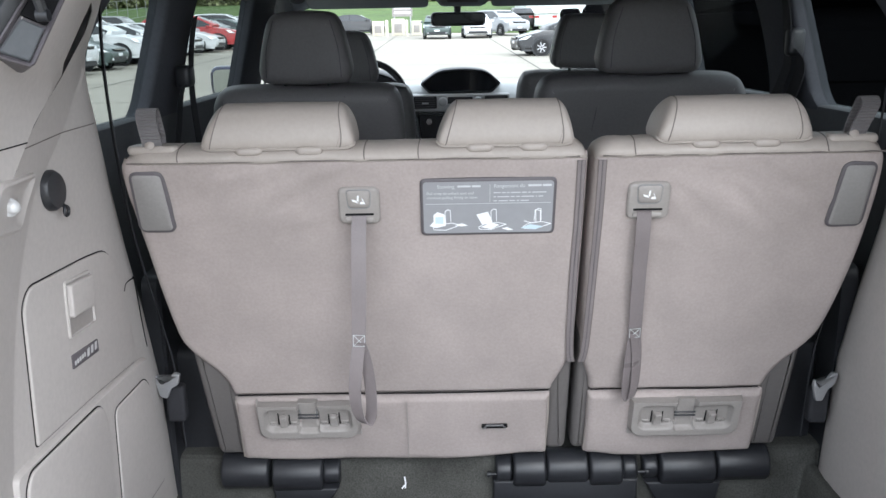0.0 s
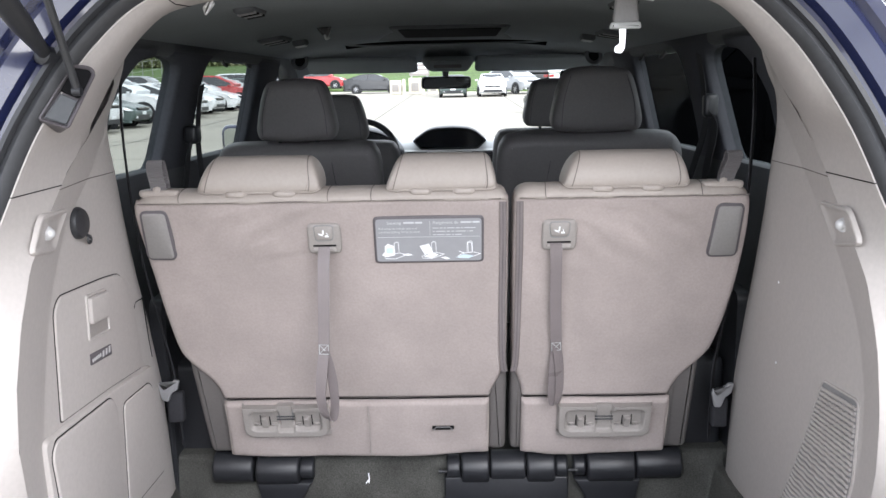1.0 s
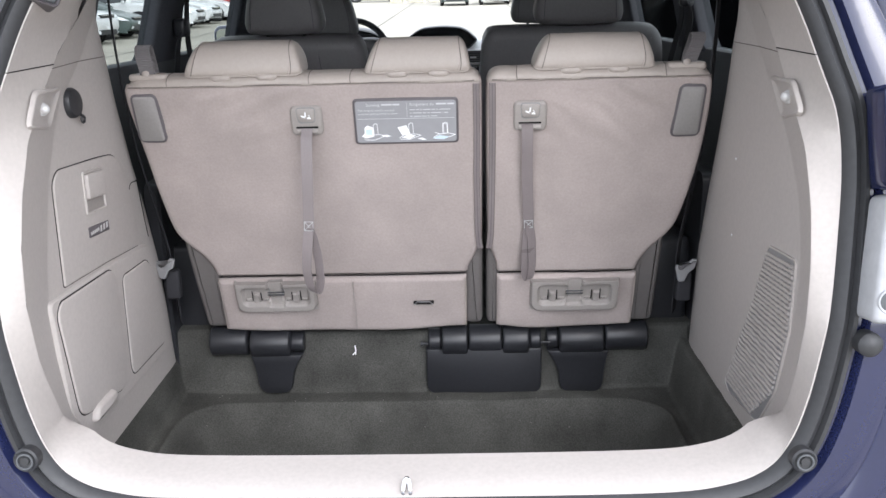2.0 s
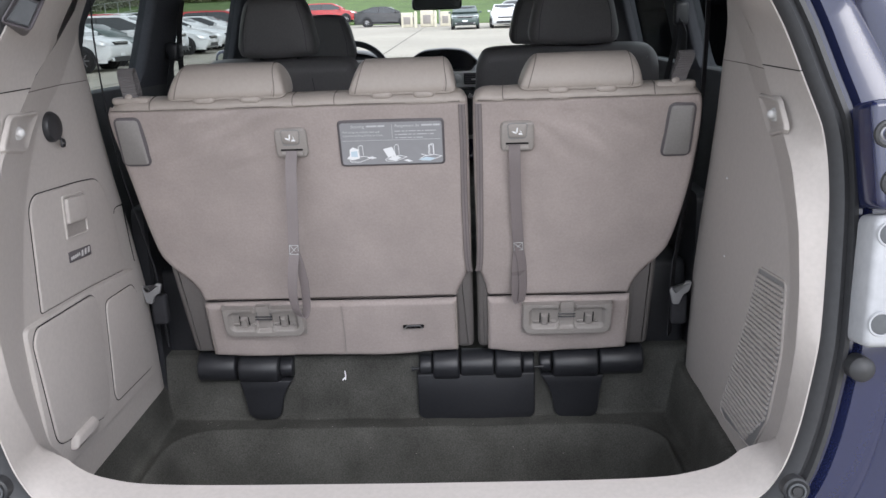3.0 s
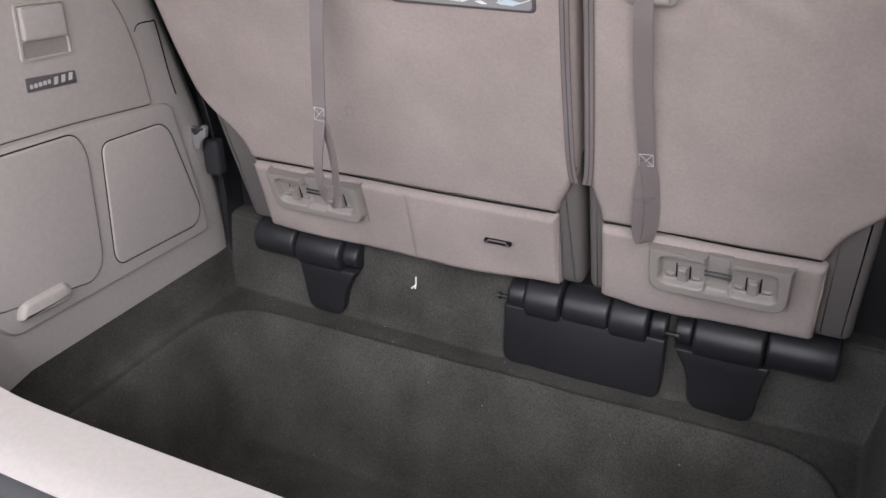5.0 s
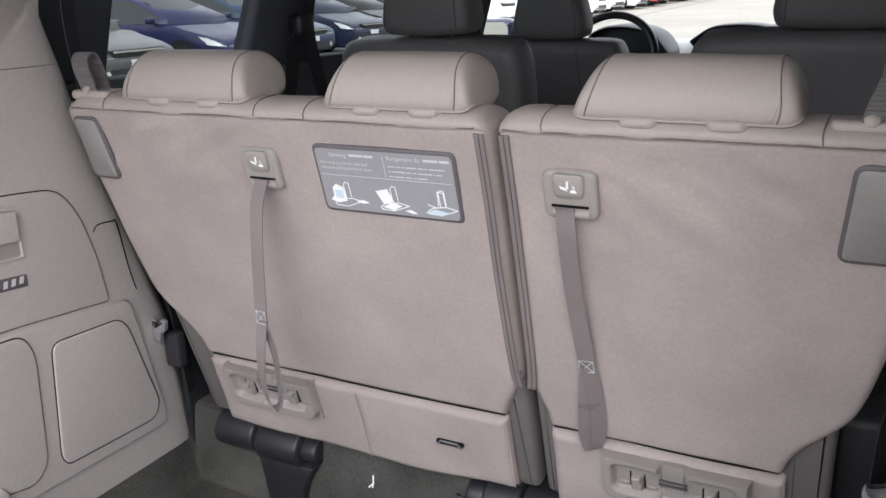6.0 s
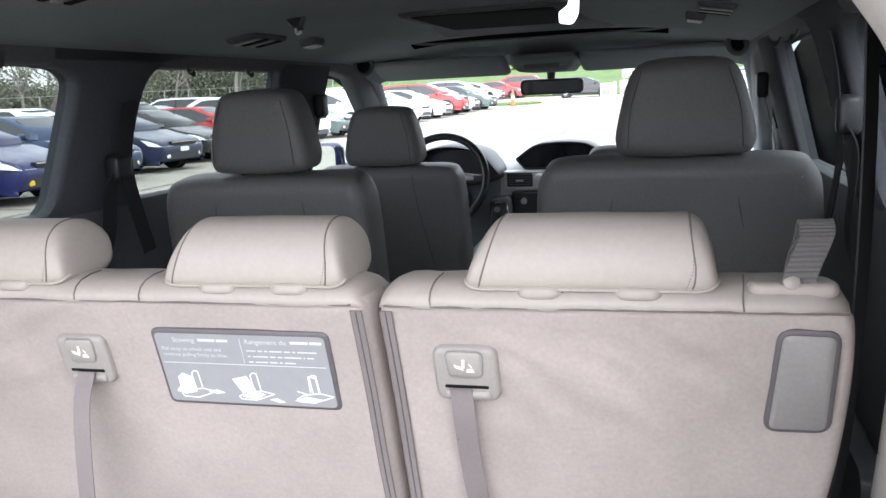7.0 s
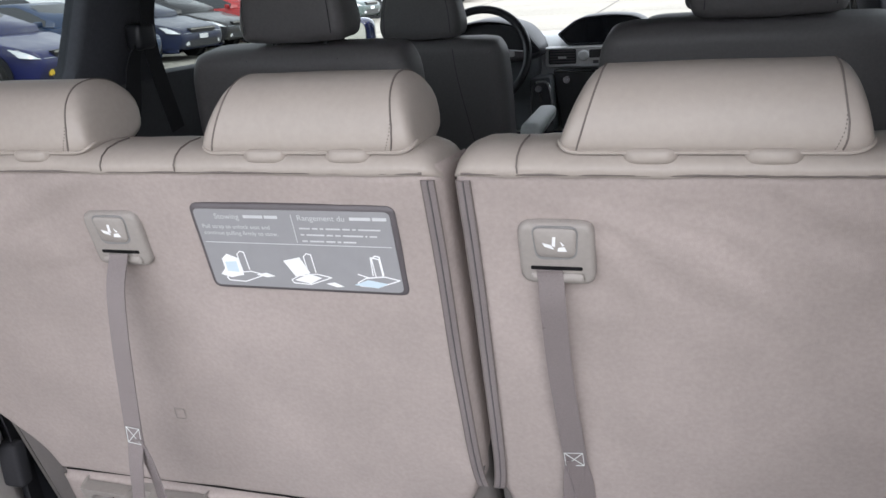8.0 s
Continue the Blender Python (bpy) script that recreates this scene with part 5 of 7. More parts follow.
# striker pocket on the sill
bm = bmesh.new()
sm = M4((-0.003, -0.775, 0.578), (1, 0, 0), (0, 1.0, 0.28), (0, -0.28, 1.0))
striker = thing("tailgate_striker", (0, -0.74, 0.58), "bright steel striker loop in a cream sill pocket", "striker")
slab(bm, fillet([(-0.055, 0.0), (0.055, 0.0), (0.048, 0.085), (-0.048, 0.085)], 0.012), [(-0.004, -0.01), (-0.002, 0.006), (0.002, 0.0065), (0.006, 0.002), (0.010, -0.004)], sm)
part("pocket", bm, BEIGE, striker, "cream moulded pocket")
bm = bmesh.new()
tube(bm, smooth_loop([sm @ Vector(p) for p in ((-0.006, 0.012, 0.0), (-0.006, 0.014, 0.022), (-0.003, 0.030, 0.030), (0.003, 0.030, 0.030), (0.006, 0.014, 0.022), (0.006, 0.012, 0.0))], 5, False), 0.0042, 8)
part("striker_loop", bm, CHROME, striker)

# rubber buffers on the painted jamb, a lamp housing with bolts at the right edge
for x, z, side in ((-0.640, 0.690, -1), (0.660, 0.672, 1)):
    b = thing("tailgate_buffer", (x, -0.80, z), "round grey rubber buffer on the navy jamb", "buffer", "tailgate buffers")
    bm = bmesh.new()
    y = open_y(z) - 0.028
    lathe(bm, (x, y, z), (0, -1, 0.1), [(0.021, -0.01), (0.021, 0.008), (0.018, 0.011), (0.015, 0.009), (0.008, 0.009), (0.007, 0.012), (0.001, 0.012)], 24)
    part("buffer", bm, RUBBER, b)
    bm = bmesh.new()
    ring(bm, (x, y - 0.012, z), (0, -1, 0.1), 0.013, 0.0018, 24, 6)
    part("ring", bm, DARKTRIM, b)
for side in (-1, 1):
    lamp = thing("tail_lamp", (side * 0.80, -0.72, 0.86), "pale tail lamp housing edge with round bolts on the jamb", "tail lamp", "tail lamps")
    bm = bmesh.new()
    m = M4((CX + side * 0.795, -0.790, 1.045), (1, 0, 0), (0, 0.19, 0.98), (0, -0.98, 0.19))
    k = side
    o = [(-0.060 * k, 0.070), (0.13 * k, 0.070), (0.13 * k, -0.128), (-0.078 * k, -0.128)]
    part("housing", on_wall(m, o, [(0, -0.05), (0, 0.0), (0.004, 0.006), (0.01, 0.008)], 0.015), LAMPGREY, lamp, "pale grey lamp housing")
    o = [(-0.072 * k, 0.240), (0.13 * k, 0.245), (0.13 * k, 0.078), (-0.060 * k, 0.078)]
    part("bracket", on_wall(m, o, [(0, -0.05), (0, 0.004), (0.004, 0.010), (0.01, 0.012)], 0.015), NAVY, lamp, "navy painted bracket")
    for u, v in ((-0.046, 0.190), (-0.036, 0.118)):
        bm = bmesh.new()
        c = m @ Vector((u * k, v, 0.008))
        lathe(bm, c, (0, -1, 0.1), [(0.0125, -0.01), (0.0125, 0.004), (0.0095, 0.006), (0.0065, 0.002), (0.006, 0.010), (0.001, 0.011)], 20)
        bolt_ = part("bolt", bm, STEEL, lamp, "bright bolt in a dark round cup")
        bm = bmesh.new()
        ring(bm, c + Vector((0, -0.004, 0)), (0, -1, 0.1), 0.0165, 0.0048, 24, 8)
        part("cup", bm, RUBBER, bolt_, "dark cup round the bolt")
    for u, v in ((-0.040, 0.042), (-0.052, -0.092)):
        bm = bmesh.new()
        lathe(bm, m @ Vector((u * k, v, 0.006)), (0, -1, 0.1), [(0.017, -0.01), (0.017, 0.003), (0.0155, 0.0036), (0.001, 0.0034)], 20)
        hole = part("hole", bm, DARKTRIM, lamp, "dark round hole")
        bm = bmesh.new()
        ring(bm, m @ Vector((u * k, v, 0.009)), (0, -1, 0.1), 0.0175, 0.0022, 24, 6)
        part("hole_rim", bm, LAMPGREY, hole)
    bm = bmesh.new()
    lathe(bm, m @ Vector((-0.062 * k, -0.168, -0.035)), (0, -1, 0.1), [(0.020, -0.02), (0.020, 0.006), (0.014, 0.013), (0.001, 0.016)], 20)
    part("plug", bm, RUBBER, lamp, "round dark rubber plug")

# ---------------------------------------------------------------- the raised tailgate
gate = thing("tailgate", (0, -0.45, 1.74), "raised navy blue tailgate overhead", "tailgate")
TG = M4((0, -0.44, 1.765), (1, 0, 0), (0, -0.93, 0.37), (0, -0.37, -0.93))
go = fillet([(-0.62, 0.0), (0.62, 0.0), (0.74, 0.45), (0.73, 1.02), (0.60, 1.12), (-0.60, 1.12), (-0.73, 1.02), (-0.74, 0.45)], 0.06)
part("inner_panel", slab(bmesh.new(), go, [(0.0, -0.06), (0, 0.0), (0.02, 0.02), (0.06, 0.03)], TG), NAVY, gate)
part("inner_trim", slab(bmesh.new(), fillet(rect(-0.60, 0.56, 0.60, 1.08), 0.05), [(0, 0.02), (0, 0.045), (0.02, 0.055)], TG), BEIGE, gate, "beige inner trim panel")
part("rear_glass", slab(bmesh.new(), fillet([(-0.54, 0.07), (0.54, 0.07), (0.62, 0.50), (-0.62, 0.50)], 0.05), [(0, 0.025), (0, 0.034)], TG), RUBBER, gate, "dark tinted rear glass")
for side in (-1,):
    bm = bmesh.new()
    foot = Vector((side * 0.560, -0.566, 1.482))
    tube(bm, [foot, foot + Vector((side * 0.008, -0.10, 0.22))], 0.0065, 8)
    tube(bm, [foot + Vector((side * 0.006, -0.08, 0.176)), foot + Vector((side * 0.02, -0.26, 0.57))], 0.010, 10)
    s_ = thing("gas_strut", (side * 0.560, -0.566, 1.47), "dark gas strut holding the tailgate up", "gas strut")
    part("rod", bm, RUBBER, s_)
    bm = bmesh.new()
    lathe(bm, (side * 0.560, -0.566, 1.478), (side, 0, 0), [(0.007, -0.007), (0.007, 0.007)], 12)
    part("ball_joint", bm, BLACKPL, s_)
for side in (-1, 1):
    bm = bmesh.new()
    tube(bm, smooth_loop([(side * 0.52, -0.42, 1.70), (side * 0.56, -0.52, 1.76), (side * 0.60, -0.70, 1.80)], 4, False), 0.018, 8)
    part("hinge_arm", bm, NAVY, gate, "navy hinge arm")

lift = thing("lift_arm", (-0.61, -0.56, 1.53), "thick dark tailgate lift arm beside the opening", "lift arm")
bm = bmesh.new()
tube(bm, [(-0.606, -0.566, 1.538), (-0.590, -0.66, 1.575), (-0.578, -0.76, 1.622), (-0.560, -0.92, 1.70)], [0.010, 0.017, 0.019, 0.019], 12)
part("arm_tube", bm, RUBBER, lift)
bm = bmesh.new()
lathe(bm, (-0.608, -0.560, 1.535), (-0.3, -1, 0.2), [(0.016, -0.02), (0.016, 0.008), (0.010, 0.012), (0.001, 0.012)], 14)
part("ball_socket", bm, BLACKPL, lift)

# the strut's pocket in the left trim: a dark rim, a darker well above and a grey ledge below
m = M4((-0.578, -0.556, 1.471), (0.795, 0.52, -0.313), (0.164, 0.313, 0.936), (0.584, -0.795, 0.163))
o = [(-0.036, -0.050), (0.008, -0.052), (0.030, 0.046), (0.022, 0.054), (-0.004, 0.050)]
pocket_ = structure("trim_strut_pocket", on_wall(m, o, [(-0.002, -0.05), (-0.002, 0.004), (0.0, 0.006), (0.003, 0.003), (0.004, -0.003)], 0.006), LABELEDGE, "dark strut pocket in the pale trim edge", "recess")
part("pocket_well", on_wall(m, [(-0.014, 0.004), (0.016, 0.000), (0.026, 0.044), (0.020, 0.050), (-0.002, 0.046)], [(0, -0.02), (0, 0.002)], 0.004), GAP, pocket_)
part("pocket_ledge", on_wall(m, [(-0.030, -0.045), (0.005, -0.047), (0.014, -0.004), (-0.013, 0.000)], [(0, -0.02), (0, 0.001), (0.002, 0.003)], 0.004), DARKTRIM, pocket_)

# ---------------------------------------------------------------- the van's outer body
van = thing("minivan", (0, 1.6, 0), "navy blue minivan with its tailgate raised", "car")
for side in (-1, 1):
    bm = bmesh.new()
    rows = []
    for y, pinch, low, top in ((-0.80, 0.035, 0.34, 1.24), (-0.70, 0.012, 0.26, 1.25), (-0.40, 0.0, 0.24, 1.255), (0.6, 0.0, 0.24, 1.24), (1.8, 0.0, 0.24, 1.21), (2.7, 0.0, 0.24, 1.13), (3.1, 0.01, 0.24, 1.07), (3.7, 0.05, 0.24, 0.98), (3.95, 0.12, 0.26, 0.90)):
        row = []
        for k, x in ((0.0, 0.93), (0.10, 0.965), (0.30, 0.985), (0.55, 0.995), (0.72, 0.980), (0.80, 0.985), (0.93, 0.960), (1.0, 0.915)):
            row.append(Vector((side * (x - pinch), y, low + (top - low) * k)))
        rows.append(row)
    loft(bm, rows, closed=False)
    part("body_side", bm, NAVY, van, angle=60)
    bm = bmesh.new()
    loft(bm, [[Vector((side * (0.80 - 0.07 * f), y, 1.565 + (1.735 - 1.565) * f - d)) for f in (0.0, 0.25, 0.6, 0.85, 1.0)] for y, d in ((-0.44, 0.02), (-0.2, 0.0), (1.6, 0.0), (2.1, 0.02), (2.45, 0.14))], closed=False)
    part("roof_rail", bm, NAVY, van, angle=60)
    for y in (0.30, 3.28):
        bm = bmesh.new()
        lathe(bm, (side * 0.965, y, 0.36), (side, 0, 0), [(0.42, 0.0), (0.42, 0.032), (0.40, 0.036), (0.05, 0.036)], 32)
        part("wheel_arch", bm, BLACKPL, van)
        bm = bmesh.new()
        lathe(bm, (side * 0.90, y, 0.335), (side, 0, 0), [(0.22, 0.0), (0.32, 0.01), (0.335, 0.04), (0.335, 0.10), (0.325, 0.125), (0.235, 0.132), (0.22, 0.12)], 32)
        wh = part("wheel", bm, RUBBER, van, "black tyre")
        bm = bmesh.new()
        lathe(bm, (side * 0.90, y, 0.335), (side, 0, 0), [(0.225, 0.06), (0.225, 0.128), (0.19, 0.118), (0.06, 0.112), (0.04, 0.122), (0.001, 0.122)], 32)
        part("rim", bm, SILVERPL, wh, "silver rim")
    bm = bmesh.new()
    slab(bm, fillet([(0.55, 0.70), (0.86, 0.74), (0.84, 0.86), (0.58, 0.80)], 0.03), [(0, -0.10), (0, 0.0), (0.01, 0.012)], M4((0, 4.02, 0), (-side, 0, 0), (0, 0, 1), (0, 1, 0)) if side > 0 else M4((0, 4.02, 0), (1, 0, 0), (0, 0, 1), (0, 1, 0)))
    part("headlamp", bm, GREYTRIM, van, "clear headlamp")
    bm = bmesh.new()
    block(bm, side * 0.975 - 0.02, side * 0.975 + 0.02, 1.15, 1.33, 0.95, 0.985, 0.012)
    part("door_handle", bm, NAVY, van)
bm = bmesh.new()
rows = []
for y, z, w in ((2.95, 1.085, 0.90), (3.3, 1.06, 0.90), (3.7, 0.99, 0.87), (3.92, 0.92, 0.82), (4.02, 0.84, 0.78)):
    rows.append([Vector((w * k, y + 0.06 * (1 - k * k), z - 0.05 * abs(k) ** 3)) for k in np.linspace(-1, 1, 13)])
loft(bm, rows, closed=False)
part("bonnet", bm, NAVY, van, angle=60)
bm = bmesh.new()
rows = []
for z, y, w in ((0.24, 3.98, 0.80), (0.34, 4.08, 0.84), (0.52, 4.11, 0.86), (0.66, 4.08, 0.85), (0.86, 4.03, 0.80)):
    rows.append([Vector((w * k, y - 0.16 * k ** 4, z)) for k in np.linspace(-1, 1, 13)])
loft(bm, rows, closed=False)
fb = part("front_bumper", bm, NAVY, van, angle=60)
bm = bmesh.new()
slab(bm, fillet([(-0.45, 0.62), (0.45, 0.62), (0.52, 0.78), (-0.52, 0.78)], 0.03), [(0, 0.0), (0, 0.05), (0.006, 0.055)], M4((0, 4.06, 0), (-1, 0, 0), (0, 0, 1), (0, 1, 0)))
part("grille", bm, BLACKPL, fb)
bm = bmesh.new()
rows = []
for z, y, w in ((0.30, -0.86, 0.88), (0.36, -0.95, 0.92), (0.48, -0.965, 0.93), (0.535, -0.95, 0.92), (0.552, -0.90, 0.90), (0.556, -0.80, 0.88)):
    rows.append([Vector((w * k, y + 0.16 * abs(k) ** 5, z)) for k in np.linspace(-1, 1, 17)])
loft(bm, rows, closed=False)
part("rear_bumper", bm, NAVY, van, "navy rear bumper", angle=60)
bm = bmesh.new()
block(bm, -0.90, 0.90, -0.84, 3.95, 0.08, 0.12, 0.01)
part("underbody", bm, BLACKPL, van)

# ---------------------------------------------------------------- second and front row seats
def cushion(bm, outline, y_back, depth, r, lean=0.12, zref=1.28, bulge=0.003, r_out=0.05):
    """A padded seat back seen from behind: an (x, z) outline with soft edges, leaning back."""
    m = M4((0, y_back + lean * zref * 0, zref), (1, 0, 0), (0, -lean, 1), (0, -1, -lean))
    pts = [(x, z - zref) for x, z in outline]
    slab(bm, smooth_loop(pts, 4), [(i, -depth + w) for i, w in pillow(depth, r, 5)], m, crown=[(k, bulge * (1 - k * k)) for k in (0.96, 0.9, 0.8, 0.68, 0.55, 0.4, 0.25, 0.1)])
    return bm


def cabin_seat(name, xc, w, y, ztop, hr_w, hr_top, hr_z0, label, group, zlow=0.72, hr_dx=0.0):
    root = thing(name, (xc, y, 0.575), label, "seat", group)
    h = w / 2
    o = [(xc - h, zlow), (xc - h * 0.6, zlow - 0.03), (xc + h * 0.6, zlow - 0.03), (xc + h, zlow), (xc + h * 1.0, (zlow + ztop) / 2), (xc + h * 0.985, ztop - 0.09), (xc + h * 0.93, ztop - 0.025), (xc + h * 0.80, ztop - 0.003),
         (xc + h * 0.4, ztop), (xc, ztop), (xc - h * 0.4, ztop), (xc - h * 0.80, ztop - 0.003), (xc - h * 0.93, ztop - 0.025), (xc - h * 0.985, ztop - 0.09), (xc - h, (zlow + ztop) / 2)]
    part("backrest", cushion(bmesh.new(), o, y, 0.13, 0.035), CHARCOAL, root, "charcoal leather seat back", angle=75)
    g, xh = hr_w / 2, xc + hr_dx
    hz = hr_top - hr_z0
    o = [(xh - g * 0.985, hr_z0 + 0.026), (xh - g * 0.88, hr_z0 + 0.004), (xh - g * 0.5, hr_z0 - 0.001), (xh, hr_z0 - 0.003), (xh + g * 0.5, hr_z0 - 0.001), (xh + g * 0.88, hr_z0 + 0.004), (xh + g * 0.985, hr_z0 + 0.026), (xh + g * 0.98, hr_z0 + hz * 0.30), (xh + g * 0.84, hr_z0 + hz * 0.72), (xh + g * 0.70, hr_z0 + hz * 0.93),
         (xh + g * 0.49, hr_top), (xh, hr_top + 0.004), (xh - g * 0.49, hr_top), (xh - g * 0.70, hr_z0 + hz * 0.93), (xh - g * 0.84, hr_z0 + hz * 0.72), (xh - g * 0.98, hr_z0 + hz * 0.30)]
    hr = part("headrest", cushion(bmesh.new(), o, y + 0.008, 0.125, 0.030, lean=0.05, zref=hr_z0), CHARCOAL, root, "charcoal leather headrest", angle=80)
    for sg in (-1, 1):
        bm = bmesh.new()
        tube(bm, [(xh + sg * 0.06, y + 0.055, ztop - 0.03), (xh + sg * 0.06, y + 0.06, hr_z0 + 0.02)], 0.006, 8)
        part("post", bm, BLACKPL, root, "black headrest post")
        bm = bmesh.new()
        tube(bm, smooth_loop([(xh + sg * g * 0.80, y - 0.0035, hr_z0 + 0.02), (xh + sg * g * 0.76, y - 0.006, hr_z0 + hz * 0.5), (xh + sg * g * 0.60, y + 0.003, hr_z0 + hz * 0.9)], 5, False), 0.0010, 5)
        part("seam", bm, BLACKPL, hr)
        bm = bmesh.new()
        tube(bm, smooth_loop([(xc + sg * h * 0.40, y + 0.004, ztop - 0.02), (xc + sg * h * 0.46, y + 0.012, ztop - 0.14), (xc + sg * h * 0.66, y + 0.06, ztop - 0.42)], 6, False), 0.0009, 5)
        part("seam", bm, BLACKPL, root)
    bm = bmesh.new()
    block(bm, xc - h, xc + h, y + 0.05, y + 0.55, 0.66, 0.80, 0.05, 4)
    part("seat_cushion", bm, CHARCOAL, root, "charcoal leather cushion")
    bm = bmesh.new()
    block(bm, xc - h * 0.8, xc + h * 0.8, y + 0.08, y + 0.48, 0.575, 0.665, 0.02)
    part("base", bm, BLACKPL, root)
    return root


sl = cabin_seat("second_row_seat", -0.463, 0.535, 0.75, 1.294, 0.252, 1.494, 1.306, "charcoal leather second-row seat with a raised headrest", "second-row seats")
cabin_seat("second_row_seat", 0.475, 0.612, 0.83, 1.306, 0.292, 1.516, 1.314, "charcoal leather second-row seat with a raised headrest", "second-row seats", hr_dx=0.021)
drv = cabin_seat("front_seat", -0.456, 0.53, 1.60, 1.237, 0.262, 1.432, 1.245, "charcoal leather driver's seat", "front seats")
cabin_seat("front_seat", 0.452, 0.52, 1.63, 1.275, 0.262, 1.482, 1.292, "charcoal leather front passenger seat", "front seats")
# pale fold-down armrest on the driver's seat
bm = bmesh.new()
slab(bm, fillet([(0.0, 0.0), (0.30, 0.02), (0.31, 0.06), (0.02, 0.05)], 0.02), [(i, w) for i, w in pillow(0.055, 0.016)], M4((-0.09, 1.30, 0.985), (0, 1, 0), (0, 0, 1), (1, 0, 0)))
part("armrest", bm, GREYTRIM, drv, "pale grey folding armrest")

# ---------------------------------------------------------------- dashboard
dash = thing("dashboard", (0, 2.7, 0.6), "pale grey and black dashboard with a hooded screen", "dashboard")
bm = bmesh.new()
prof = [(2.62, 0.86), (2.58, 0.98), (2.575, 1.075), (2.60, 1.125), (2.68, 1.165), (2.85, 1.180), (3.05, 1.150), (3.12, 1.06), (3.12, 0.7)]
loft(bm, [[Vector((x, y + 0.10 * (abs(x) / 0.8) ** 2 * (1 if i < 5 else -0.2), z - 0.02 * (abs(x) / 0.8) ** 2)) for i, (y, z) in enumerate(prof)] for x in np.linspace(-0.82, 0.82, 25)], closed=False)
part("dash_top", bm, GREYTRIM, dash, "pale grey dash panel")
bm = bmesh.new()
slab(bm, fillet([(-0.192, 1.182), (-0.150, 1.136), (0.155, 1.136), (0.200, 1.180), (0.130, 1.243), (0.02, 1.254), (-0.105, 1.245)], [0.012, 0.012, 0.012, 0.012, 0.04, 0.05, 0.04]), [(0, -0.16), (0, 0.0), (0.003, 0.005), (0.006, 0.003), (0.008, -0.012)], M4((0, 2.585, 0), (1, 0, 0), (0, 0, 1), (0, -1, 0)))
hood = part("screen_hood", bm, BLACKPL, dash, "black hood round the screen")
part("screen", slab(bmesh.new(), fillet([(-0.182, 1.180), (-0.146, 1.142), (0.150, 1.142), (0.190, 1.178), (0.126, 1.236), (0.02, 1.246), (-0.102, 1.238)], 0.02), [(0, -0.02), (0, -0.009)], M4((0, 2.585, 0), (1, 0, 0), (0, 0, 1), (0, -1, 0))), material("screen_glass", (0.010, 0.012, 0.016), 0.12, vary=0.02, bump=0.0), hood, "dark screen glass")
FM = M4((0, 2.560, 0), (1, 0, 0), (0, 0, 1), (0, -1, 0))
fas = part("centre_fascia", on_wall(FM, [(-0.236, 1.052), (0.236, 1.052), (0.240, 1.133), (-0.240, 1.133)], [(0, -0.05), (0, 0.0), (0.004, 0.006)], 0.012), SILVERPL, dash, "silver centre fascia")
for x0, x1 in ((-0.222, -0.112), (0.118, 0.228)):
    v = part("air_vent", on_wall(FM, rect(x0, 1.066, x1, 1.124), [(0, 0.002), (0, 0.0085), (0.002, 0.0095), (0.004, 0.007)], 0.006), BLACKPL, fas, "black air vent")
    for k in range(5):
        z = 1.073 + 0.0105 * k
        part("vane", on_wall(FM, rect(x0 + 0.006, z, x1 - 0.006, z + 0.004), [(0, 0.006), (0, 0.0115)]), LABELEDGE, v)
    part("slider", on_wall(FM, rect((x0 + x1) / 2 - 0.016, 1.088, (x0 + x1) / 2 + 0.016, 1.096), [(0, 0.008), (0, 0.015)], 0.002), SILVERPL, v)
part("display", on_wall(FM, rect(-0.060, 1.088, 0.060, 1.120), [(0, 0.002), (0, 0.0075)], 0.006), BLACKPL, fas, "dark climate display")
for x in (-0.082, 0.084):
    bm = bmesh.new()
    lathe(bm, (x, 2.555, 1.098), (0, -1, 0), [(0.022, 0), (0.022, 0.008), (0.019, 0.018), (0.016, 0.020), (0.001, 0.020)], 24)
    part("knob", bm, SILVERPL, fas, "silver rotary knob")
for x in (-0.045, -0.018, 0.010, 0.036):
    part("button", on_wall(FM, rect(x, 1.066, x + 0.022, 1.078), [(0, 0.004), (0, 0.009)], 0.002), LABELEDGE, fas)
part("radio_panel", on_wall(FM, [(-0.175, 0.80), (0.175, 0.80), (0.205, 1.046), (-0.205, 1.046)], [(0, -0.05), (0, 0.002), (0.004, 0.006)], 0.012), BLACKPL, dash, "black radio panel")
bm = bmesh.new()
tube(bm, [(-0.198, 2.553, 1.040), (-0.02, 2.553, 1.034), (0.196, 2.553, 1.040)], 0.006, 8)
part("chrome_strip", bm, CHROME, dash, "bright trim strip")
for x in (-0.150, 0.150):
    bm = bmesh.new()
    lathe(bm, (x, 2.555, 1.005), (0, -1, 0), [(0.018, 0), (0.018, 0.010), (0.014, 0.018), (0.001, 0.018)], 20)
    part("knob", bm, CHROME, dash, "bright rotary knob")
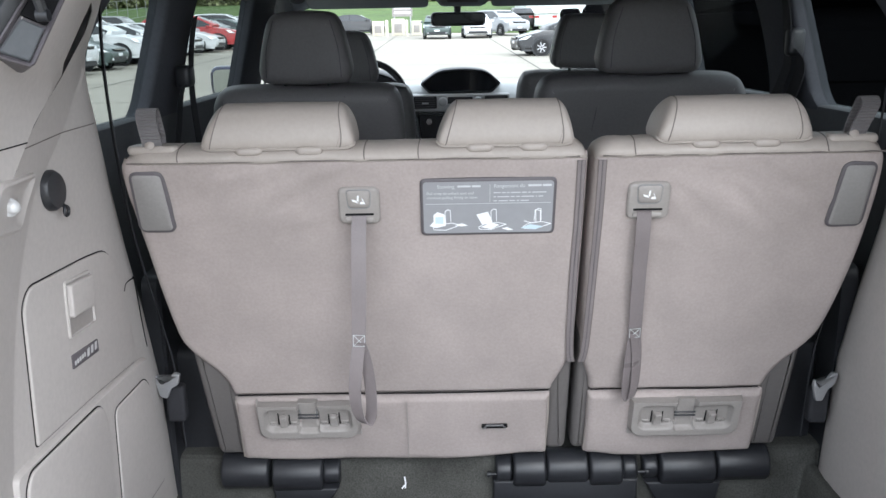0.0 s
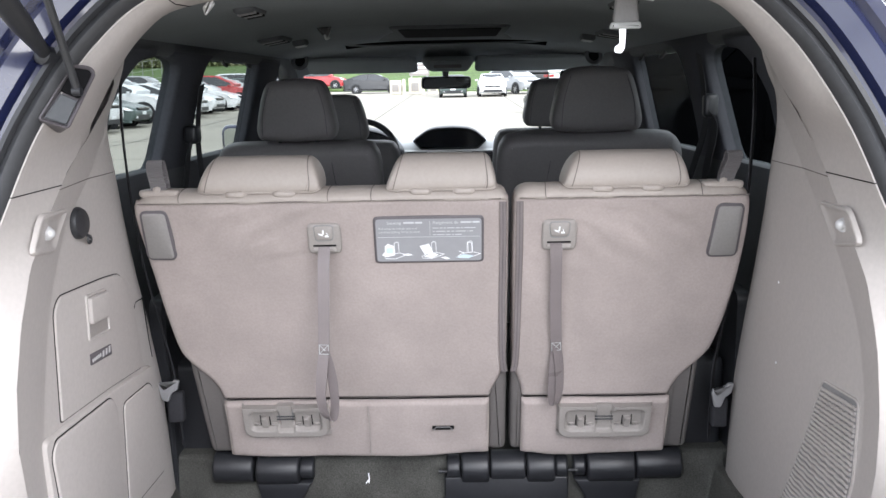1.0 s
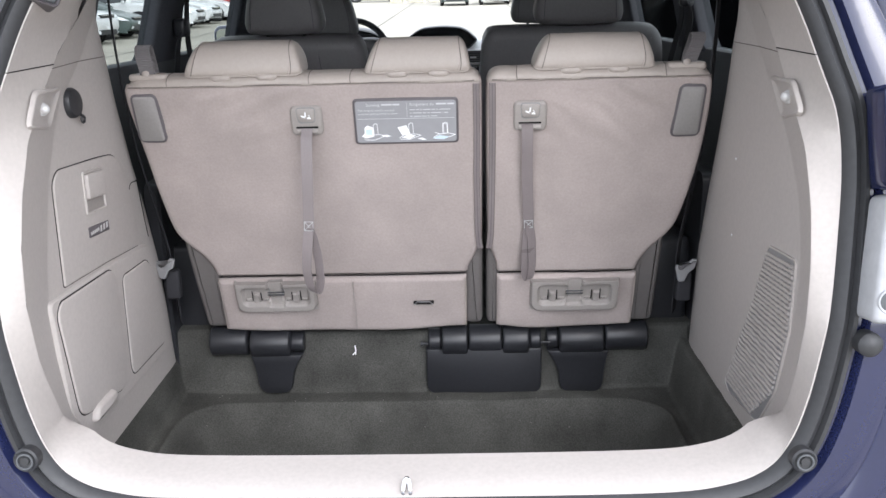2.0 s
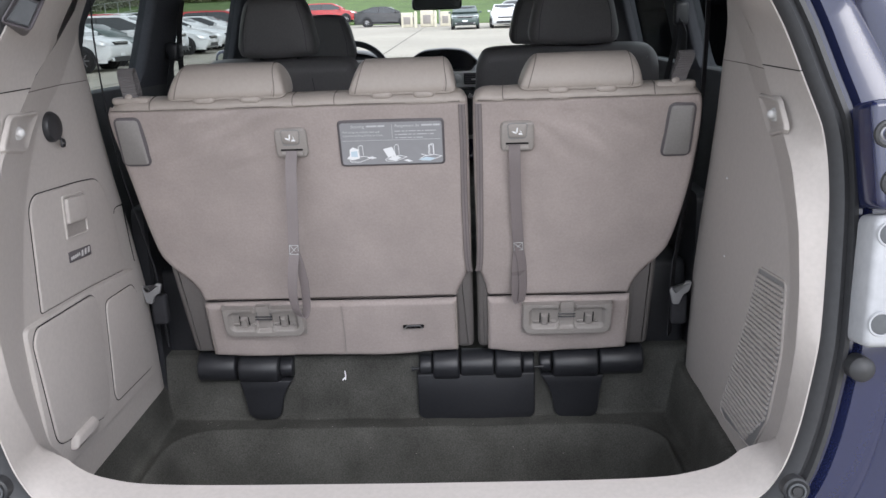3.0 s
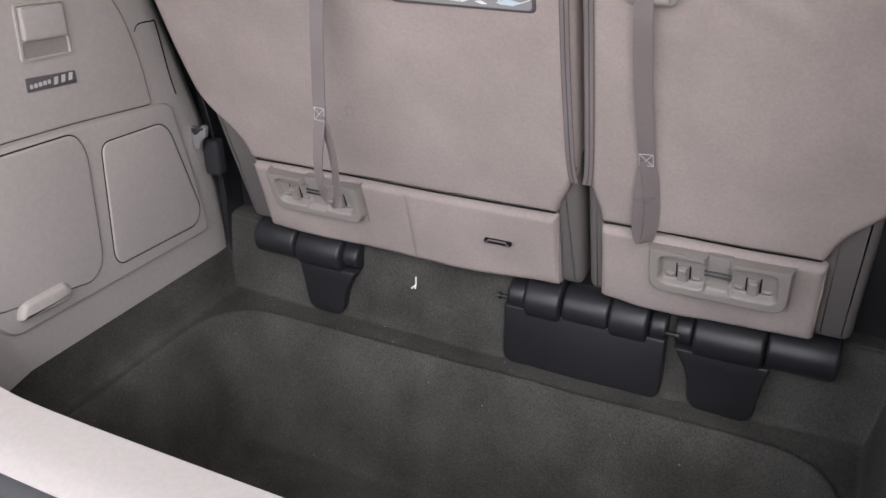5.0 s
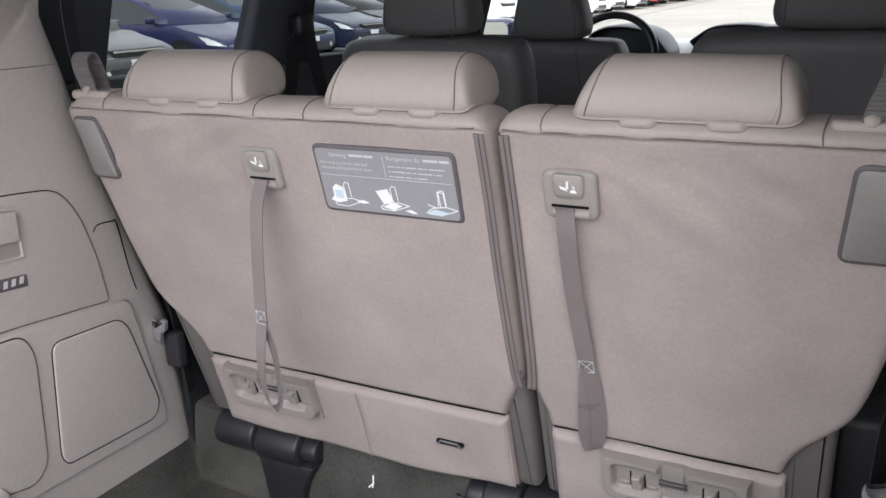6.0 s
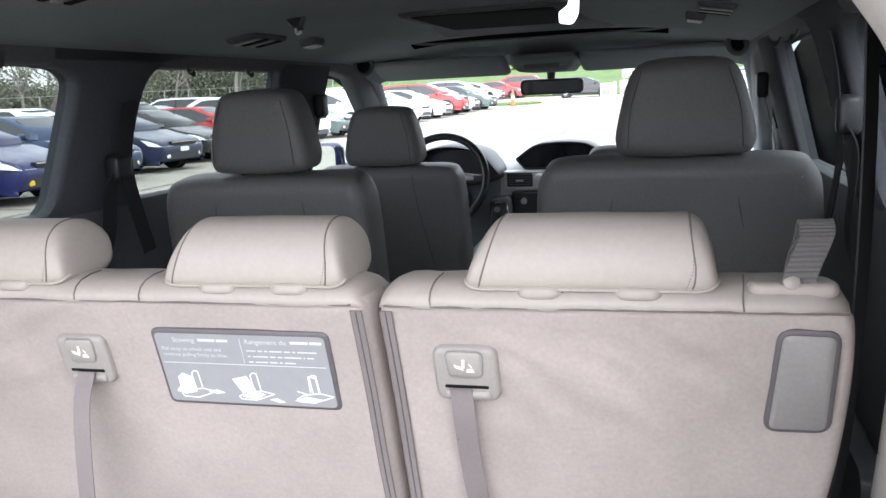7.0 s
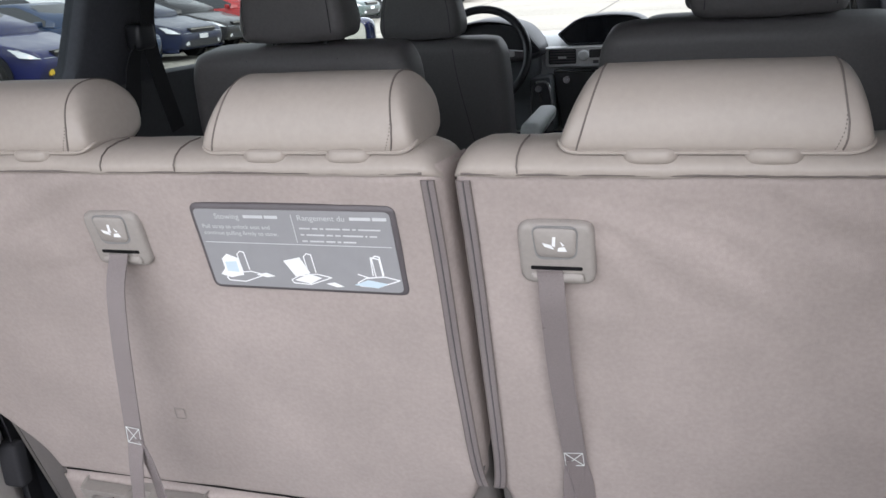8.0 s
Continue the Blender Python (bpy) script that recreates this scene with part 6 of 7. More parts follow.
# gear lever housing left of the centre
bm = bmesh.new()
slab(bm, fillet([(-0.300, 0.80), (-0.190, 0.80), (-0.205, 1.03), (-0.292, 1.02)], 0.02), [(0, -0.05), (0, 0.05), (0.006, 0.06)], FM)
part("gear_housing", bm, DARKTRIM, dash, "dark gear lever housing")
bm = bmesh.new()
tube(bm, smooth_loop([Vector((x, 2.496, z)) for x, z in ((-0.284, 0.86), (-0.205, 0.86), (-0.214, 0.985), (-0.245, 1.005), (-0.276, 0.985))], 5) + [Vector((-0.284, 2.496, 0.86))], 0.006, 8)
part("gear_surround", bm, CHROME, dash, "bright ring round the gear gate")
part("knee_panel", on_wall(FM, [(-0.66, 0.80), (-0.305, 0.80), (-0.255, 1.06), (-0.262, 1.125), (-0.66, 1.10)], [(0, -0.06), (0, -0.006), (0.006, 0.002)], 0.02), HEADLINER, dash, "grey panel below the instruments")
bm = bmesh.new()
tube(bm, smooth_loop([(-0.245, 2.49, 0.93), (-0.245, 2.46, 0.97), (-0.245, 2.43, 0.985)], 4, False), [0.008] * 8 + [0.014], 10)
part("gear_lever", bm, CHROME, dash, "bright gear lever")
bm = bmesh.new()
slab(bm, smooth_loop([(-0.60, 1.10), (-0.36, 1.085), (-0.235, 1.11), (-0.265, 1.17), (-0.32, 1.225), (-0.42, 1.252), (-0.53, 1.247), (-0.60, 1.20)], 4), [(0, -0.20), (0, 0.02), (0.006, 0.03), (0.012, 0.022), (0.02, -0.03)], M4((0, 2.50, 0), (1, 0, 0), (0, 0, 1), (0, -1, 0)))
part("instrument_hood", bm, BLACKPL, dash, "black hood over the instruments")
# steering wheel
wheel = thing("steering_wheel", (-0.432, 2.25, 0.95), "black leather steering wheel with silver switches", "steering wheel")
axis = (0, -0.92, 0.38)
bm = bmesh.new()
ring(bm, (-0.432, 2.25, 1.130), axis, 0.185, 0.0155, 48, 10)
part("rim", bm, BLACKPL, wheel)
q = Vector(axis).to_track_quat("Z", "Y").to_matrix()
wc = Vector((-0.432, 2.25, 1.130))
rt = Vector((1, 0, 0))
upv = Vector(axis).cross(rt).normalized()
if upv.z < 0:
    upv = -upv
WM = M4(wc, rt, upv, axis)
hub = part("hub", slab(bmesh.new(), fillet([(-0.085, 0.03), (-0.06, -0.075), (0.06, -0.075), (0.085, 0.03), (0.05, 0.055), (-0.05, 0.055)], 0.03), [(0, -0.03), (0, 0.0), (0.01, 0.014), (0.03, 0.02)], WM), BLACKPL, wheel)
for pts in ([(-0.175, 0.02), (-0.08, 0.03), (-0.08, -0.02), (-0.178, -0.012)], [(0.08, 0.03), (0.175, 0.02), (0.178, -0.012), (0.08, -0.02)], [(-0.035, -0.07), (0.035, -0.07), (0.028, -0.18), (-0.028, -0.18)]):
    part("spoke", on_wall(WM, pts, [(0, -0.012), (0, 0.002), (0.006, 0.008)], 0.008), LABELEDGE, wheel)
for x in (-0.135, 0.095):
    part("switch", on_wall(WM, rect(x, -0.004, x + 0.042, 0.016), [(0, 0.004), (0, 0.011), (0.003, 0.013)], 0.006), SILVERPL, wheel, "silver wheel switch")

bm = bmesh.new()
tube(bm, [wc - Vector(axis) * 0.012, wc - Vector(axis) * 0.30], [0.045, 0.06], 14)
part("column", bm, BLACKPL, wheel, "black steering column cover")

# mirror, visors, overhead console, sunroof tray, lamps, handles
MIRROR = M4((0, 2.47, 0), (0.985, 0.17, 0), (0.02, -0.11, 1), (0.17, -0.985, -0.12)) @ Matrix.Translation((0, 0, 0))
MIRROR = M4(Vector((-0.01, 2.47, 1.482)) - MIRROR.to_3x3() @ Vector((-0.01, 1.482, 0)), *(MIRROR.col[k].xyz for k in range(3)))
mir = thing("rear_view_mirror", (0, 2.45, 1.55), "black interior rear-view mirror under the roof console", "mirror")
bm = bmesh.new()
slab(bm, fillet(rect(-0.136, 1.451, 0.117, 1.513), 0.022, 5), pillow(0.03, 0.010), MIRROR)
part("shell", bm, BLACKPL, mir)
mg = bpy.data.materials.new("mirror_glass")
mg.use_nodes = True
mg.node_tree.nodes["Principled BSDF"].inputs["Metallic"].default_value = 1.0
mg.node_tree.nodes["Principled BSDF"].inputs["Roughness"].default_value = 0.03
mg.node_tree.nodes["Principled BSDF"].inputs["Base Color"].default_value = (0.55, 0.58, 0.56, 1)
part("glass", slab(bmesh.new(), fillet(rect(-0.126, 1.459, 0.107, 1.505), 0.016, 5), [(0, 0.02), (0, 0.0315)], MIRROR), mg, mir, "mirror glass")
bm = bmesh.new()
tube(bm, [(-0.01, 2.46, 1.50), (-0.01, 2.47, 1.56)], [0.014, 0.02], 10)
part("stalk", bm, BLACKPL, mir)
con = thing("roof_console", (0, 2.4, 1.54), "grey overhead console above the mirror", "console")
part("body", slab(bmesh.new(), fillet([(-0.118, 1.575), (-0.085, 1.535), (0.100, 1.533), (0.128, 1.575), (0.12, 1.60), (-0.11, 1.60)], 0.015), pillow(0.30, 0.02), M4((0, 2.42, 0), (1, 0, 0), (0, 0, 1), (0, -1, 0))), HEADLINER, con)
part("lamp_lens", slab(bmesh.new(), fillet(rect(-0.06, 1.546, 0.07, 1.562), 0.006), [(0, 0.29), (0, 0.304)], M4((0, 2.42, 0), (1, 0, 0), (0, 0, 1), (0, -1, 0))), LABELEDGE, con)
for x0, x1 in ((-0.665, -0.140), (0.134, 0.695)):
    v = thing("sun_visor", ((x0 + x1) / 2, 2.33, 1.56), "grey cloth sun visor folded up to the roof", "sun visor", "sun visors")
    bm = bmesh.new()
    slab(bm, fillet(rect(x0, 0.0, x1, 0.17), 0.03, 5), pillow(0.022, 0.010), M4((0, 2.315, 1.548), (1, 0, 0), (0, -0.94, 0.342), (0, -0.342, -0.94)))
    part("visor", bm, HEADLINER, v)
tray = thing("sunroof_tray", (0, 1.6, 1.63), "dark sunroof surround with a dropped entertainment panel", "sunroof panel")
DOWN = lambda y, z: M4((0, y, z), (1, 0, 0), (0, -1, 0), (0, 0, -1))
bm = slab(bmesh.new(), rect(-0.52, -0.12, 0.52, 0.06), [(0, -0.02), (0, 0.0)], DOWN(2.03, 1.700))
loft(bm, [[Vector((x, y, z if z else roof_z(x, y) + 0.001)) for x in np.linspace(-0.58, 0.58, 25)] for y, z in ((2.064, 0), (2.064, 1.712), (2.09, 1.712), (2.09, 0))], closed=False)
part("shadow_gap", bm, GAP, tray, "dark slot of the sunroof shade")
bm = bmesh.new()
tube(bm, [(-0.47, 2.040, 1.662), (-0.44, 2.046, 1.654), (-0.37, 2.050, 1.650), (0.0, 2.052, 1.6505), (0.40, 2.050, 1.654), (0.465, 2.046, 1.660)], 0.0045, 8)
part("slot_rim", bm, HEADLINER, tray, "rolled cloth rim of the slot")
TILT_ROOF = M4((0, 1.96, 1.676), (1, 0, 0), (0, -1, 0.006), (0, -0.006, -1))
tp = part("panel", slab(bmesh.new(), fillet([(-0.43, 0.0), (0.33, 0.0), (0.36, 0.40), (0.33, 1.05), (-0.36, 1.05), (-0.46, 0.30)], [0.06, 0.09, 0.1, 0.12, 0.12, 0.1], 6), [(0, -0.03), (0, 0.0), (0.010, 0.009), (0.03, 0.013)], TILT_ROOF), DARKTRIM, tray, "dark grey dropped panel")
part("screen_frame", slab(bmesh.new(), fillet(rect(-0.18, 0.46, 0.23, 0.98), [0.03, 0.03, 0.05, 0.05], 5), [(0, 0.005), (0, 0.019), (0.006, 0.024), (0.016, 0.024)], TILT_ROOF), DARKTRIM, tp, "dark screen surround")
part("screen_recess", slab(bmesh.new(), fillet(rect(-0.150, 0.49, 0.20, 0.95), 0.02, 4), [(0, 0.02), (0, 0.0262)], TILT_ROOF), GAP, tp, "black folded screen")
part("latch_slot", slab(bmesh.new(), fillet(rect(-0.05, 0.40, 0.03, 0.425), 0.008, 4), [(0, 0.008), (0.0, 0.0145)], TILT_ROOF), GAP, tp, "small dark finger slot")


def roof_fitting(name, x, y, z, w, d, label, category, group, lens):
    root = thing(name, (x, y, z), label, category, group)
    tilt = 0.17 if x > 0 else -0.17
    m = M4((x, y, z), (1, 0, -tilt), (0, -1, 0), (-tilt, 0, -1))
    part("body", slab(bmesh.new(), fillet(rect(-w / 2, -d / 2, w / 2, d / 2), 0.018, 4), [(0, -0.02), (0, 0.003), (0.004, 0.009), (0.010, 0.011)], m), DARKTRIM, root)
    if lens == "vent":
        for k in range(4):
            part("vane", slab(bmesh.new(), rect(-w * 0.4, -d * 0.36 + k * d * 0.2, w * 0.4, -d * 0.36 + k * d * 0.2 + d * 0.10), [(0, 0.007), (0, 0.0135)], m), PADGREY if k % 2 else GAP, root)
    elif lens == "lamp":
        part("lens", slab(bmesh.new(), fillet(rect(-w * 0.38, -d * 0.36, w * 0.38, d * 0.36), 0.008), [(0, 0.007), (0.002, 0.014)], m), GREYTRIM, root, "white lamp lens")
    return root


for side in (-1, 1):
    roof_fitting("roof_vent", side * 0.565, 1.02, 1.634, 0.085, 0.20, "grey roof air vent with a small reading lamp", "roof vent", "roof vents", "vent")
    roof_fitting("roof_lamp", side * 0.525, 1.28, 1.632, 0.05, 0.09, "small grey roof lamp", "roof lamp", "roof lamps", "lamp")
    roof_fitting("roof_vent", side * 0.43, 0.10, 1.653, 0.05, 0.15, "grey roof air vent over the rear seats", "roof vent", "roof vents", "vent")
    h = thing("pillar_speaker", (side * 0.655, 2.08, 1.585), "grey round speaker bezel above the windscreen pillar", "speaker bezel", "pillar bezels")
    bm = bmesh.new()
    ring(bm, (side * 0.678, 2.11, 1.590), (-side * 0.5, -0.75, -0.3), 0.034, 0.009, 28, 8)
    part("bezel", bm, DARKTRIM, h)
    bm = bmesh.new()
    lathe(bm, (side * 0.678, 2.115, 1.590), (-side * 0.5, -0.75, -0.3), [(0.030, 0), (0.022, 0.001), (0.018, -0.006), (0.001, -0.004)], 20)
    part("mesh", bm, GAP, h)
clip = thing("roof_clip", (-0.444, -0.186, 1.63), "small white plastic clip under the roof's edge", "clip", "roof clips")
bm = bmesh.new()
slab(bm, fillet([(-0.016, -0.008), (0.014, -0.002), (0.017, 0.012), (-0.010, 0.008)], 0.004), pillow(0.012, 0.004), M4((-0.444, -0.186, 1.635), (0.8, 0.0, 0.6), (-0.6, 0, 0.8), (0, -1, 0)))
part("body", bm, WHITEINK, clip)
clip = thing("roof_clip", (0.41, -0.235, 1.635), "small white plastic clip under the roof's edge", "clip", "roof clips")
bm = bmesh.new()
slab(bm, fillet([(-0.014, -0.006), (0.014, -0.006), (0.012, 0.006), (-0.012, 0.006)], 0.004), pillow(0.012, 0.004), M4((0.412, -0.235, 1.634), (1, 0.0, -0.2), (0.2, 0, 1), (0, -1, 0)))
part("body", bm, WHITEINK, clip)
hk = thing("coat_hook", (-0.37, 0.84, 1.66), "black hanging hook with a pale tip under the roof", "coat hook")
bm = bmesh.new()
slab(bm, fillet([(-0.028, 0.0), (0.024, 0.0), (0.020, -0.014), (0.012, -0.036), (-0.004, -0.034), (-0.022, -0.014)], 0.008), pillow(0.02, 0.006), M4((-0.37, 0.85, 1.665), (1, 0.0, 0), (0, 0, 1), (0, -1, 0)))
part("body", bm, BLACKPL, hk)
bm = bmesh.new()
tube(bm, smooth_loop([(-0.368, 0.828, 1.634), (-0.362, 0.822, 1.622), (-0.352, 0.824, 1.627)], 4, False), 0.004, 6)
part("tip", bm, GREYTRIM, hk)

# centre belt hanging from the roof
rb = thing("roof_belt", (0.385, -0.15, 1.66), "beige roof belt housing with a hanging buckle tongue", "seat belt")
part("housing", slab(bmesh.new(), fillet([(0.285, -0.02), (0.475, -0.02), (0.48, 0.13), (0.29, 0.13)], 0.02), [(0, -0.03), (0, 0.012), (0.008, 0.022)], M4((0, -0.04, 1.672), (1, 0, 0), (0, -1, 0), (0, 0, -1))), BEIGE, rb, "beige roof housing")
part("buckle_body", slab(bmesh.new(), fillet([(0.360, 1.592), (0.414, 1.592), (0.408, 1.648), (0.366, 1.648)], 0.008), pillow(0.016, 0.005), M4((0, -0.15, 0), (1, 0, 0), (0, 0, 1), (0, -1, 0))), PADGREY, rb, "beige grey buckle")
part("buckle_foot", slab(bmesh.new(), fillet([(0.354, 1.580), (0.418, 1.580), (0.416, 1.594), (0.358, 1.594)], 0.005), pillow(0.020, 0.006), M4((0, -0.148, 0), (1, 0, 0), (0, 0, 1), (0, -1, 0))), GREYTRIM, rb, "pale buckle foot")
part("tongue", slab(bmesh.new(), fillet([(0.366, 1.534), (0.380, 1.532), (0.386, 1.542), (0.388, 1.582), (0.374, 1.582), (0.376, 1.552), (0.366, 1.545)], [0.003, 0.004, 0.004, 0, 0, 0.003, 0.002], 3), [(0, 0.0), (0, 0.003)], M4((0, -0.155, 0), (1, 0, 0), (0, 0, 1), (0, -1, 0))), CHROME, rb, "bright steel tongue")
bm = bmesh.new()
tube(bm, [(-0.056, -0.362, 1.677), (0.005, -0.362, 1.6755), (0.067, -0.362, 1.678)], 0.0022, 6)
tagged(part("trim_strip", bm, CHROME), "thin bright strip along the header trim", "trim strip")

# second-row belts on the pillars
for side in (-1, 1):
    b = thing("seat_belt", (side * 0.77, 0.66, 1.20), "dark belt with its guide on the side pillar", "seat belt", "pillar belts")
    gy, gz = (-0.040, 0.028) if side < 0 else (-0.19, 0.085)
    bm = bmesh.new()
    block(bm, min(side * 0.735, side * 0.775), max(side * 0.735, side * 0.775), (0.675 if side > 0 else 0.664) + gy, (0.712 if side > 0 else 0.724) + gy, 1.285 + gz, 1.335 + gz * 1.2, 0.012)
    part("guide", bm, BLACKPL, b, "black belt guide")
    bm = bmesh.new()
    ribbon(bm, smooth_loop([(side * 0.748, 0.69 + gy, 1.31 + gz), (side * 0.762, 0.665 + gy, 1.26 + gz), (side * 0.780, 0.62, 1.17), (side * 0.80, 0.58, 1.08)], 5, False), Vector((0, 0.026, 0.008)), 0.002)
    part("webbing", bm, BLACKCLOTH, b)
    bm = bmesh.new()
    ribbon(bm, smooth_loop([(side * 0.722, 0.715 + gy, 1.46 + gz), (side * 0.735, 0.708 + gy, 1.39 + gz), (side * 0.742, 0.705 + gy, 1.31 + gz), (side * 0.748, 0.725 + gy, 1.24 + gz), (side * 0.755, 0.74, 1.13)], 5, False), Vector((0, 0.024, 0.004)), 0.002)
    part("webbing", bm, BLACKCLOTH, b)
    b = thing("seat_belt", (side * 0.77, 1.80, 1.20), "black front belt on the door pillar", "seat belt", "pillar belts")
    bm = bmesh.new()
    ribbon(bm, [(side * 0.735, 1.80, 1.44), (side * 0.765, 1.77, 1.30), (side * 0.80, 1.72, 1.02)], Vector((0, 0.022, 0.006)), 0.002)
    part("webbing", bm, BLACKCLOTH, b)
    bm = bmesh.new()
    block(bm, min(side * 0.715, side * 0.75), max(side * 0.715, side * 0.75), 1.77, 1.83, 1.41, 1.49, 0.012)
    part("guide", bm, BLACKPL, b)
    for y in (0.94, 1.26):
        hk = thing("shade_hook", (side * 0.728, y, 1.55), "small black hook over the side window", "hook", "window shade hooks")
        bm = bmesh.new()
        tube(bm, smooth_loop([(side * 0.728, y, 1.568), (side * 0.722, y, 1.555), (side * 0.715, y + 0.008, 1.548), (side * 0.718, y + 0.016, 1.556)], 4, False), 0.005, 6)
        part("hook", bm, BLACKPL, hk)
    if side > 0:
        continue
    # door mirror outside
    dm = thing("door_mirror", (side * 1.05, 2.52, 1.17), "navy door mirror with bright glass", "door mirror", "door mirrors")
    bm = bmesh.new()
    slab(bm, fillet(rect(side * 1.07 - 0.11, 1.135, side * 1.07 + 0.11, 1.285), 0.045, 5), pillow(0.10, 0.04), M4((0, 2.60, 0), (1, 0, 0), (0, 0, 1), (0, -1, 0)))
    part("shell", bm, NAVY, dm)
    part("glass", slab(bmesh.new(), fillet(rect(side * 1.07 - 0.09, 1.15, side * 1.07 + 0.09, 1.27), 0.035, 5), [(0, 0.09), (0, 0.1025)], M4((0, 2.60, 0), (1, 0, 0), (0, 0, 1), (0, -1, 0))), mg, dm, "mirror glass")
    bm = bmesh.new()
    tube(bm, [(side * 0.88, 2.64, 1.12), (side * 0.99, 2.60, 1.17)], 0.025, 8)
    part("arm", bm, NAVY, dm)

# ---------------------------------------------------------------- the car park outside
def lot_z(y):
    """The lot rises gently ahead of the van, and more steeply on the grass bank past it."""
    y = min(y, 140.0)
    return 0.018 * max(0.0, y - 22) + 0.045 * max(0.0, y - 70)


def lift(root, y):
    """Sets a thing that was built level with the van onto the slope at y."""
    root.location.z += lot_z(y)


bm = bmesh.new()
R_ = 900.0
loft(bm, [[Vector((x, y, lot_z(y))) for x in (-R_, -200, -60, -20, 0, 20, 60, 200, R_)] for y in (-R_, -200, -60, -20, 0, 22, 45, 70, 105, 140, 200, R_)], closed=False)
tagged(part("ground", bm, ASPHALT), "pale worn concrete car park", "ground", kind="structure")
JOINT = material("tar_joint", (0.10, 0.095, 0.085), 0.9, vary=0.2, scale=20, bump=0.2, fine=80)
bm = bmesh.new()
for k in range(-8, 9):
    x_ = k * 6.0 - 3
    for a, b in (((-60, k * 6.0 + 4), (40, k * 6.0 + 4.3)), ((x_, -20), (x_, 22)), ((x_, 22), (x_, 45)), ((x_, 45), (x_, 64))):
        d = (Vector(b) - Vector(a)).normalized()
        n_ = Vector((-d.y, d.x)) * 0.025
        bm.faces.new([bm.verts.new((p[0] + s_ * n_.x, p[1] + s_ * n_.y, lot_z(p[1]) + 0.008)) for p, s_ in ((a, -1), (b, -1), (b, 1), (a, 1))])
tagged(part("ground_joint", bm, JOINT), "dark tarred joints in the concrete", "joint", kind="structure")
GRASS = material("spring_grass", (0.085, 0.14, 0.035), 0.95, vary=0.35, scale=6, bump=0.6, fine=40, blotch=0.6, blotchy=0.3, depth=0.03)
for nm, pts in (("ground_verge_near", [(-15.5, 53.2), (-8.6, 53.4), (-8.0, 55.0), (-8.6, 56.8), (-15.5, 57.0)]), ("ground_verge_left", [(-36, -60), (-30, -60), (-30, 22), (-30, 45), (-30, 70), (-30, 80), (-36, 84), (-36, 70), (-36, 45), (-36, 22)])):
    bm = bmesh.new()
    slab(bm, pts if area(pts) > 0 else pts[::-1], [(0, -0.1), (0.0, 0.10), (0.12, 0.11), (0.15, 0.06)], Matrix.Identity(4))
    for v in bm.verts:
        v.co.z += lot_z(v.co.y)
    tagged(part(nm, bm, GRASS), "green grass verge at the car park's edge", "grass", kind="structure")
bm = bmesh.new()
EDGE = [(-200, 100), (-60, 88), (-4, 68), (12, 58.5), (60, 58.5), (120, 60)]
loft(bm, [[Vector((x, y0 + d, lot_z(y0 + d) + z)) for x, y0 in EDGE] for d, z in ((0, -0.05), (0, 0.06), (0.2, 0.09), (4, 0.10), (12, 0.12), (30, 0.15), (60, 0.15), (300, 0.15))], closed=False)
tagged(part("ground_verge_far", bm, GRASS), "green grass bank at the car park's far edge", "grass", kind="structure")

GLASSDARK = material("dark_window_glass", (0.018, 0.022, 0.026), 0.06, vary=0.02, bump=0.0, spec=0.9)
TYRE = material("tyre_rubber", (0.018, 0.018, 0.019), 0.85, vary=0.1, scale=60, bump=0.2, fine=200)
ALLOY = material("alloy_rim", (0.48, 0.48, 0.50), 0.3, 0.85, vary=0.04, bump=0.0)
LENS = material("lamp_lens", (0.72, 0.74, 0.76), 0.12, 0.2, vary=0.05, scale=30, bump=0.0, coat=0.8)
REDLENS = material("red_lamp_lens", (0.35, 0.015, 0.012), 0.2, vary=0.05, bump=0.0, coat=0.6)
YELLOW = material("yellow_paint", (0.62, 0.42, 0.03), 0.5, vary=0.1, scale=8, bump=0.1)
ORANGE = material("orange_plastic", (0.72, 0.14, 0.03), 0.5, vary=0.08, scale=10, bump=0.1)
PAINTS = {}


def paint(name, col, metal=0.0):
    # the stand-in van's black: darker than real paint, so its side stays unlit
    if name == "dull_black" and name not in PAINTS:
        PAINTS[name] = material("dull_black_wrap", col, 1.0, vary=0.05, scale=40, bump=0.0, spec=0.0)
    if name not in PAINTS:
        PAINTS[name] = material(name + "_car_paint", col, 0.42, metal, vary=0.03, scale=200, bump=0.0, coat=0.55)
    return PAINTS[name]


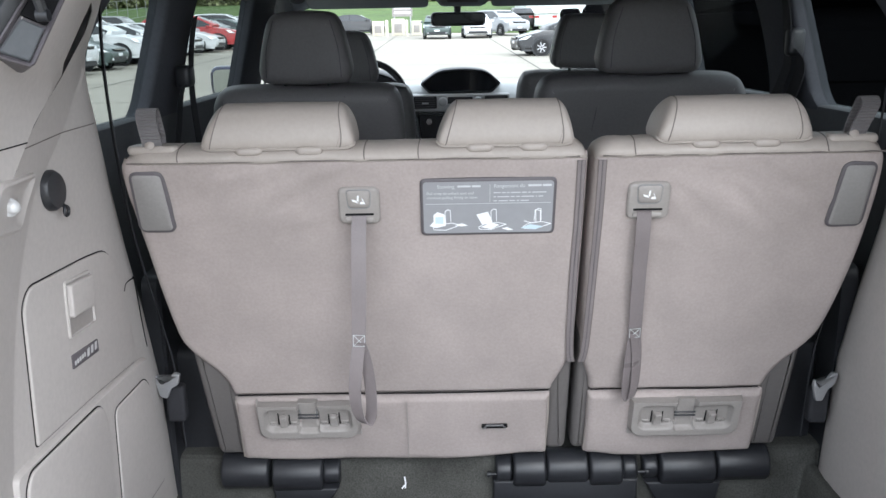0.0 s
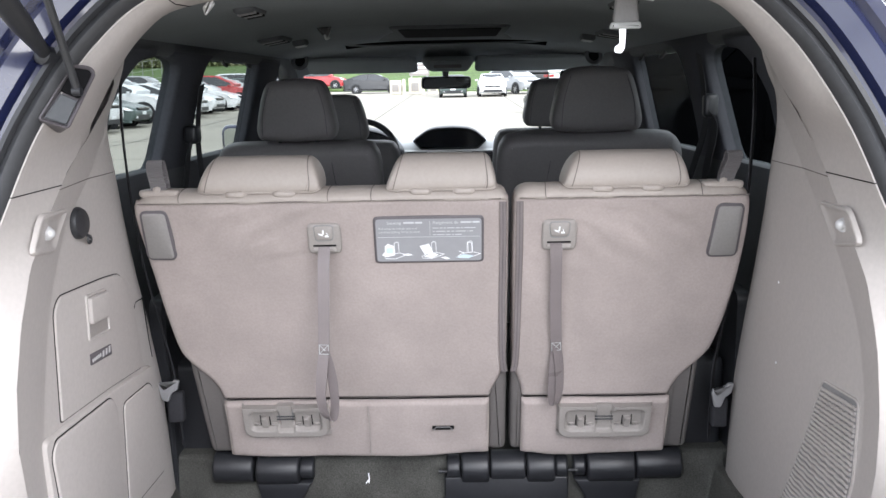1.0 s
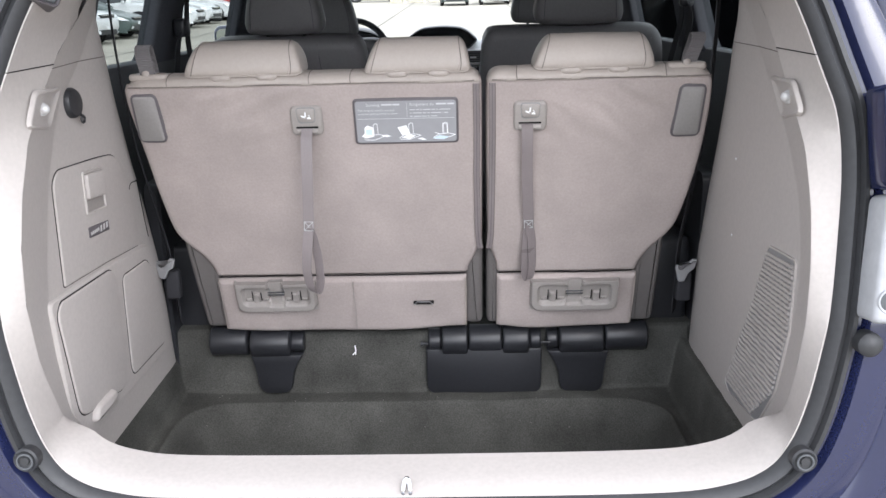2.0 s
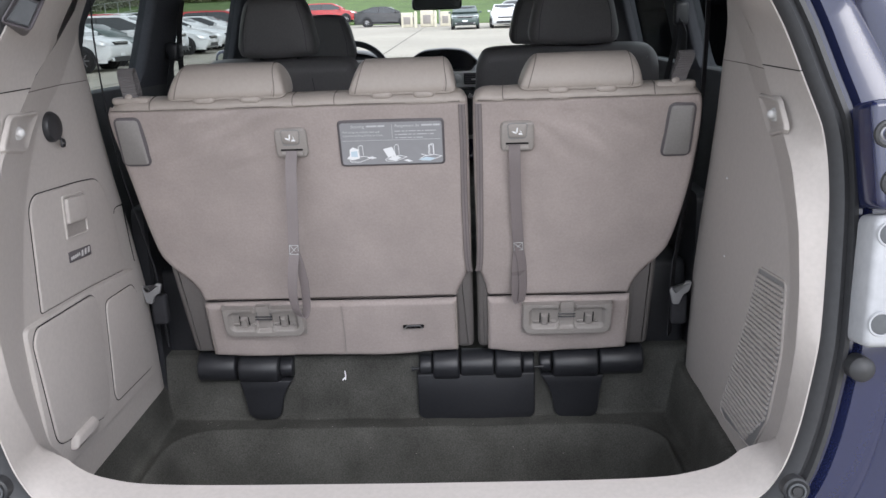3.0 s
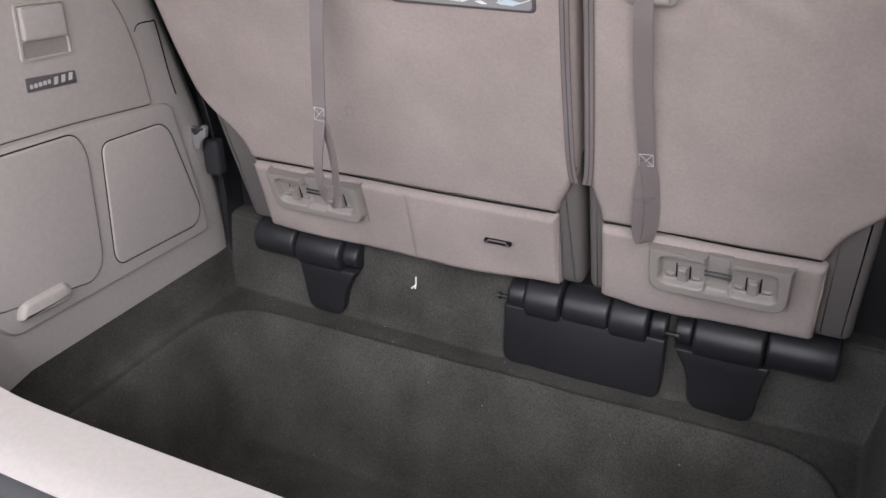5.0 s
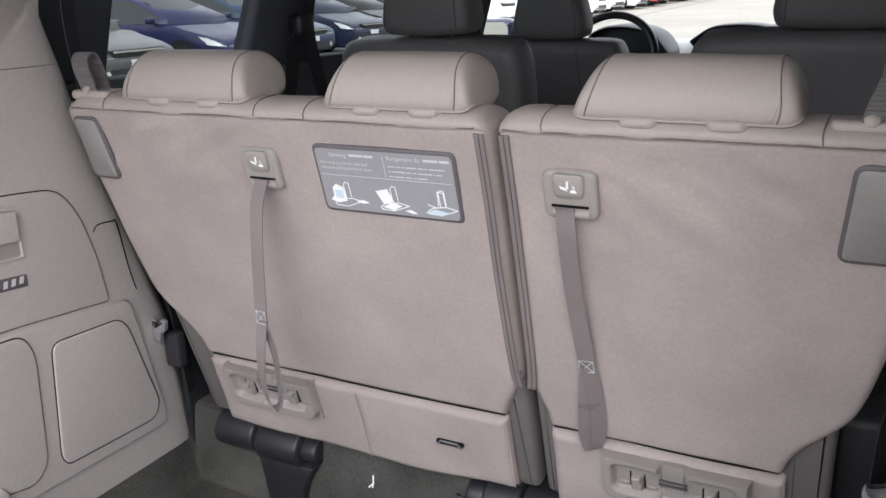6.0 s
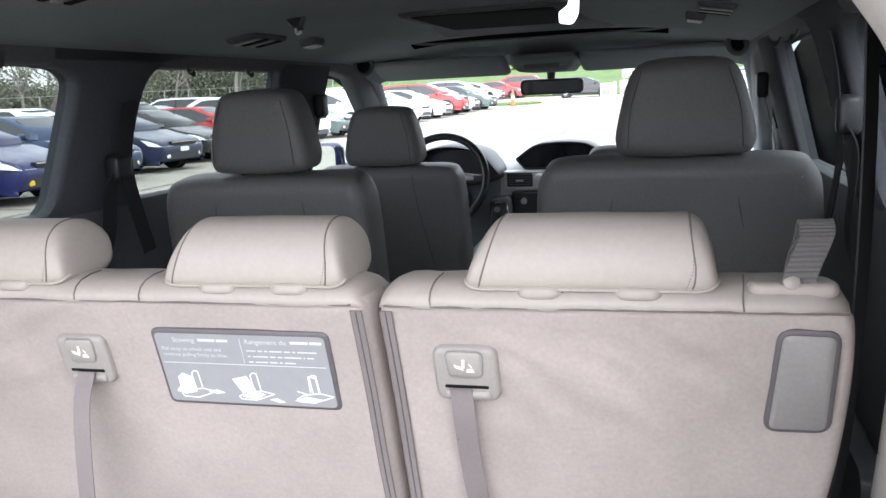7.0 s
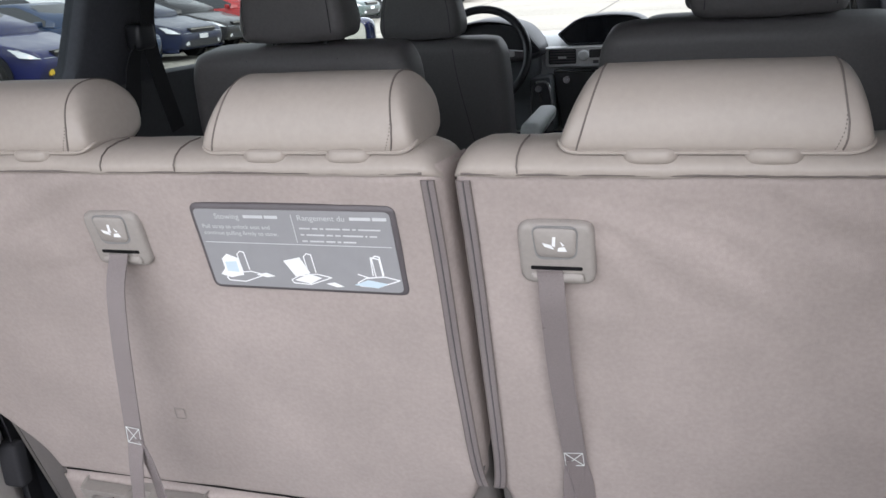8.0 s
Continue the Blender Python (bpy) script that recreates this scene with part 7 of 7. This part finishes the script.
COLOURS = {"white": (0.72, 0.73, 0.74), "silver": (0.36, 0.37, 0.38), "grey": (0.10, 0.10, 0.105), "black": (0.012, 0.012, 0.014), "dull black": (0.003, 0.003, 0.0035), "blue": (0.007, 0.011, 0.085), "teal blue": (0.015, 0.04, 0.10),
           "navy": (0.008, 0.015, 0.05), "red": (0.42, 0.018, 0.020), "green grey": (0.07, 0.10, 0.095), "dark blue": (0.02, 0.035, 0.13)}
KINDS = {
    "sedan": dict(L=4.6, W=1.78, wheel=(1.38, -1.35, 0.315), low=[(-2.24, 0.30), (2.16, 0.25), (2.29, 0.40), (2.30, 0.58), (2.16, 0.72), (1.50, 0.88), (0.98, 0.97), (-1.50, 1.01), (-2.20, 1.03), (-2.31, 0.92), (-2.32, 0.60)],
                  top=[(1.08, 0.95), (0.30, 1.37), (-0.15, 1.44), (-0.85, 1.42), (-1.40, 1.26), (-1.98, 1.01)], win=[(0.86, 0.995), (0.24, 1.335), (-0.15, 1.39), (-0.80, 1.375), (-1.22, 1.25), (-1.55, 1.03)], base=0.97, lean=0.27),
    "suv": dict(L=4.65, W=1.86, wheel=(1.40, -1.36, 0.36), low=[(-2.28, 0.36), (2.16, 0.34), (2.30, 0.50), (2.29, 0.80), (2.12, 0.94), (1.40, 1.06), (1.05, 1.10), (-1.8, 1.14), (-2.28, 1.14), (-2.34, 0.95), (-2.34, 0.55)],
                top=[(1.14, 1.08), (0.45, 1.56), (0.0, 1.66), (-1.35, 1.66), (-2.0, 1.58), (-2.26, 1.12)], win=[(0.95, 1.13), (0.40, 1.50), (0.0, 1.585), (-1.35, 1.585), (-1.80, 1.52), (-1.98, 1.17)], base=1.08, lean=0.24),
    "hatch": dict(L=3.8, W=1.70, wheel=(1.20, -1.22, 0.31), low=[(-1.82, 0.30), (1.78, 0.26), (1.90, 0.42), (1.90, 0.66), (1.78, 0.80), (1.10, 0.92), (0.85, 0.95), (-1.6, 0.99), (-1.85, 0.97), (-1.92, 0.60)],
                  top=[(0.92, 0.93), (0.45, 1.34), (0.1, 1.41), (-1.2, 1.40), (-1.55, 1.32), (-1.82, 0.97)], win=[(0.78, 0.97), (0.42, 1.30), (0.1, 1.355), (-1.15, 1.35), (-1.42, 1.28), (-1.58, 1.0)], base=0.95, lean=0.20),
}
BUILT = {}


def build_car(kind, colour):
    k = KINDS[kind]
    body_paint = paint(colour.replace(" ", "_"), COLOURS[colour])
    root = thing("parked_car", (0, 0, 0), "parked %s %s on the concrete lot" % (colour, {"sedan": "four-door sedan", "suv": "sport utility car", "hatch": "small hatchback"}[kind]), "car", "parked cars")
    SIDE = M4((0, 0, 0), (1, 0, 0), (0, 0, 1), (0, -1, 0))
    # panes and tail lamps of the stand-in van are blacked out with its paint
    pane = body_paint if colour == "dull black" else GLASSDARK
    hw = k["W"] / 2
    squeeze = lambda z: 1 - k["lean"] * max(0.0, z - k["base"]) / 0.5
    bm = bmesh.new()
    low = k["low"]
    under = [tuple(Vector(low[0]).lerp(Vector(low[1]), f)) for f in (0.04, 0.5, 0.96)]
    slab(bm, smooth_loop(low[:1] + under + low[1:], 3), [(0.05, -hw), (0.012, -hw + 0.02), (0.0, -hw + 0.10), (0.0, hw - 0.10), (0.012, hw - 0.02), (0.05, hw)], SIDE)
    for v in bm.verts:
        e = max(0.0, abs(v.co.x) - k["L"] * 0.33) / (k["L"] * 0.17)
        v.co.y *= 1 - 0.13 * e ** 2
    body = part("body", bm, body_paint, root, angle=50)
    bm = bmesh.new()
    slab(bm, smooth_loop(k["top"], 3), [(0.03, -hw + 0.04), (0.0, -hw + 0.07), (0.0, hw - 0.07), (0.03, hw - 0.04)], SIDE)
    for v in bm.verts:
        v.co.y *= squeeze(v.co.z)
    part("roof", bm, body_paint, root, angle=50)
    for side in (-1, 1):
        rows = []
        loop_ = smooth_loop(k["win"], 3)
        mid_x = sum(p[0] for p in loop_) / len(loop_)
        for w in (0.0, 0.012):
            rows.append([Vector((x, side * ((hw - 0.045) * squeeze(z) + w), z)) for x, z in (loop_ if side < 0 else loop_[::-1])])
        bm = bmesh.new()
        loft(bm, rows, True, True, True)
        glass = part("side_window", bm, pane, root, "dark side glass")
        bm = bmesh.new()
        z0, z1 = k["base"] + 0.03, max(p[1] for p in k["win"])
        xb = mid_x - 0.02
        loft(bm, [[Vector((xb + dx - 0.0 * z, side * ((hw - 0.045) * squeeze(z) + 0.016), z)) for z in (z0, z1)] for dx in (-0.035, 0.035)], closed=False)
        part("pillar", bm, BLACKPL, glass)
        bm = bmesh.new()
        slab(bm, fillet(rect(-0.09, -0.055, 0.09, 0.055), 0.04), pillow(0.09, 0.03), M4((k["win"][0][0] - 0.08, side * (hw + 0.085), k["base"] + 0.07), (0, 1, 0), (0, 0, 1), (1, 0, 0)))
        part("door_mirror", bm, body_paint, root)
    for a, b, nm in ((k["top"][0], k["top"][1], "windscreen"), (k["top"][-1], k["top"][-2], "rear_window")):
        d = Vector((b[0] - a[0], b[1] - a[1]))
        p0, p1 = Vector(a) + 0.10 * d, Vector(a) + 0.93 * d
        n_ = Vector((d.y, -d.x)).normalized() * (0.065 if nm == "windscreen" else -0.065)
        if n_.y < 0:
            n_ = -n_
        bm = bmesh.new()
        rows = []
        for t in np.linspace(0, 1, 4):
            p = p0.lerp(p1, float(t)) + n_ + Vector((0.0, 0.010 * math.sin(math.pi * t)))
            wv = (hw - 0.14) * squeeze(p.y)
            rows.append([Vector((p.x - (0.10 if nm == "windscreen" else -0.10) * (yy / hw) ** 2, yy, p.y)) for yy in np.linspace(-wv, wv, 9)])
        loft(bm, rows, closed=False)
        part(nm, bm, GLASSDARK, root, "dark glass")
    fx, rx, r = k["wheel"]
    for x in (fx, rx):
        for side in (-1, 1):
            bm = bmesh.new()
            y = side * (hw - 0.015)
            lathe(bm, (x, y - side * 0.02, r + 0.02), (0, side, 0), [(r + 0.075, 0.0), (r + 0.075, 0.024), (r + 0.05, 0.026), (0.02, 0.026)], 28)
            arch = part("wheel_arch", bm, BLACKPL, root)
            bm = bmesh.new()
            lathe(bm, (x, y, r), (0, side, 0), [(r * 0.66, -0.16), (r * 0.95, -0.15), (r, -0.11), (r, 0.0), (r * 0.96, 0.028), (r * 0.70, 0.034), (r * 0.66, 0.02)], 28)
            wh = part("wheel", bm, TYRE, root, "black tyre")
            bm = bmesh.new()
            lathe(bm, (x, y, r), (0, side, 0), [(r * 0.67, 0.012), (r * 0.67, 0.030), (r * 0.60, 0.022), (r * 0.58, 0.004), (0.02, 0.004)], 28)
            part("rim", bm, LABELEDGE if colour in ("blue",) else BLACKPL, wh)
            if colour != "blue":
                for j in range(7):
                    a = 2 * math.pi * j / 7
                    bm = bmesh.new()
                    ca, sa = math.cos(a), math.sin(a)
                    pts = [(0.03, -0.028), (r * 0.63, -0.020), (r * 0.63, 0.020), (0.03, 0.028)]
                    slab(bm, [(p * ca - q_ * sa, p * sa + q_ * ca) for p, q_ in pts], [(0, 0.004), (0.004, 0.026)], M4((x, y, r), (1, 0, 0), (0, 0, 1), (0, -1, 0)) if side < 0 else M4((x, y, r), (-1, 0, 0), (0, 0, 1), (0, 1, 0)))
                    part("spoke", bm, ALLOY, wh)
    nose = max(p[0] for p in k["low"])
    zb = 0.66 if kind == "sedan" else (0.86 if kind == "suv" else 0.74)
    for side in (-1, 1):
        bm = bmesh.new()
        rows = []
        face = sorted((z, x) for x, z in low if x > 1.3 and z > 0.38)
        for wide_, dx in ((0.42, 0.014), (0.62, 0.016), (0.80, 0.012), (0.88, -0.02), (0.955, -0.16), (0.985, -0.34)):
            rows.append([Vector((float(np.interp(z, [p[0] for p in face], [p[1] for p in face])) + dx, side * hw * wide_, z + 0.03 * min(0.0, dx + 0.02) * -3)) for z in (zb - 0.065, zb - 0.01, zb + 0.075 - 0.04 * (wide_ < 0.5))])
        loft(bm, rows, closed=False)
        part("headlamp", bm, LENS, root, "clear headlamp")
        bm = bmesh.new()
        slab(bm, fillet(rect(side * (hw - 0.30) - 0.18, zb + 0.02, side * (hw - 0.30) + 0.18, zb + 0.22), 0.04), [(0, 0.0), (0, 0.06), (0.02, 0.08)], M4((-nose + 0.03, 0, 0), (0, -1, 0), (0, 0, 1), (-1, 0, 0)))
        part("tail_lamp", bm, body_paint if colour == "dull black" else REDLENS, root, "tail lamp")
    FR = M4((nose - 0.02, 0, 0), (0, 1, 0), (0, 0, 1), (1, 0, 0))
    g = part("grille", slab(bmesh.new(), fillet([(-0.46, zb - 0.06), (0.46, zb - 0.06), (0.52, zb + 0.05), (-0.52, zb + 0.05)], 0.03), [(0, -0.05), (0, 0.025), (0.006, 0.03)], FR), BLACKPL, root, "dark grille")
    part("grille_bar", slab(bmesh.new(), fillet([(-0.48, zb + 0.010), (0.48, zb + 0.010), (0.48, zb + 0.038), (-0.48, zb + 0.038)], 0.01), [(0, 0.02), (0, 0.04)], FR), CHROME, g, "bright grille bar")
    part("lower_intake", slab(bmesh.new(), fillet([(-0.62, 0.30), (0.62, 0.30), (0.55, 0.44), (-0.55, 0.44)], 0.03), [(0, -0.06), (0, 0.022)], FR), BLACKPL, root)
    part("number_plate", slab(bmesh.new(), fillet(rect(-0.16, 0.46, 0.16, 0.56), 0.01), [(0, 0.0), (0, 0.040)], FR), WHITEINK, root, "plain pale number plate")
    for side in (-1, 1):
        bm = bmesh.new()
        lathe(bm, (nose - 0.06, side * (hw - 0.30), 0.37), (1, side * 0.25, 0), [(0.055, 0), (0.055, 0.05), (0.045, 0.06), (0.001, 0.06)], 16)
        part("fog_lamp", bm, YELLOW if colour == "blue" else LENS, root)
    return root


def car(kind, colour, x, y, heading):
    """A parked car with its nose at (x, y)."""
    h = radians(heading)
    nose = max(p[0] for p in KINDS[kind]["low"])
    m = pose(x - nose * math.cos(h), y - nose * math.sin(h), lot_z(y), 0, 0, heading)
    key = (kind, colour)
    if key not in BUILT:
        BUILT[key] = build_car(kind, colour)
        BUILT[key].matrix_basis = m
        return BUILT[key]
    return copy_thing(BUILT[key], m)


ROW = ["grey", "blue", "teal blue", "navy", "black", "red", "white", "green grey", "white", "white", "white", "white", "red", "silver", "green grey"]
KROW = ["sedan", "sedan", "sedan", "sedan", "sedan", "sedan", "suv", "sedan", "suv", "sedan", "sedan", "sedan", "suv", "sedan", "sedan"]
for i, (c_, k_) in enumerate(zip(ROW, KROW)):
    y = 8.3 + 2.9 * i
    x = -9.45 - 0.28 * min(i, 1) - 0.55 * max(0, min(i - 1, 3)) + 0.05 * max(0.0, y - 20) + 0.15 * math.sin(i * 2.3)
    car(k_, c_, x, y, 3 * math.sin(i * 1.7))
for i, (c_, k_) in enumerate((("black", "sedan"), ("black", "sedan"), ("white", "suv"), ("red", "sedan"), ("black", "suv"), ("silver", "sedan"), ("white", "suv"), ("red", "sedan"), ("silver", "sedan"), ("white", "sedan"), ("dark blue", "sedan"), ("red", "suv"), ("white", "suv"), ("red", "sedan"), ("silver", "suv"))):
    y = 14.5 + 3.05 * i
    car(k_, c_, -21.6 - 0.075 * (y - 12) + 0.3 * math.sin(i * 3.1), y, 180 + 2 * math.sin(i))
# cars across the lot, facing the van
car("hatch", "green grey", -0.17, 52.0, -90)
car("sedan", "white", 2.30, 52.0, -90)
car("sedan", "black", -3.9, 64.6, 2)
car("suv", "white", -13.6, 64.0, 2)
car("sedan", "white", -12.9, 67.0, -2)
car("sedan", "red", -11.6, 70.0, 1)
car("suv", "red", -9.4, 73.2, 2)
car("suv", "silver", 5.2, 56.0, -60)
car("sedan", "black", 2.85, 33.0, 186)
car("suv", "white", 8.6, 68.0, 80)
car("suv", "black", 6.2, 69.0, 90)
car("sedan", "silver", 11.5, 50.5, -92)
car("suv", "white", 14.4, 50.5, -90)
car("sedan", "white", 17.4, 51.0, -88)
car("sedan", "grey", 20.5, 50.8, -90)
car("sedan", "white", 13.0, 30.0, 176)
car("suv", "silver", 12.0, 25.0, 182)
# tall black van, added close beside as a stand-in for the darkness out there
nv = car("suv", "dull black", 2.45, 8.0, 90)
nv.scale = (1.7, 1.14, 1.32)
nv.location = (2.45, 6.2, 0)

# signboard, boxes, bollards, cone
sg = thing("signboard", (-2.75, 64.5, 0), "dark signboard with pale rows on two posts", "sign")
SGM = M4((-2.75, 64.5, 0), (1, 0, 0), (0, 0, 1), (0, -1, 0))
bd = part("board", slab(bmesh.new(), rect(-0.75, 1.25, 0.75, 2.45), [(0, -0.04), (0, 0.04)], SGM), GREYPL, sg)
for k in range(3):
    part("row", slab(bmesh.new(), rect(-0.6, 1.45 + 0.33 * k, 0.6, 1.60 + 0.33 * k), [(0, 0.03), (0, 0.05)], SGM), WHITEINK, bd)
for x in (-0.6, 0.6):
    part("post", slab(bmesh.new(), rect(x - 0.05, 0, x + 0.05, 2.45), [(0, -0.10), (0, -0.045)], SGM), STEEL, sg)
lift(sg, 64.5)
CREAM = material("cream_metal_box", (0.62, 0.58, 0.47), 0.6, vary=0.06, scale=6, bump=0.1)
for x, w, h_ in ((-4.3, 0.8, 1.0), (-2.9, 0.9, 1.15), (-1.6, 0.7, 1.0)):
    b = thing("utility_box", (x, 60.5, 0), "cream utility box on the verge's edge", "utility box", "utility boxes")
    bm = bmesh.new()
    block(bm, x - w / 2, x + w / 2, 60.2, 60.9, 0, h_, 0.03)
    part("body", bm, CREAM, b)
    bm = bmesh.new()
    block(bm, x - w * 0.3, x + w * 0.3, 60.185, 60.21, 0.2, h_ * 0.7, 0.01)
    part("door", bm, GREYPL, b)
    lift(b, 60.2)
for x in (-3.6, -2.25):
    b = thing("bollard", (x, 58.8, 0), "pale cream painted steel bollard", "bollard", "bollards")
    bm = bmesh.new()
    lathe(bm, (x, 58.8, 0), (0, 0, 1), [(0.11, 0), (0.11, 1.0), (0.09, 1.06), (0.04, 1.10), (0.001, 1.11)], 16)
    part("post", bm, CREAM, b)
    lift(b, 58.7)
for x, y in ((-9.4, 52.4),):
    b = thing("traffic_cone", (x, y, 0), "orange traffic cone with a white band", "cone", "traffic cones")
    bm = bmesh.new()
    lathe(bm, (x, y, 0), (0, 0, 1), [(0.22, 0), (0.22, 0.05), (0.15, 0.06), (0.05, 0.95), (0.02, 0.98)], 16)
    part("cone", bm, ORANGE, b)
    bm = bmesh.new()
    lathe(bm, (x, y, 0), (0, 0, 1), [(0.118, 0.42), (0.121, 0.42), (0.098, 0.62), (0.095, 0.62)], 16)
    part("band", bm, WHITEINK, b)
    lift(b, y)
# low white building
bld = thing("building", (16, 92, 0), "low white building with a row of windows", "building")
bm = bmesh.new()
block(bm, 9.0, 32.0, 90, 104, 0, 4.6, 0.05)
part("wall", bm, WHITEINK, bld)
bm = bmesh.new()
block(bm, 8.7, 32.3, 89.7, 104.3, 4.6, 4.95, 0.05)
part("roof", bm, SILVERPL, bld)
for k in range(7):
    bm = bmesh.new()
    block(bm, 15.2 + 2.3 * k, 16.9 + 2.3 * k, 89.93, 90.05, 1.0, 2.9, 0.02)
    w_ = part("window", bm, GLASSDARK, bld)
    bm = bmesh.new()
    block(bm, 15.1 + 2.3 * k, 17.0 + 2.3 * k, 89.88, 90.02, 0.86, 1.0, 0.02)
    part("sill", bm, SILVERPL, w_)
lift(bld, 90)

# chain-link fence line on the left
FENCE = thing("fence", (-33, 0, 0), "grey metal post and rail fence along the lot", "fence")
for k in range(44):
    bm = bmesh.new()
    yp = -30 + 3.0 * k
    tube(bm, [(-33, yp, lot_z(yp) - 0.05), (-33, yp, lot_z(yp) + 2.1)], 0.035, 6)
    part("post", bm, STEEL, FENCE)
for z in (0.15, 1.1, 2.08):
    bm = bmesh.new()
    tube(bm, [(-33, yp, z + lot_z(yp)) for yp in (-30, 22, 70, 99)], 0.02, 6)
    part("rail", bm, STEEL, FENCE)

# trees: bare spring branches with a thin haze of young leaves
BARK = material("grey_bark", (0.24, 0.22, 0.20), 0.95, vary=0.3, scale=12, bump=0.6, fine=40, depth=0.01)
LEAF = [material("young_leaf", (0.21, 0.23, 0.11), 0.8, vary=0.3, scale=3, bump=0.0, blotchy=0.2), material("olive_leaf", (0.225, 0.235, 0.175), 0.85, vary=0.3, scale=3, bump=0.0, blotchy=0.2)]


def tree(seed, height, leaf, density):
    rng = random.Random(seed)
    root = thing("tree", (0, 0, 0), "tall spring tree with bare branches and thin young leaves", "tree", "trees")
    bm, tips = bmesh.new(), []

    def grow(p, d, length, r, level):
        pts, rad, q_ = [Vector(p)], [r], Vector(p)
        dd = Vector(d)
        n = 4
        for i in range(n):
            dd = (dd + Vector((rng.uniform(-0.25, 0.25), rng.uniform(-0.25, 0.25), rng.uniform(-0.02, 0.22)))).normalized()
            q_ = q_ + dd * length / n
            pts.append(q_.copy())
            rad.append(r * (1 - 0.6 * (i + 1) / n))
        tube(bm, pts, rad, 5 if level < 2 else 3, cap=False)
        if level >= 3:
            tips.extend(pts[1:])
            return
        for k in range(rng.randint(4, 6) if level else 7):
            t = rng.uniform(0.35, 1.0)
            i = min(n - 1, int(t * n))
            base = pts[i].lerp(pts[i + 1], t * n - i)
            a = rng.uniform(0, 2 * math.pi)
            side = Vector((math.cos(a), math.sin(a), rng.uniform(0.15, 0.9))).normalized()
            grow(base, (dd * 0.5 + side).normalized(), length * rng.uniform(0.45, 0.65), max(0.012, r * 0.45), level + 1)

    grow((0, 0, 0), (0, 0, 1), height * 0.55, height * 0.02, 0)
    part("trunk", bm, BARK, root, angle=180)
    verts, faces = [], []
    for p in tips:
        for _ in range(density):
            c = p + Vector((rng.gauss(0, 0.35), rng.gauss(0, 0.35), rng.gauss(0, 0.3)))
            a = Vector((rng.uniform(-1, 1), rng.uniform(-1, 1), rng.uniform(-1, 1))).normalized() * rng.uniform(0.05, 0.11)
            b = a.cross(Vector((rng.uniform(-1, 1), rng.uniform(-1, 1), rng.uniform(-1, 1)))).normalized() * a.length * 0.6
            i = len(verts)
            verts += [c - a, c + b, c + a, c - b]
            faces.append((i, i + 1, i + 2, i + 3))
    me = bpy.data.meshes.new("crown")
    me.from_pydata(verts, [], faces)
    me.materials.append(leaf)
    part("crown", me, None, root, "thin young leaves")
    return root


rng = random.Random(7)
kinds_ = [tree(1, 11, LEAF[0], 1), tree(2, 13, LEAF[1], 1), tree(3, 9, LEAF[0], 2), tree(4, 12, LEAF[1], 1)]
spots = []
for i in range(44):
    spots.append((-41 - rng.uniform(0, 12), -18 + i * 2.7 + rng.uniform(-1.5, 1.5)))
for i in range(22):
    spots.append((-60 + i * 7.0 + rng.uniform(-2, 2), 125 + rng.uniform(0, 30)))
for i, (x, y) in enumerate(spots):
    m = pose(x, y, lot_z(y) - 0.05, 0, 0, rng.uniform(0, 360))
    src = kinds_[i % 4]
    if i < 4:
        src.matrix_basis = m
    else:
        t_ = copy_thing(src, m)
        f = rng.uniform(0.75, 1.15)
        t_.scale = (f, f, f)


def woods(name, pts, h, n, leaf, seed, small, large):
    """A far belt of undergrowth and young foliage, as many small leaves."""
    rg = random.Random(seed)
    verts, faces = [], []
    for _ in range(n):
        t = rg.random() * (len(pts) - 1)
        i = int(t)
        p = Vector(pts[i]).lerp(Vector(pts[min(i + 1, len(pts) - 1)]), t - i)
        top = h * (0.55 + 0.45 * noise.noise((p.x * 0.07, p.y * 0.07, seed)))
        c = Vector((p.x + rg.gauss(0, 2.2), p.y + rg.gauss(0, 2.2), lot_z(p.y) + max(0.1, top * rg.random() ** 0.8)))
        a = Vector((rg.uniform(-1, 1), rg.uniform(-1, 1), rg.uniform(-1, 1))).normalized() * rg.uniform(small, large)
        b = a.cross(Vector((rg.uniform(-1, 1), rg.uniform(-1, 1), rg.uniform(-1, 1)))).normalized() * a.length * 0.6
        k = len(verts)
        verts += [c - a, c + b, c + a, c - b]
        faces.append((k, k + 1, k + 2, k + 3))
    me = bpy.data.meshes.new(name)
    me.from_pydata([tuple(v) for v in verts], [], faces)
    me.materials.append(leaf)
    return tagged(part(name, me, None), "belt of green spring undergrowth and bushes", "undergrowth", kind="stuff")


woods("undergrowth", [(-50, -30), (-52, 30), (-54, 80), (-48, 118)], 8.0, 170000, LEAF[1], 3, 0.06, 0.20)
woods("undergrowth", [(-70, 118), (-20, 130), (40, 128), (110, 135)], 4.0, 60000, LEAF[0], 5, 0.2, 0.5)
